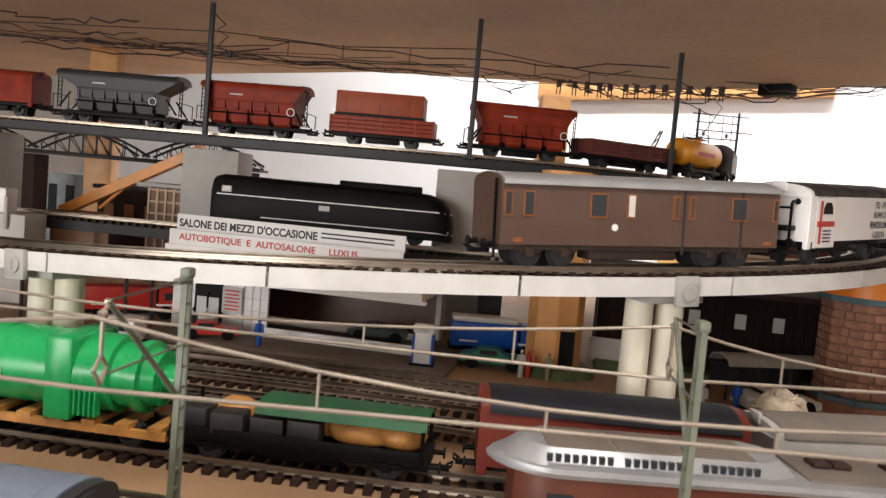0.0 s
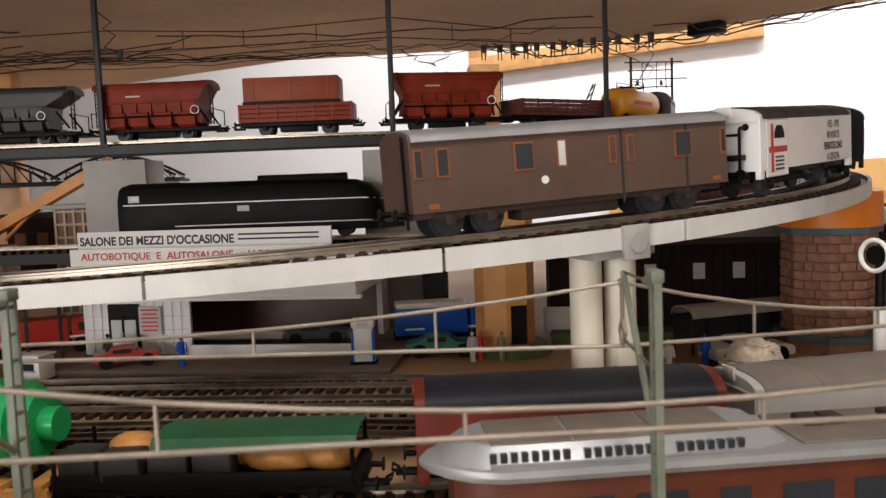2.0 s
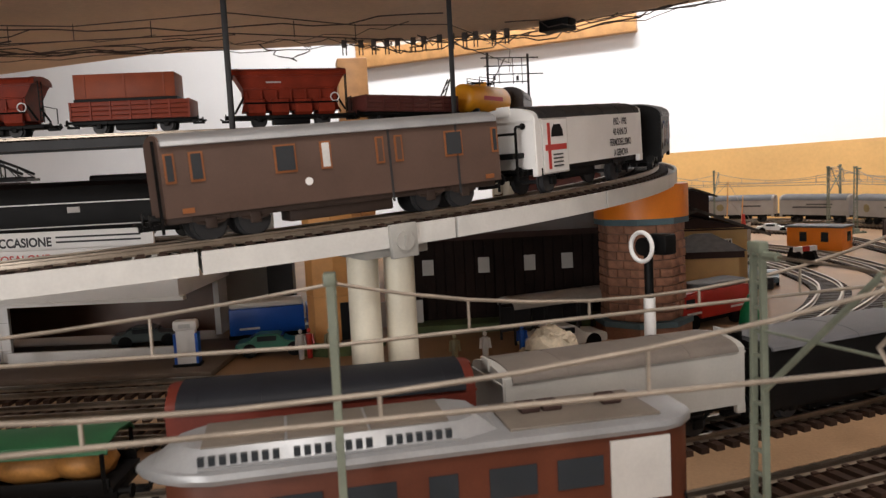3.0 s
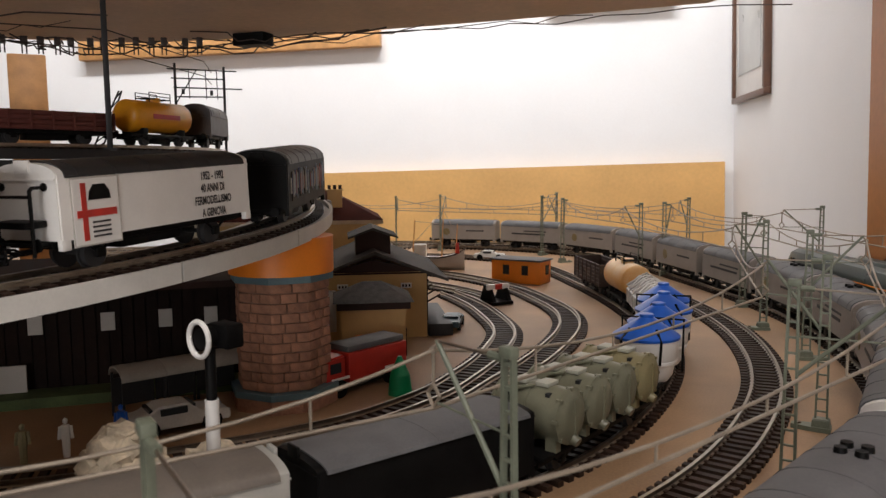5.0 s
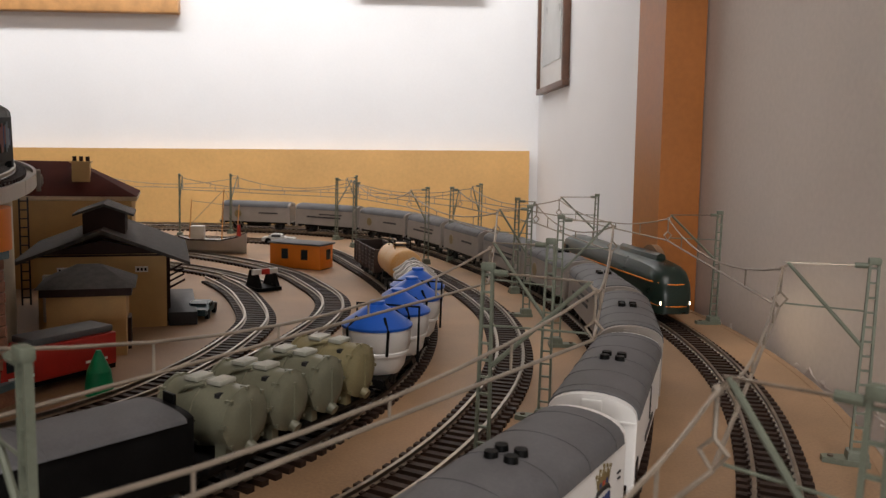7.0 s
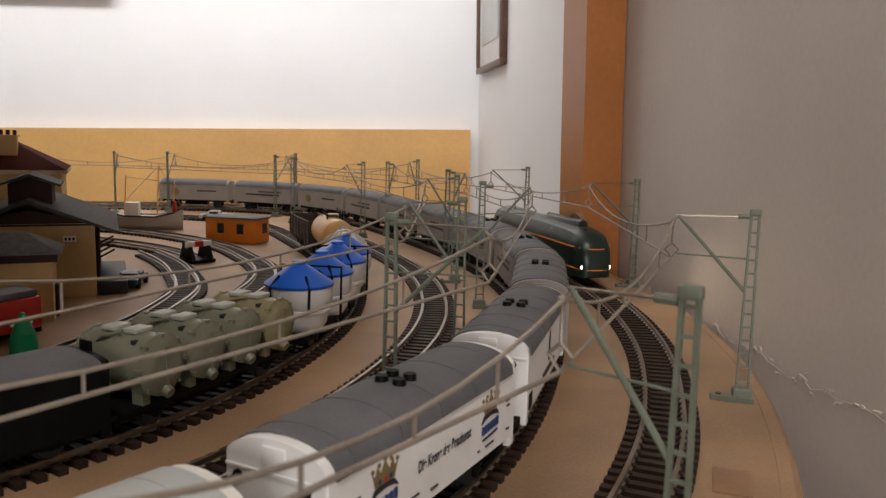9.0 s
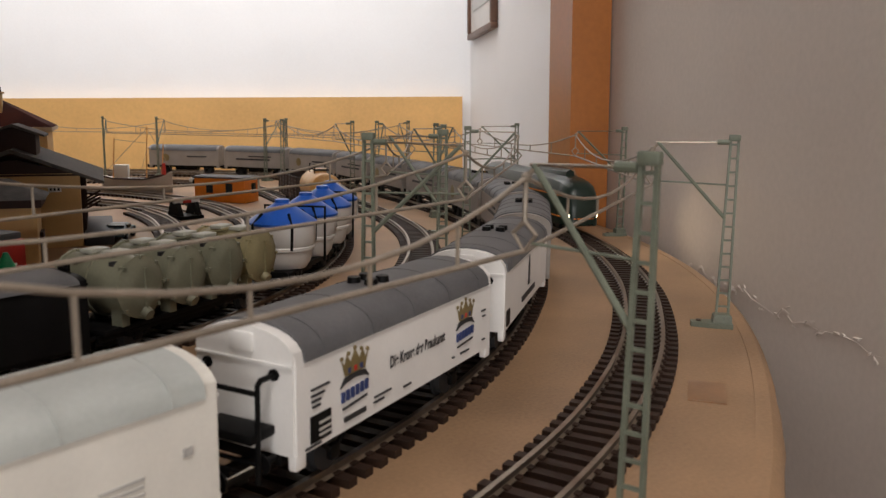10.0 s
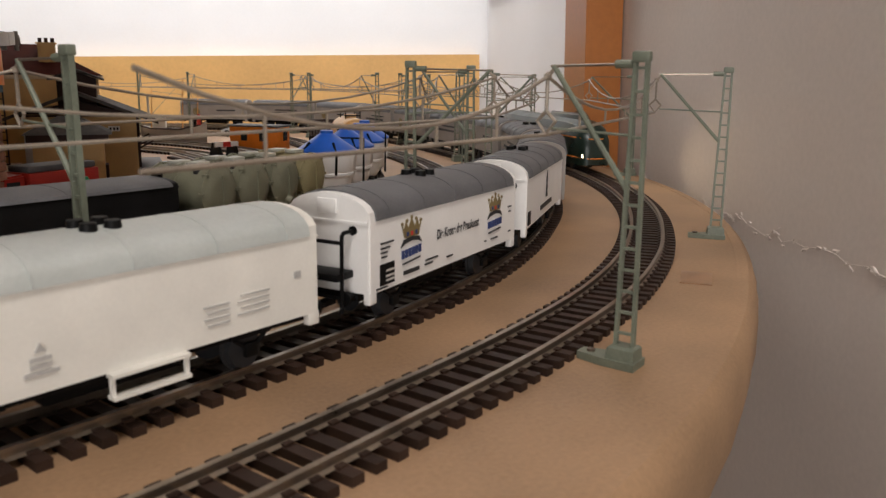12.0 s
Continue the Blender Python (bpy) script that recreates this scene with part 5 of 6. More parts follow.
def pole_mast(x, y, z0, z1, arm=True):
    t = thing("catenary_mast", "slim dark catenary mast on the upper bridge", "catenary mast", Matrix.Translation((x, y, z0)), "upper catenary masts")
    h = z1 - z0
    part("pole", bx((0, 0, h / 2), (0.0042, 0.0042, h), bev=0.0005), DGREY, t)
    part("foot_plate", bx((0, 0.004, 0.0012), (0.01, 0.014, 0.0024)), DGREY, t)
    if arm:
        part("bracket", tb([(0, 0, h - 0.008), (0.008, 0.012, h - 0.016), (0.003, 0.006, h - 0.022), (0.01, 0.014, h - 0.026), (0.002, 0.01, h - 0.036), (0.012, 0.016, h - 0.04)], 0.0007, 5), DGREY, t)
        part("insulator", cy((0.012, 0.016, h - 0.044), (0.012, 0.016, h - 0.038), 0.0022, n=10), DGREY, t)


for x, y in ((-0.285, 0.6875), (-0.049, 0.681), (0.134, 0.764)):
    pole_mast(x, y, 0.150, 0.2675, x < -0.2)


def wire_gantry(x, y, z0, h, a):
    """A slender frame of two poles with rows of thin arms over the upper line."""
    t = thing("catenary_gantry", "slender dark catenary frame with thin cross arms", "catenary mast", Matrix.Translation((x, y, z0)) @ Matrix.Rotation(a, 4, "Z"), "upper catenary masts")
    for px in (-0.026, 0.026):
        part("pole", bx((px, 0, h / 2), (0.0022, 0.0022, h), bev=0.0004), DGREY, t)
    for k, (x0, x1) in enumerate(((-0.034, 0.040), (-0.030, 0.026), (-0.028, 0.046), (-0.026, 0.026))):
        part("cross_arm", tb([(x0, 0, h - 0.006 - 0.009 * k), (x1, 0, h - 0.004 - 0.009 * k)], 0.0007, 5), DGREY, t)
    for px in (-0.012, 0.006, 0.018):
        part("hanger", tb([(px, 0, h - 0.005), (px + 0.001, 0.001, h - 0.034)], 0.0005, 5), DGREY, t)
    for px in (-0.018, 0.012):
        part("insulator", cy((px, 0, h - 0.030), (px, 0, h - 0.025), 0.0016, n=8), DGREY, t)
    part("brace", tb([(-0.026, 0, h - 0.040), (-0.004, 0, h - 0.006)], 0.0006, 5), DGREY, t)


wire_gantry(0.215, 0.94, 0.150, 0.090, 0.35)
upper_wire = thing("overhead_wire", "thin dark overhead wire on the upper level", "overhead wire")
part("contact_wire", tb([(-0.9, 0.70, 0.228), (-0.283, 0.705, 0.228), (-0.05, 0.70, 0.23), (0.135, 0.785, 0.23), (0.22, 0.95, 0.23), (0.235, 1.05, 0.232)], 0.0005, 5), DWIRE, upper_wire)
part("messenger_wire", tb([(-0.9, 0.70, 0.246), (-0.6, 0.70, 0.238), (-0.283, 0.705, 0.246), (-0.17, 0.702, 0.24), (-0.05, 0.70, 0.246), (0.05, 0.74, 0.24), (0.135, 0.785, 0.246), (0.19, 0.86, 0.24), (0.22, 0.95, 0.245), (0.235, 1.05, 0.245)], 0.0005, 5), DWIRE, upper_wire)
for x, y in ((-0.22, 0.703), (-0.17, 0.702), (-0.11, 0.701), (0.0, 0.722), (0.05, 0.745)):
    part("dropper", tb([(x, y, 0.229), (x, y, 0.242)], 0.0004, 4), DWIRE, upper_wire)


def lattice_crane(x, y, z):
    t = thing("lattice_crane", "dark lattice jib of a small crane", "crane", Matrix.Translation((x, y, z)))
    part("base", bx((0, 0, 0.004), (0.03, 0.022, 0.008), bev=0.001), DGREY, t)
    for dx in (-0.004, 0.004):
        part("jib_rail", cy((dx - 0.006, 0, 0.008), (0.016 + dx * 0.3, 0, 0.062), 0.0008, n=5), DGREY, t)
    for k in range(7):
        a, b = k / 7, (k + 1) / 7
        part("lattice_bar", cy((-0.010 + 0.0248 * a, 0, 0.008 + 0.054 * a), (-0.002 + 0.0192 * b, 0, 0.008 + 0.054 * b), 0.0006, n=5), DGREY, t)


lattice_crane(0.125, 0.87, 0.144)
solid("shelf", bx((0.12, 0.92, 0.141), (0.16, 0.16, 0.006)), DGREY, "dark shelf of the upper level behind the bridge", "shelf")

# ---- the middle shelf with the black engine ----
solid("shelf", bx((-0.27, 0.672, 0.064), (0.62, 0.05, 0.008)), DGREY, "dark shelf carrying the middle track", "shelf")
for x in (-0.5, -0.02):
    solid("shelf_support", bx((x, 0.685, 0.03), (0.02, 0.02, 0.0598)), DGREY, "dark block under the middle shelf", "support", "structure")
MIDL = Line([(-0.575, 0.665), (-0.3, 0.665), (-0.1, 0.665), (0.03, 0.665)], z=0.068)
lay_track("track", "straight model track on the middle shelf", MIDL, 0.0, MIDL.length, False)
streamlined_loco(MIDL, MIDL.near(-0.158, 0.665), False, 0.205, "black streamlined locomotive with white stripes", BLACK, WHITE, TOP)

# ---- the filling station and car shop ----


def car_shop():
    m = Matrix.Translation((-0.158, 0.558, 0)) @ Matrix.Rotation(radians(-6), 4, "Z")
    t = thing("car_shop", "white car shop with flat roof, sign boards and open showroom", "shop", m)
    part("yard", bx((0.01, 0.005, 0.002), (0.225, 0.095, 0.004), bev=0.0008), ASPHALT, t)
    part("roof_slab", bx((0.0, 0.035, 0.0525), (0.196, 0.105, 0.017), bev=0.0006), WHITE, t)
    part("fascia_edge", bx((0.0, -0.0165, 0.0438), (0.202, 0.006, 0.0022)), WHITE, t)
    for k in range(2):
        slot = part("vent_slot", bx((0.045 + 0.031 * k, -0.0178, 0.0585), (0.026, 0.001, 0.0036)), DGREY, t)
        for j in range(3):
            part("slat", bx((0.045 + 0.031 * k, -0.0184, 0.0572 + 0.0013 * j), (0.026, 0.0006, 0.0005)), WHITE, slot)
    for k in range(12):
        part("wall_panel", bx((-0.0925 + 0.0063 * k, 0.004, 0.0242), (0.0060, 0.003, 0.0398), bev=0.0003), WHITE, t)
    for z in (0.012, 0.021, 0.030):
        part("panel_joint", bx((-0.058, 0.0023, z), (0.074, 0.0004, 0.0003)), GREYW, t)
    part("rear_wall", bx((0.0, 0.084, 0.0242), (0.19, 0.003, 0.0398)), DWOOD, t)
    part("side_wall", bx((-0.0955, 0.044, 0.0242), (0.003, 0.08, 0.0398)), WHITE, t)
    part("side_post", bx((0.094, 0.075, 0.0242), (0.004, 0.02, 0.0398)), GREYW, t)
    part("low_wall", bx((0.038, 0.0, 0.0075), (0.118, 0.003, 0.007), bev=0.0004), WHITE, t)
    door = part("door", bx((-0.0665, 0.0015, 0.0215), (0.022, 0.0014, 0.034)), BLACK, t)
    part("door_pane", bx((-0.0665, 0.0005, 0.017), (0.0175, 0.001, 0.022)), PAPER, door)
    part("mullion", bx((-0.0665, -0.0003, 0.0185), (0.0012, 0.0012, 0.026)), BLACK, door)
    part("transom", bx((-0.0665, -0.0003, 0.0295), (0.018, 0.0012, 0.0012)), BLACK, door)
    notice = part("notice_board", bx((-0.0475, 0.0006, 0.0275), (0.0155, 0.001, 0.019)), GREYW, t, "grey notice board with red lines")
    for j in range(6):
        part("red_line", bx((-0.0475, -0.0002, 0.0345 - 0.0027 * j), (0.0105 if j % 2 else 0.012, 0.0006, 0.0011)), LETTERR, notice)
    for z, lx, y, rz in ((0.0812, 0.176, 0.0, -0.03), (0.0704, 0.178, -0.008, -0.03)):
        part("sign_board", bx((-0.0080 if z > 0.07 else -0.012, y, z), (lx, 0.002, 0.0118 if z > 0.07 else 0.0112), rz), WHITE, t, "long white lettered sign board")
    ry = Matrix.Rotation(-0.03, 4, "Z") @ Matrix.Rotation(radians(90), 4, "X")
    write("SALONE DEI MEZZI D'OCCASIONE", 0.0078, LETTER, t, Matrix.Translation((-0.0395, -0.0003, 0.0805)) @ ry, 0.90, 0.00026)
    for j in range(2):
        part("small_line", bx((0.045, -0.0029, 0.0833 - 0.0030 * j), (0.054, 0.0006, 0.0011), -0.03), DGREY, t)
    write("AUTOBOTIQUE  E  AUTOSALONE     LUXUS", 0.0066, LETTERR, t, Matrix.Translation((-0.020, -0.0090, 0.0710)) @ ry, 1.06, 0.00012)
    part("sign_foot", bx((-0.01, -0.004, 0.0630), (0.176, 0.012, 0.0046)), WHITE, t)


car_shop()


def fuel_pump(x, y, z=0.004):
    t = thing("fuel_pump", "white and blue fuel pump with dark base", "fuel pump", Matrix.Translation((x, y, z)))
    part("body", bx((0, 0, 0.0115), (0.0115, 0.007, 0.021), bev=0.0008), WHITE, t)
    part("head", bx((0, 0, 0.0245), (0.0145, 0.008, 0.0065), bev=0.0018), WHITE, t)
    for e in (-1, 1):
        part("blue_edge", bx((e * 0.0063, 0, 0.0105), (0.0016, 0.0075, 0.0185)), BLUE, t)
    part("plinth", bx((0, 0, 0.0008), (0.016, 0.01, 0.0016)), BLACK, t)
    part("dial", bx((0, -0.0041, 0.0245), (0.007, 0.0006, 0.0025)), PAPER, t)


fuel_pump(-0.058, 0.5225)


def sales_kiosk(x, y):
    t = thing("kiosk", "small white kiosk with dark hatch beside the yard", "kiosk", Matrix.Translation((x, y, 0)) @ Matrix.Rotation(radians(-12), 4, "Z"))
    part("body", bx((0, 0, 0.0075), (0.021, 0.014, 0.015), bev=0.0012), WHITE, t)
    part("roof", bx((0, 0, 0.0158), (0.023, 0.016, 0.0018), bev=0.0007), WHITE, t)
    part("hatch", bx((0.002, -0.0072, 0.0095), (0.010, 0.0008, 0.0042)), GLASS, t)
    part("counter", bx((0.002, -0.0078, 0.0068), (0.012, 0.0022, 0.0007)), GREYW, t)
    part("plinth", bx((0, 0, 0.0006), (0.022, 0.015, 0.0012)), DGREY, t)


sales_kiosk(-0.262, 0.520)


def model_car(x, y, a, colour, label, L=0.048, z=0.0):
    t = thing("model_car", label, "car", Matrix.Translation((x, y, z)) @ Matrix.Rotation(radians(a), 4, "Z"), "model cars")
    w = L * 0.19
    bm = bmesh.new()
    prof = [(-0.5, 0.09), (0.5, 0.09), (0.5, 0.17), (0.47, 0.2), (0.22, 0.215), (0.08, 0.31), (-0.2, 0.31), (-0.34, 0.22), (-0.49, 0.205)]
    prism_y(bm, [(px * L, pz * L) for px, pz in prof], -w, w)
    for v in bm.verts:
        if v.co.z > 0.25 * L:
            v.co.y *= 0.8
    bmesh.ops.bevel(bm, geom=list(bm.edges), offset=0.0007, segments=2, affect="EDGES")
    body = part("body", bm, colour, t)
    for side in (-1, 1):
        part("side_window", bx((-0.06 * L, side * w * 0.93, 0.258 * L), (0.26 * L, w * 0.16, 0.065 * L)), GLASS, body)
        for px in (-0.3, 0.31):
            part("wheel", cy((px * L, side * (w - 0.0022), 0.1 * L), (px * L, side * (w + 0.0003), 0.1 * L), 0.1 * L, n=16), BLACK, t)
        part("headlight", bx((0.5 * L, side * w * 0.7, 0.165 * L), (0.0008, 0.0022, 0.0014)), SILVER, body)
    part("windscreen", bx((0.145 * L, 0, 0.262 * L), (0.035 * L, w * 1.5, 0.055 * L)), GLASS, body)
    part("rear_window", bx((-0.268 * L, 0, 0.262 * L), (0.035 * L, w * 1.5, 0.05 * L)), GLASS, body)
    return t


model_car(-0.012, 0.556, 0, mat("car_green", (0.01, 0.16, 0.09), 0.3), "dark green open model car beside the pump", 0.046)
model_car(0.168, 0.512, 14, CARSILV, "silver-white model saloon car", 0.052)
model_car(0.397, 0.703, 62, mat("car_teal", (0.02, 0.06, 0.07), 0.3), "dark teal model car with a pale roof rack", 0.040)
model_car(-0.21, 0.536, 20, RED2, "bright red model sports car in front of the shop", 0.04, 0.004)
model_car(-0.1, 0.59, 5, mat("car_dark", (0.03, 0.05, 0.05), 0.3), "dark model car standing in the showroom", 0.045, 0.004)
model_car(0.62, 1.13, -30, CARSILV, "white model car beside the far siding", 0.045)


def lorry(x, y, a, cab, box_m, label, L=0.07, roofm=None):
    t = thing("lorry", label, "lorry", Matrix.Translation((x, y, 0)) @ Matrix.Rotation(radians(a), 4, "Z"))
    part("chassis", bx((0, 0, 0.006), (L, 0.018, 0.003)), BLACK, t)
    bm = bmesh.new()
    prism_y(bm, [(L * 0.26, 0.005), (L * 0.5, 0.005), (L * 0.5, 0.014), (L * 0.47, 0.0245), (L * 0.26, 0.0255)], -0.0105, 0.0105)
    bmesh.ops.bevel(bm, geom=list(bm.edges), offset=0.0012, segments=2, affect="EDGES")
    cb = part("cab", bm, cab, t)
    part("windscreen", bx((L * 0.487, 0, 0.0185), (0.002, 0.018, 0.006)), GLASS, cb)
    part("bumper", bx((L * 0.505, 0, 0.0055), (0.0015, 0.021, 0.0022)), WHITE, cb)
    for side in (-1, 1):
        part("side_window", bx((L * 0.38, side * 0.0104, 0.0185), (L * 0.12, 0.0008, 0.006)), GLASS, cb)
        for px in (-0.3, 0.33):
            part("wheel", cy((px * L, side * 0.0075, 0.0055), (px * L, side * 0.0108, 0.0055), 0.0055, n=18), BLACK, t)
            part("mudguard", bx((px * L, side * 0.0106, 0.0118), (0.0135, 0.0012, 0.0014)), WHITE, t)
        part("headlight", cy((L * 0.499, side * 0.0075, 0.0098), (L * 0.506, side * 0.0075, 0.0098), 0.0016, n=10), SILVER, cb)
    part("load_box", bx((-L * 0.13, 0, 0.0165), (L * 0.72, 0.022, 0.018), bev=0.0008), box_m, t)
    if roofm:
        part("load_roof", bx((-L * 0.13, 0, 0.0275), (L * 0.7, 0.019, 0.004), bev=0.0012), roofm, t)
    return t


lorry(0.276, 0.556, 208, RED2, RED2, "red model fire engine with white mudguards and grey roof", 0.068, ROOFG)
lorry(-0.012, 0.60, 8, BLUE, BLUE, "blue model lorry with a cream roof behind the pump", 0.07, CREAM)
lorry(-0.30, 0.60, 30, RED2, RED2, "bright red model lorry beside the shop", 0.075)


def figure(x, y, colour, label, z=0.0):
    t = solid("figurine", bmesh.new(), colour, label, "figurine", "thing", m=Matrix.Translation((x, y, z)), group="figurines")
    bm = bmesh.new()
    cyl(bm, (0, 0, 0), (0, 0, 0.009), 0.0016, 0.0019, 8)
    cyl(bm, (0, 0, 0.009), (0, 0, 0.0155), 0.0024, 0.0020, 8)
    ball(bm, (0, 0, 0.0175), (0.0014, 0.0014, 0.0017), 1)
    for e in (-1, 1):
        cyl(bm, (e * 0.0024, 0, 0.015), (e * 0.003, -0.001, 0.009), 0.0007, n=5)
    bm.to_mesh(t.data)
    bm.free()


for x, y, col, z in ((0.008, 0.535, GREYW, 0), (0.013, 0.537, RED2, 0), (0.026, 0.533, OLIVEY, 0), (-0.172, 0.528, BLUE, 0.004), (0.118, 0.492, WHITE, 0), (0.142, 0.505, BLUE, 0), (0.10, 0.49, OLIVEY, 0), (-0.226, 0.545, DGREY, 0.004), (-0.218, 0.548, GREYW, 0.004)):
    figure(x, y, col, "tiny plain painted standing figurine", z)

# ---- wagons in the foreground ----


def turbine_wagon():
    s = T4.near(-0.188, 0.305)
    t = thing("turbine_wagon", "low wagon carrying a large bright green turbine casing", "goods wagon", T4.stand(s, 0.06, TOP), "foreground train")
    running_gear(t, 0.11, (-0.036, 0.036), top=0.0085)
    for k in range(8):
        part("cradle_plank", bx((-0.05 + 0.0142 * k, 0, 0.0098), (0.006, 0.03, 0.0022)), WOODL, t)
    part("cradle_beam", bx((0, -0.0135, 0.0075), (0.108, 0.003, 0.003)), WOODL, t)
    n = 24
    bm = bmesh.new()
    loft(bm, [[(x, r * math.cos(2 * math.pi * i / n) * 1.05, 0.0275 + r * math.sin(2 * math.pi * i / n)) for i in range(n)] for x, r in
              ((-0.05, 0.012), (-0.048, 0.0155), (-0.02, 0.016), (0.028, 0.016), (0.0285, 0.0135), (0.036, 0.0135), (0.0365, 0.015), (0.040, 0.015), (0.0405, 0.0125), (0.046, 0.0115), (0.0465, 0.006), (0.052, 0.006))])
    casing = part("casing", bm, GREEN, t)
    part("flange", bx((0.008, 0, 0.027), (0.012, 0.035, 0.034), bev=0.0015), GREEN, casing)
    part("name_plate", bx((-0.025, -0.0172, 0.026), (0.016, 0.001, 0.0045)), CREAM, casing)
    for k in range(9):
        part("cooling_fin", bx((0.016 + 0.0022 * k if k < 5 else -0.044 + 0.0035 * (k - 5), -0.0158, 0.019), (0.0008, 0.004, 0.012)), GREEN, casing)


turbine_wagon()


def tarp_wagon():
    s = T4.near(-0.082, 0.303)
    t = thing("flat_wagon", "black flat wagon with wood load under a green tarp", "goods wagon", T4.stand(s, 0.07, TOP), "foreground train")
    running_gear(t, 0.105, (-0.036, 0.036), top=0.0085)
    part("deck", bx((0, 0, 0.0095), (0.105, 0.028, 0.002), bev=0.0003), BLACK, t)
    rnd = random.Random(2)
    for y in (-0.0138, 0.0138):
        part("side_board", bx((0, y, 0.0118), (0.103, 0.0012, 0.0040), bev=0.0003), BLACK, t)
    for k in range(4):
        part("machine_part", bx((-0.044 + 0.0155 * k, -0.007 + rnd.uniform(-0.002, 0.002), 0.0155), (0.0135, 0.011, rnd.uniform(0.007, 0.010)), rnd.uniform(-0.1, 0.1), 0.0008), mat("sooty_black", (0.022, 0.021, 0.021), 0.5), t)
    for k, (x, q) in enumerate(((-0.030, 0.010), (-0.012, 0.012), (0.006, 0.014), (0.024, 0.015), (0.040, 0.011))):
        bm = bmesh.new()
        ball(bm, (x, 0.003 if k < 3 else -0.002, 0.0165), (q, 0.0095, 0.0070), 2, 0.12, k)
        part("straw_bale", bm, WOODL, t)
    bm = bmesh.new()
    prism(bm, [(-0.0125, 0.0212), (-0.0105, 0.0245), (0, 0.0258), (0.0125, 0.0245), (0.0155, 0.0212), (0.0145, 0.0209), (0.012, 0.0238), (0, 0.025), (-0.010, 0.0238), (-0.0118, 0.0209)], -0.018, 0.051)
    part("tarp", bm, TARP, t)
    for x in (-0.05, 0.05):
        for y in (-0.0142, 0.0142):
            part("stanchion", cy((x, y, 0.009), (x, y, 0.022), 0.0008, n=5), BLACK, t)


tarp_wagon()


def silver_railcar():
    L = 0.150
    s = T3.near(0.075, 0.259)
    t = thing("railcar", "red-brown railcar with silver streamlined roof and skylights", "railcar", T3.stand(s, 0.16, TOP), "foreground train")
    running_gear(t, L * 0.9, (-0.062, -0.046, 0.046, 0.062), top=0.0085)
    w = 0.0158
    rust = mat("railcar_red_brown", (0.105, 0.028, 0.013), 0.4, var=0.12)
    bm = bmesh.new()
    loft(bm, [[(x * L, y * k, z) for y, z in ((-w, 0.007), (-w, 0.0315), (w, 0.0315), (w, 0.007))] for x, k in ((-0.49, 0.55), (-0.46, 0.85), (-0.42, 1), (0.42, 1), (0.46, 0.85), (0.49, 0.55))])
    part("body", bm, rust, t)
    lip = [(-w - 0.0008, 0.0308), (-w - 0.0014, 0.0322), (-w - 0.0008, 0.0337), (-w + 0.0012, 0.0343), (w - 0.0012, 0.0343), (w + 0.0008, 0.0337), (w + 0.0014, 0.0322), (w + 0.0008, 0.0308)]
    bm = bmesh.new()
    loft(bm, [[(x * L, y * k, 0.0322 + (z - 0.0322) * h) for y, z in lip] for x, k, h in ((-0.545, 0.10, 0.3), (-0.528, 0.36, 0.7), (-0.50, 0.62, 0.95), (-0.46, 0.86, 1), (-0.41, 1, 1), (0.42, 1, 1), (0.46, 0.88, 1), (0.495, 0.6, 0.9), (0.505, 0.35, 0.6))])
    part("roof", bm, SILVER, t)
    bm = bmesh.new()
    loft(bm, [[(x0 * L, -0.0146 * k, 0.0340), (x1 * L, -0.0112 * k, 0.0388), (x1 * L, 0.0112 * k, 0.0388), (x0 * L, 0.0146 * k, 0.0340)] for x0, x1, k in ((-0.512, -0.470, 0.45), (-0.475, -0.44, 0.82), (-0.44, -0.415, 1), (0.03, 0.03, 1), (0.11, 0.07, 0.6))])
    clere = part("clerestory", bm, SILVER, t)
    panel = mat("roof_panel_grey", (0.15, 0.125, 0.10), 0.55)
    for side in (-1, 1):
        for k in range(25):
            if k % 9 != 8:
                part("clerestory_window", bx((-0.425 * L + 0.0027 * k, side * 0.01325, 0.0364), (0.0017, 0.0016, 0.0022)), GLASS, clere)
        part("window_sill", bx((-0.20 * L, side * 0.0142, 0.0346), (0.46 * L, 0.0012, 0.0005)), SILVER, clere)
        for k in range(7):
            part("window", bx((-0.40 * L + 0.0195 * k, side * (w + 0.0001), 0.0215), (0.0135 if k % 3 else 0.008, 0.0008, 0.0085)), GLASS, t)
        part("white_panel", bx((0.37 * L, side * (w + 0.0003), 0.0205), (0.018, 0.0008, 0.018)), GREYW, t)
    for k in range(3):
        part("roof_panel", bx((-0.355 * L + 0.0222 * k, 0, 0.0389), (0.0214, 0.0212, 0.0006), bev=0.0002), panel, clere)
    part("rear_roof_panel", bx((0.275 * L, 0, 0.0345), (0.30 * L, 0.025, 0.0012), bev=0.0003), panel, t)
    for x in (0.19, 0.235, 0.36):
        part("roof_hatch", bx((x * L, 0.003, 0.0360), (0.006, 0.008, 0.002), bev=0.0006), DROOF, t)
    return t


silver_railcar()


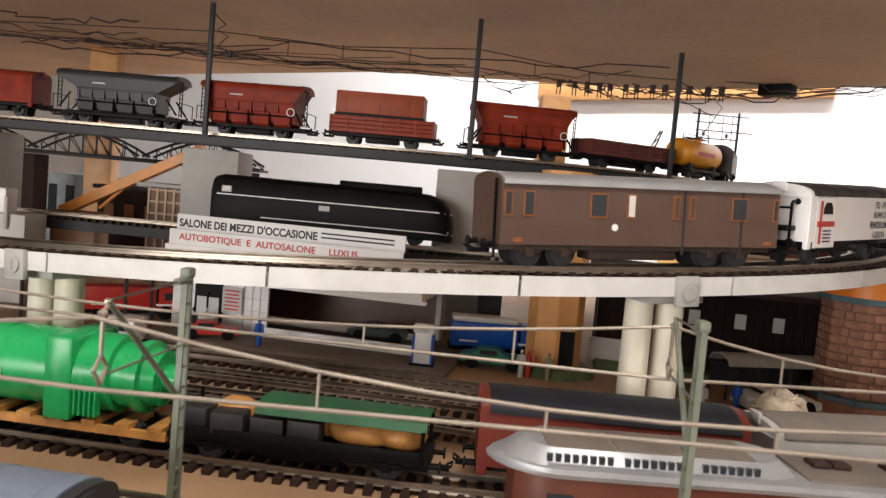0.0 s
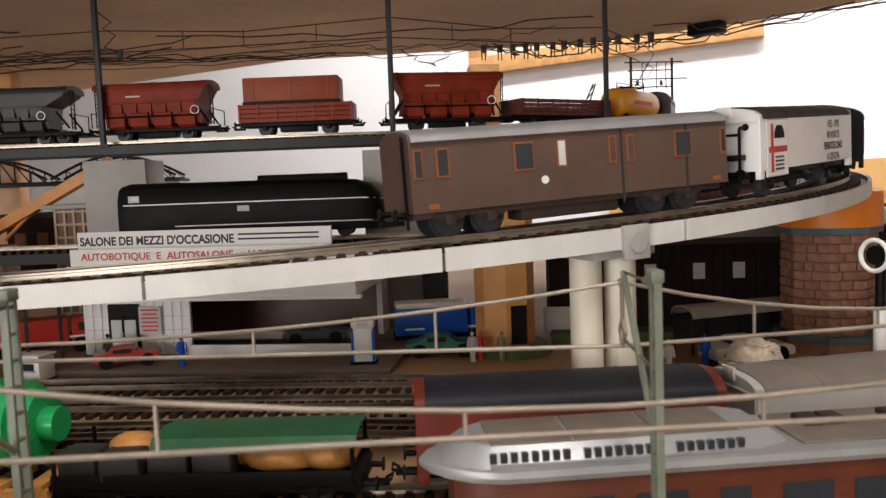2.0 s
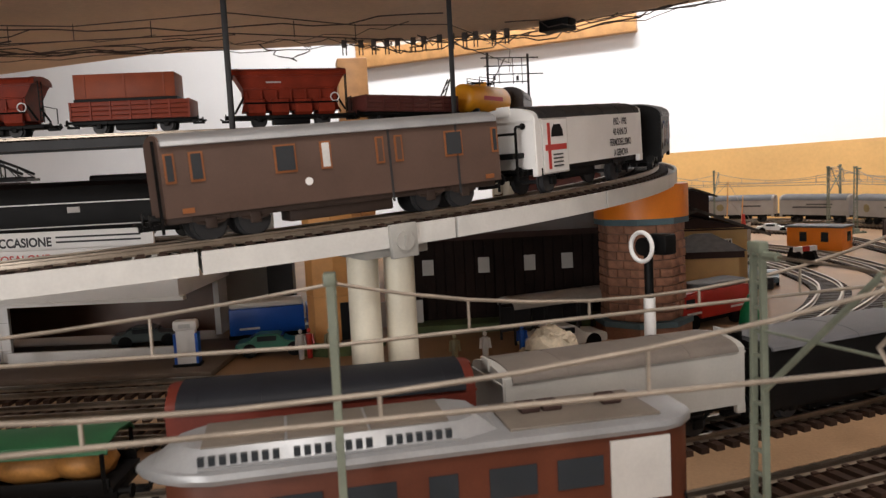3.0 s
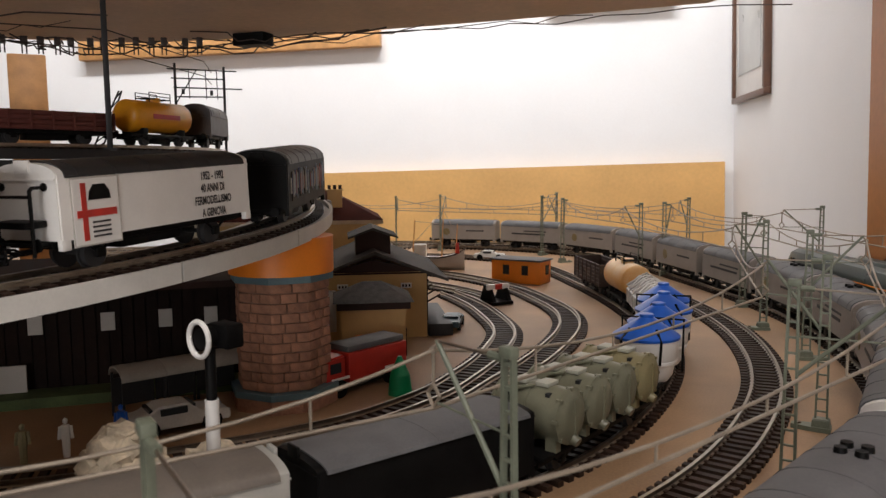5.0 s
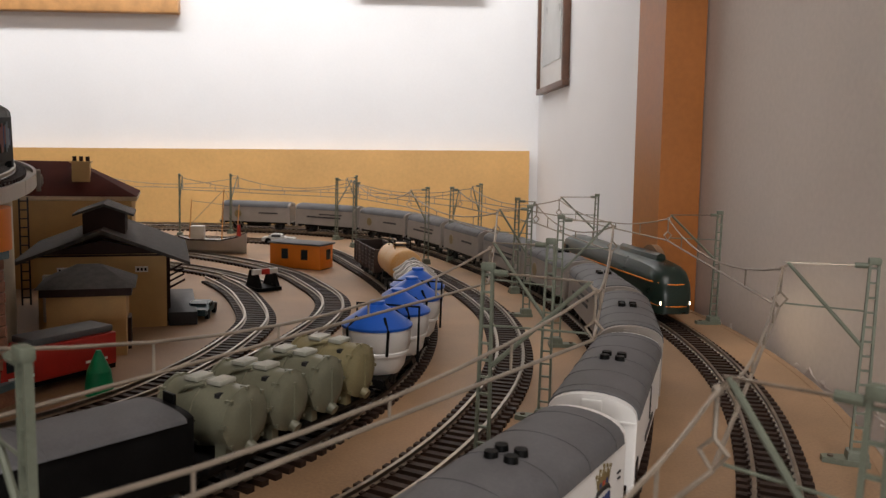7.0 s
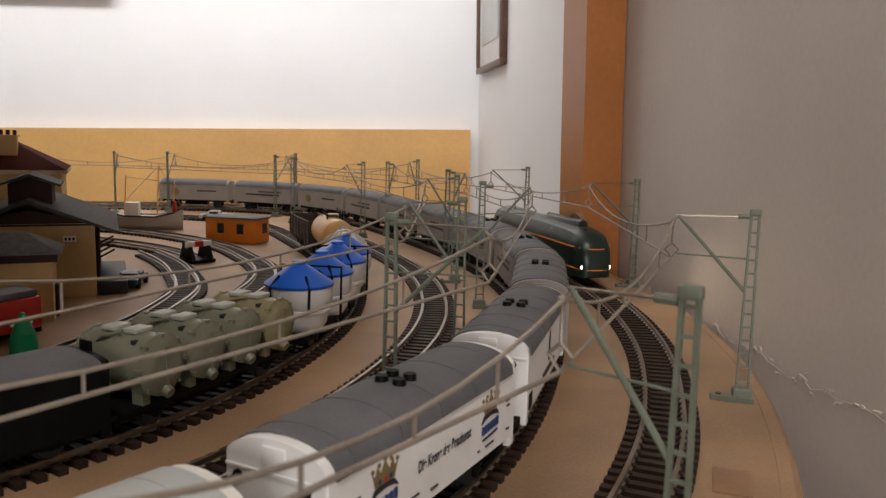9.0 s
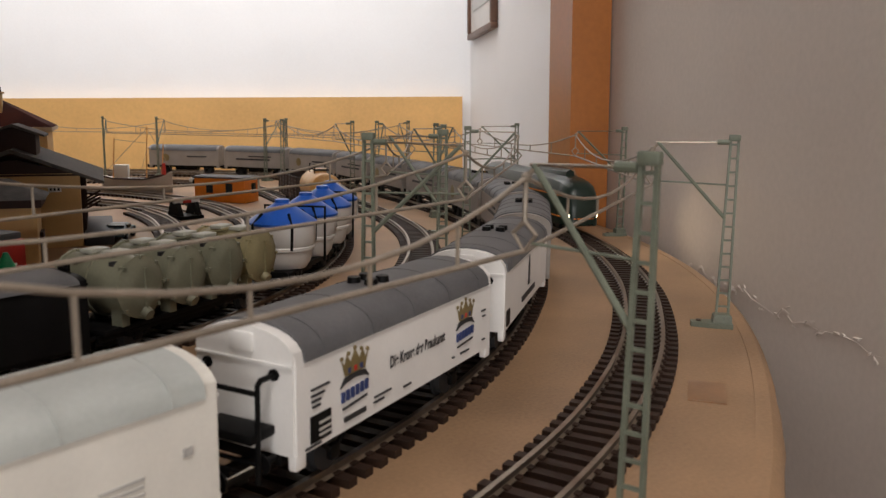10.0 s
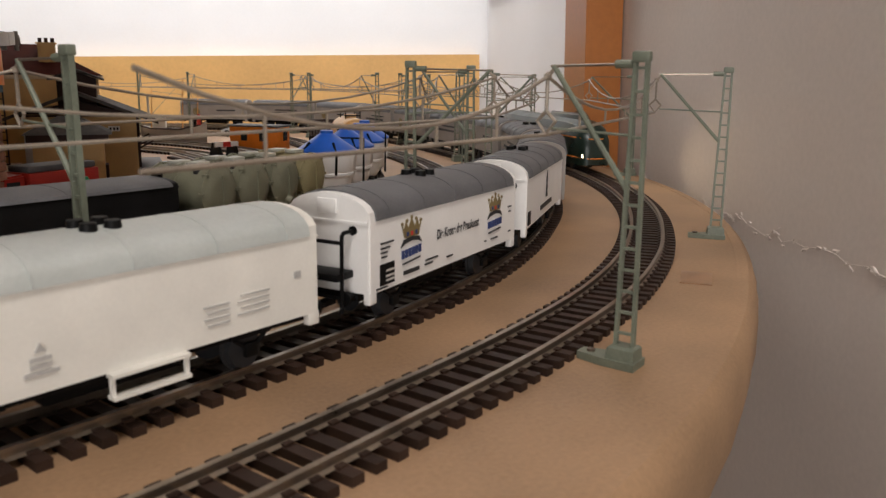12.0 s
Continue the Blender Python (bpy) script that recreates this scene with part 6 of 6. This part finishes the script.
def stone_heap(x, y):
    t = thing("stone_heap", "heap of rough white broken stones beside the track", "stone heap", Matrix.Translation((x, y, 0)))
    rnd = random.Random(9)
    for k in range(58):
        first = k < 42
        a, r = rnd.uniform(0, 6.28), rnd.random() ** 0.6
        px, py = (0.020 * r * math.cos(a) - 0.012, 0.014 * r * math.sin(a)) if first else (0.016 * r * math.cos(a) + 0.024, 0.011 * r * math.sin(a))
        h = (0.025 if first else 0.012) * (1 - r * r)
        q = rnd.uniform(0.005, 0.0085)
        bm = bmesh.new()
        ball(bm, (px, py, max(0.003, h)), (q, q * 0.9, q * 0.8), 2, 0.5, k)
        part("stone", bm, STONE, t)


stone_heap(0.156, 0.434)


def ring_signal(x, y):
    t = thing("ring_signal", "black signal with a white ring on a white post", "signal", Matrix.Translation((x, y, 0)) @ Matrix.Rotation(radians(-58), 4, "Z"))
    part("post", cy((0, 0, 0), (0, 0, 0.052), 0.0026, n=14), WHITE, t)
    part("upper_post", cy((0, 0, 0.052), (0, 0, 0.075), 0.0020, n=12), BLACK, t)
    part("housing", bx((0.003, 0.005, 0.0755), (0.011, 0.008, 0.009), bev=0.001), BLACK, t)
    bm = bmesh.new()
    tube(bm, [(0.0058 * math.cos(radians(a)), -0.0045, 0.075 + 0.0064 * math.sin(radians(a))) for a in range(0, 361, 15)], 0.0010, 8)
    part("ring", bm, WHITE, t, "white ring")
    part("disc", cy((0, -0.004, 0.075), (0, 0.001, 0.075), 0.004, n=16), BLACK, t)


ring_signal(0.178, 0.3815)


# ---- buildings ----
def gable_house():
    m = Matrix.Translation((0.338, 0.745, 0)) @ Matrix.Rotation(radians(-13), 4, "Z")
    t = thing("goods_shed", "yellow goods shed with grey slate roof and ridge dormer", "house", m)
    W, D, E, R = 0.083, 0.12, 0.052, 0.068
    bm = bmesh.new()
    prism_y(bm, [(-W / 2, 0.0), (W / 2, 0.0), (W / 2, E), (0, R - 0.006), (-W / 2, E)], -D / 2, D / 2)
    part("wall", bm, YWALL, t)
    part("gable_boards", bx((0, -D / 2 - 0.0006, E + 0.0), (W + 0.002, 0.0016, 0.0012)), DROOF, t)
    bm = bmesh.new()
    prism_y(bm, [(-W / 2 - 0.001, E + 0.0012), (W / 2 + 0.001, E + 0.0012), (0.0, R - 0.005)], -D / 2 - 0.002, -D / 2 + 0.001)
    part("gable", bm, DROOF, t, "dark brown boarded gable")
    for e in (-1, 1):
        bm = bmesh.new()
        o = W / 2 + 0.016
        zo = E - (R - E) * 0.016 / (W / 2)
        prism_y(bm, [(0, R), (e * o, zo + 0.0), (e * o, zo + 0.0022), (0, R + 0.0028)], -D / 2 - 0.012, D / 2 + 0.012)
        part("roof", bm, SLATE, t)
    bm = bmesh.new()
    prism_y(bm, [(-0.014, R - 0.012), (0.014, R - 0.012), (0.014, R + 0.012), (0, R + 0.017), (-0.014, R + 0.012)], -0.045, -0.004)
    dorm = part("dormer", bm, DROOF, t)
    for e in (-1, 1):
        bm = bmesh.new()
        prism_y(bm, [(0, R + 0.0175), (e * 0.020, R + 0.0105), (e * 0.020, R + 0.0120), (0, R + 0.0195)], -0.051, 0.002)
        part("dormer_roof", bm, SLATE, dorm)
    for x in (-0.025, 0.025):
        v = part("vent_window", bx((x, -D / 2 - 0.0006, 0.042), (0.0085, 0.0012, 0.004)), CREAM, t)
        for k in (-0.0025, 0, 0.0025):
            part("vent_hole", bx((x + k, -D / 2 - 0.0013, 0.042), (0.0014, 0.0006, 0.002)), BLACK, v)
    for y in (-0.042, -0.014, 0.014, 0.042):
        part("wall_post", bx((W / 2 + 0.001, y, E / 2), (0.003, 0.004, E - 0.001)), DROOF, t)
        part("bracket", cy((W / 2, y, 0.024), (W / 2 + 0.013, y, 0.031), 0.0008, n=5), DROOF, t)
    part("ramp", bx((W / 2 + 0.011, -0.01, 0.005), (0.02, 0.1, 0.01), bev=0.001), DGREY, t)
    part("chimney_pipe", bx((-0.034, -D / 2 - 0.006, 0.024), (0.007, 0.006, 0.032), bev=0.0005), GREYW, t)
    # the porch hut
    m = Matrix.Translation((0.307, 0.630, 0)) @ Matrix.Rotation(radians(-13), 4, "Z") @ Matrix.Diagonal((0.82, 0.9, 1, 1))
    t = thing("porch_hut", "small yellow hut with a dark hipped roof", "hut", m)
    part("wall", bx((0, 0, 0.019), (0.054, 0.045, 0.038)), YWALL, t)
    part("eave_board", bx((0, 0, 0.0405), (0.062, 0.053, 0.005)), DROOF, t)
    bm = bmesh.new()
    loft(bm, [[(-0.034, -0.029, 0.043), (0.034, -0.029, 0.043), (0.034, 0.029, 0.043), (-0.034, 0.029, 0.043)], [(-0.008, -0.002, 0.0545), (0.008, -0.002, 0.0545), (0.008, 0.002, 0.0545), (-0.008, 0.002, 0.0545)]])
    part("roof", bm, SLATE, t)
    part("dark_door", bx((0.028, 0.005, 0.010), (0.003, 0.018, 0.02)), DROOF, t)
    part("orange_board", bx((-0.005, -0.0235, 0.0185), (0.022, 0.003, 0.004), 0.1, 0.001), ORANGE, t)


gable_house()


def big_house():
    m = Matrix.Translation((0.296, 0.93, 0)) @ Matrix.Rotation(radians(-13), 4, "Z")
    t = thing("station_house", "ochre station house with dark red hipped roof and chimney", "house", m)
    part("wall", bx((0, 0, 0.04), (0.19, 0.10, 0.08)), YWALL, t)
    part("cornice", bx((0, 0, 0.0805), (0.200, 0.110, 0.004), bev=0.0008), mat("pale_cornice", (0.58, 0.46, 0.30), 0.6), t)
    bm = bmesh.new()
    loft(bm, [[(-0.1, -0.055, 0.0825), (0.1, -0.055, 0.0825), (0.1, 0.055, 0.0825), (-0.1, 0.055, 0.0825)], [(-0.06, -0.010, 0.112), (0.045, -0.010, 0.112), (0.045, 0.010, 0.112), (-0.06, 0.010, 0.112)]])
    part("roof", bm, mat("dark_red_roof", (0.062, 0.015, 0.010), 0.92, var=0.15, spec=0.06), t)
    ch = part("chimney", bx((0.052, -0.03, 0.099), (0.015, 0.013, 0.026), bev=0.0005), YWALL, t)
    part("chimney_cap", bx((0.052, -0.03, 0.1125), (0.018, 0.016, 0.0015)), YWALL, ch)
    for k in (-0.0055, 0, 0.0055):
        part("chimney_pot", cy((0.052 + k, -0.03, 0.113), (0.052 + k, -0.03, 0.1175), 0.0017, n=8), DROOF, ch)
    for k in range(3):
        for z in (0.02, 0.055):
            wn = part("window", bx((-0.075 + 0.03 * k, -0.0505, z), (0.012, 0.0016, 0.02)), CREAM, t)
            part("pane", bx((-0.075 + 0.03 * k, -0.0515, z), (0.009, 0.001, 0.017)), GLASS, wn)
    pole = thing("lattice_pole", "dark lattice pole beside the station house", "pole", Matrix.Translation((0.285, 0.80, 0)))
    for dx in (-0.003, 0.003):
        part("upright", bx((dx, 0, 0.043), (0.0012, 0.002, 0.086)), DGREY, pole)
    for k in range(12):
        part("rung", bx((0, 0, 0.006 + 0.007 * k), (0.006, 0.0012, 0.001)), DGREY, pole)
    solid("ground_prop", bx((0.304, 0.93, -0.0005), (0.02, 0.02, 0.0005)), DGREY, "footing under the station house", "footing")


big_house()


def dark_station():
    m = Matrix.Translation((0.150, 0.628, 0)) @ Matrix.Rotation(radians(-3), 4, "Z")
    t = thing("engine_shed", "long dark brown wooden shed with white notices", "shed", m)
    dk = mat("tarred_boards", (0.02, 0.012, 0.010), 0.8, var=0.2, spec=0.15)
    part("wall", bx((0, 0, 0.034), (0.17, 0.05, 0.068)), dk, t)
    for k in range(24):
        part("board", bx((-0.082 + 0.0071 * k, -0.0256, 0.034), (0.0064, 0.0012, 0.066)), dk, t)
    bm = bmesh.new()
    prism(bm, [(-0.045, 0.064), (0.03, 0.074), (0.03, 0.078), (-0.045, 0.068)], -0.092, 0.092)
    part("roof", bm, DROOF, t)
    for k, x in enumerate((-0.055, -0.015, 0.018, 0.045)):
        part("notice", bx((x, -0.0266, 0.044), (0.008, 0.0008, 0.011)), GREYW, t)
    part("platform", bx((0, -0.038, 0.003), (0.17, 0.022, 0.006)), mat("moss_green", (0.09, 0.13, 0.05), 0.8), t)
    part("fence", bx((-0.075, -0.032, 0.013), (0.03, 0.002, 0.018)), GREYW, t)


dark_station()


def bus_shelter(x, y, a):
    t = thing("bus_shelter", "small shelter with curved transparent roof on posts", "shelter", Matrix.Translation((x, y, 0)) @ Matrix.Rotation(radians(a), 4, "Z"), "shelters")
    bm = bmesh.new()
    top = [(0.012 * math.cos(radians(k)), 0.024 + 0.006 * math.sin(radians(k))) for k in range(0, 181, 20)]
    prism(bm, top + [(p, q - 0.001) for p, q in top[::-1]], -0.012, 0.012)
    part("roof", bm, mat("grey_translucent", (0.32, 0.30, 0.27), 0.3), t)
    for x0 in (-0.011, 0.011):
        for y0 in (-0.010, 0.010):
            part("post", bx((x0, y0, 0.0123), (0.0012, 0.0012, 0.0245)), DGREY, t)
    part("back_panel", bx((0, 0.010, 0.013), (0.022, 0.0008, 0.016)), DGREY, t)


for k in range(3):
    bus_shelter(0.150 + 0.023 * k, 0.545 + 0.008 * k, 18)


def orange_cabin():
    t = thing("site_cabin", "orange site cabin with dark windows and grey roof", "cabin", Matrix.Translation((0.565, 0.915, 0)) @ Matrix.Rotation(radians(-52), 4, "Z"))
    part("wall", bx((0, 0, 0.0135), (0.062, 0.03, 0.026), bev=0.0006), ORANGE, t)
    part("roof", bx((0, 0, 0.0275), (0.066, 0.034, 0.002), bev=0.0005), ROOFG, t)
    part("skid", bx((0, 0, 0.0005), (0.06, 0.02, 0.001)), BLACK, t)
    for x, y, sx, sy in ((-0.012, -0.0151, 0.008, 0.0008), (0.012, -0.0151, 0.008, 0.0008), (0.0311, 0.004, 0.0008, 0.009), (-0.0311, 0.0, 0.0008, 0.009)):
        part("window", bx((x, y, 0.016), (sx, sy, 0.011)), GLASS, t)


orange_cabin()


def buffer_stop():
    p = T7.at(0.004)
    t = thing("buffer_stop", "black buffer stop with a red and white beam", "buffer stop", Matrix.Translation((p.x, p.y, 0.0)) @ Matrix.Rotation(radians(100), 4, "Z"))
    for y in (-0.009, 0.009):
        bm = bmesh.new()
        prism_y(bm, [(-0.012, 0.003), (0.012, 0.003), (0.005, 0.019), (-0.003, 0.019)], y - 0.002, y + 0.002)
        part("frame", bm, BLACK, t)
    for k in range(3):
        part("beam", bx((-0.0035, -0.0085 + 0.0085 * k, 0.0175), (0.003, 0.0085, 0.005)), RED2 if k == 1 else WHITE, t)
    part("foot", bx((0, 0, 0.0022), (0.026, 0.024, 0.003)), BLACK, t)


buffer_stop()


def fishing_boat():
    t = thing("model_boat", "small fishing boat model with masts and rigging", "boat", Matrix.Translation((0.508, 1.062, 0)) @ Matrix.Rotation(radians(-24), 4, "Z"))
    bm = bmesh.new()
    loft(bm, [[(x, -w, 0.017 + rise), (x, -w * 0.75, 0.005), (x, 0, 0.0), (x, w * 0.75, 0.005), (x, w, 0.017 + rise)] for x, w, rise in ((-0.038, 0.006, 0.004), (-0.025, 0.011, 0.001), (0.01, 0.0125, 0), (0.03, 0.008, 0.004), (0.042, 0.0015, 0.009))])
    part("hull", bm, GREYW, t)
    part("gunwale", tb([(-0.038, -0.006, 0.021), (-0.025, -0.011, 0.018), (0.01, -0.0125, 0.0172), (0.03, -0.008, 0.021), (0.042, 0, 0.026), (0.03, 0.008, 0.021), (0.01, 0.0125, 0.0172), (-0.025, 0.011, 0.018)], 0.001, 6), DROOF, t)
    part("wheelhouse", bx((-0.016, 0, 0.026), (0.016, 0.013, 0.016), bev=0.0008), CREAM, t)
    for x, h in ((-0.026, 0.066), (0.012, 0.08), (0.03, 0.06)):
        part("ship_mast", cy((x, 0, 0.015), (x + 0.003, 0, h), 0.0009, 0.0006, 7), OCHRE, t)
    for a, b in (((0.015, 0, 0.078), (0.042, 0, 0.026)), ((0.015, 0, 0.078), (-0.038, 0, 0.021)), ((0.015, 0, 0.06), (-0.023, 0, 0.064)), ((0.015, 0, 0.055), (0.033, 0.006, 0.03)), ((0.015, 0, 0.055), (0.005, -0.011, 0.018))):
        part("rigging", cy(a, b, 0.0003, n=4), WIRE, t)
    part("red_buoy", cy((0.033, -0.004, 0.022), (0.033, -0.004, 0.036), 0.003, 0.002, 10), RED2, t)


fishing_boat()
cone = thing("green_cone", "tall bright green plastic cone tree", "cone", Matrix.Translation((0.2965, 0.532, 0)))
bm = bmesh.new()
cyl(bm, (0, 0, 0.0), (0, 0, 0.012), 0.0075, 0.006, 16)
cyl(bm, (0, 0, 0.012), (0, 0, 0.023), 0.006, 0.0012, 16)
part("body", bm, mat("vivid_green", (0.0, 0.32, 0.12), 0.4), cone)

# ---- the far left ----


def truss_bridge():
    t = thing("truss_bridge", "dark lattice truss bridge behind the upper line", "bridge")
    y, z = 0.95, 0.128
    for yy in (y, y + 0.03):
        for k in range(4):
            x0 = -0.92 + 0.15 * k
            bm = bmesh.new()
            top = [(x0 + 0.145 * i / 8, yy, z + 0.004 + 0.024 * math.sin(math.pi * i / 8)) for i in range(9)]
            tube(bm, top, 0.0016, 6)
            tube(bm, [(x0, yy, z), (x0 + 0.145, yy, z)], 0.0018, 6)
            part("arch_chord", bm, DGREY, t)
            for i in range(1, 8):
                part("hanger", cy(top[i], (top[i][0], yy, z), 0.0008, n=5), DGREY, t)
                part("diagonal", cy(top[i], (x0 + 0.145 * (i + 1) / 8, yy, z), 0.0006, n=5), DGREY, t)
    part("roadway", bx((-0.62, y + 0.015, z - 0.002), (0.6, 0.034, 0.003)), DGREY, t)
    for x in (-0.9, -0.62, -0.34):
        part("pier", bx((x, y + 0.015, z / 2 - 0.002), (0.02, 0.03, z - 0.005)), DROOF, t)


truss_bridge()


def boom_crane():
    t = thing("gantry_crane", "orange-yellow crane with a long sloping boom", "crane", Matrix.Translation((-0.42, 0.80, 0)))
    amber = mat("amber_paint", (0.66, 0.24, 0.02), 0.4)
    m = (Vector((-0.06, 0, 0.066)), Vector((0.09, 0, 0.143)))
    bm = bmesh.new()
    d = (m[1] - m[0]).normalized()
    up = Vector((-d.z, 0, d.x))
    loft(bm, [[p + up * a + Vector((0, b, 0)) for a, b in ((-0.005, -0.006), (0.005, -0.006), (0.005, 0.006), (-0.005, 0.006))] for p in m])
    part("boom", bm, amber, t)
    part("stay", cy((-0.02, 0, 0.072), (0.02, 0, 0.108), 0.0018, n=6), amber, t)
    part("carriage", bx((-0.04, 0, 0.034), (0.05, 0.03, 0.066), bev=0.002), mat("amber_dark", (0.2, 0.09, 0.03), 0.5), t)


boom_crane()


def grid_tower():
    t = thing("timber_tower", "pale timber tower with lattice front and flat roof", "tower", Matrix.Translation((-0.345, 0.765, 0)))
    beige = mat("pale_timber", (0.5, 0.36, 0.24), 0.6, var=0.12)
    part("core", bx((0, 0, 0.05), (0.036, 0.03, 0.10)), mat("dark_timber", (0.2, 0.12, 0.08), 0.7), t)
    for k in range(5):
        part("post", bx((-0.017 + 0.0085 * k, -0.016, 0.05), (0.0022, 0.002, 0.10)), beige, t)
    for k in range(9):
        part("rail", bx((0, -0.0165, 0.006 + 0.0115 * k), (0.036, 0.0016, 0.002)), beige, t)
    part("roof", bx((0, 0, 0.1025), (0.055, 0.045, 0.004), bev=0.001), PIER, t)


grid_tower()
FARB = thing("far_building", "pale grey-blue block building far behind the crane", "building", Matrix.Translation((-0.62, 1.08, 0)))
part("wall", bx((0, 0, 0.05), (0.14, 0.06, 0.10), bev=0.001), mat("grey_blue_wall", (0.34, 0.38, 0.40), 0.6), FARB)
for k in range(5):
    part("window", bx((-0.05 + 0.025 * k, -0.0305, 0.06), (0.012, 0.0014, 0.05)), GLASS, FARB)
FARH = thing("far_building", "dark brown wooden house behind the crane", "building", Matrix.Translation((-0.46, 0.93, 0)))
part("wall", bx((0, 0, 0.045), (0.08, 0.05, 0.09)), DROOF, FARH)
part("roof", bx((0, 0, 0.092), (0.09, 0.06, 0.005), bev=0.001), DGREY, FARH)
for k in range(3):
    part("window", bx((-0.025 + 0.025 * k, -0.0255, 0.065), (0.012, 0.0014, 0.016)), mat("dull_orange", (0.3, 0.12, 0.05), 0.6), FARH)
KIT = thing("white_machine", "white model machine with stacked pipes", "machine", Matrix.Translation((-0.42, 0.62, 0)))
part("block", bx((0, 0, 0.036), (0.05, 0.03, 0.072), bev=0.001), GREYW, KIT)
part("tower", bx((-0.006, 0, 0.082), (0.018, 0.016, 0.02), bev=0.001), WHITE, KIT)
for k in range(3):
    part("pipe", cy((-0.03 + 0.02 * k, -0.017, 0.06), (-0.03 + 0.02 * k, -0.017, 0.086), 0.0018, n=8), GREYW, KIT)
AWN = thing("market_awning", "red awning on dark posts beside the shop", "awning", Matrix.Translation((-0.305, 0.545, 0)))
part("cloth", bx((0, 0, 0.049), (0.085, 0.05, 0.0025), 0.05, 0.0008), RED2, AWN)
for x in (-0.038, 0.038):
    for y in (-0.02, 0.02):
        part("post", cy((x, y, 0), (x, y, 0.048), 0.0012, n=6), DGREY, AWN)
WOODPOST = thing("wooden_post", "pale wooden post in front of the white wall", "post", Matrix.Translation((-0.56, 1.02, 0)))
part("post", bx((0, 0, 0.134), (0.035, 0.035, 0.2675), 0.2, 0.002), WOODF, WOODPOST)
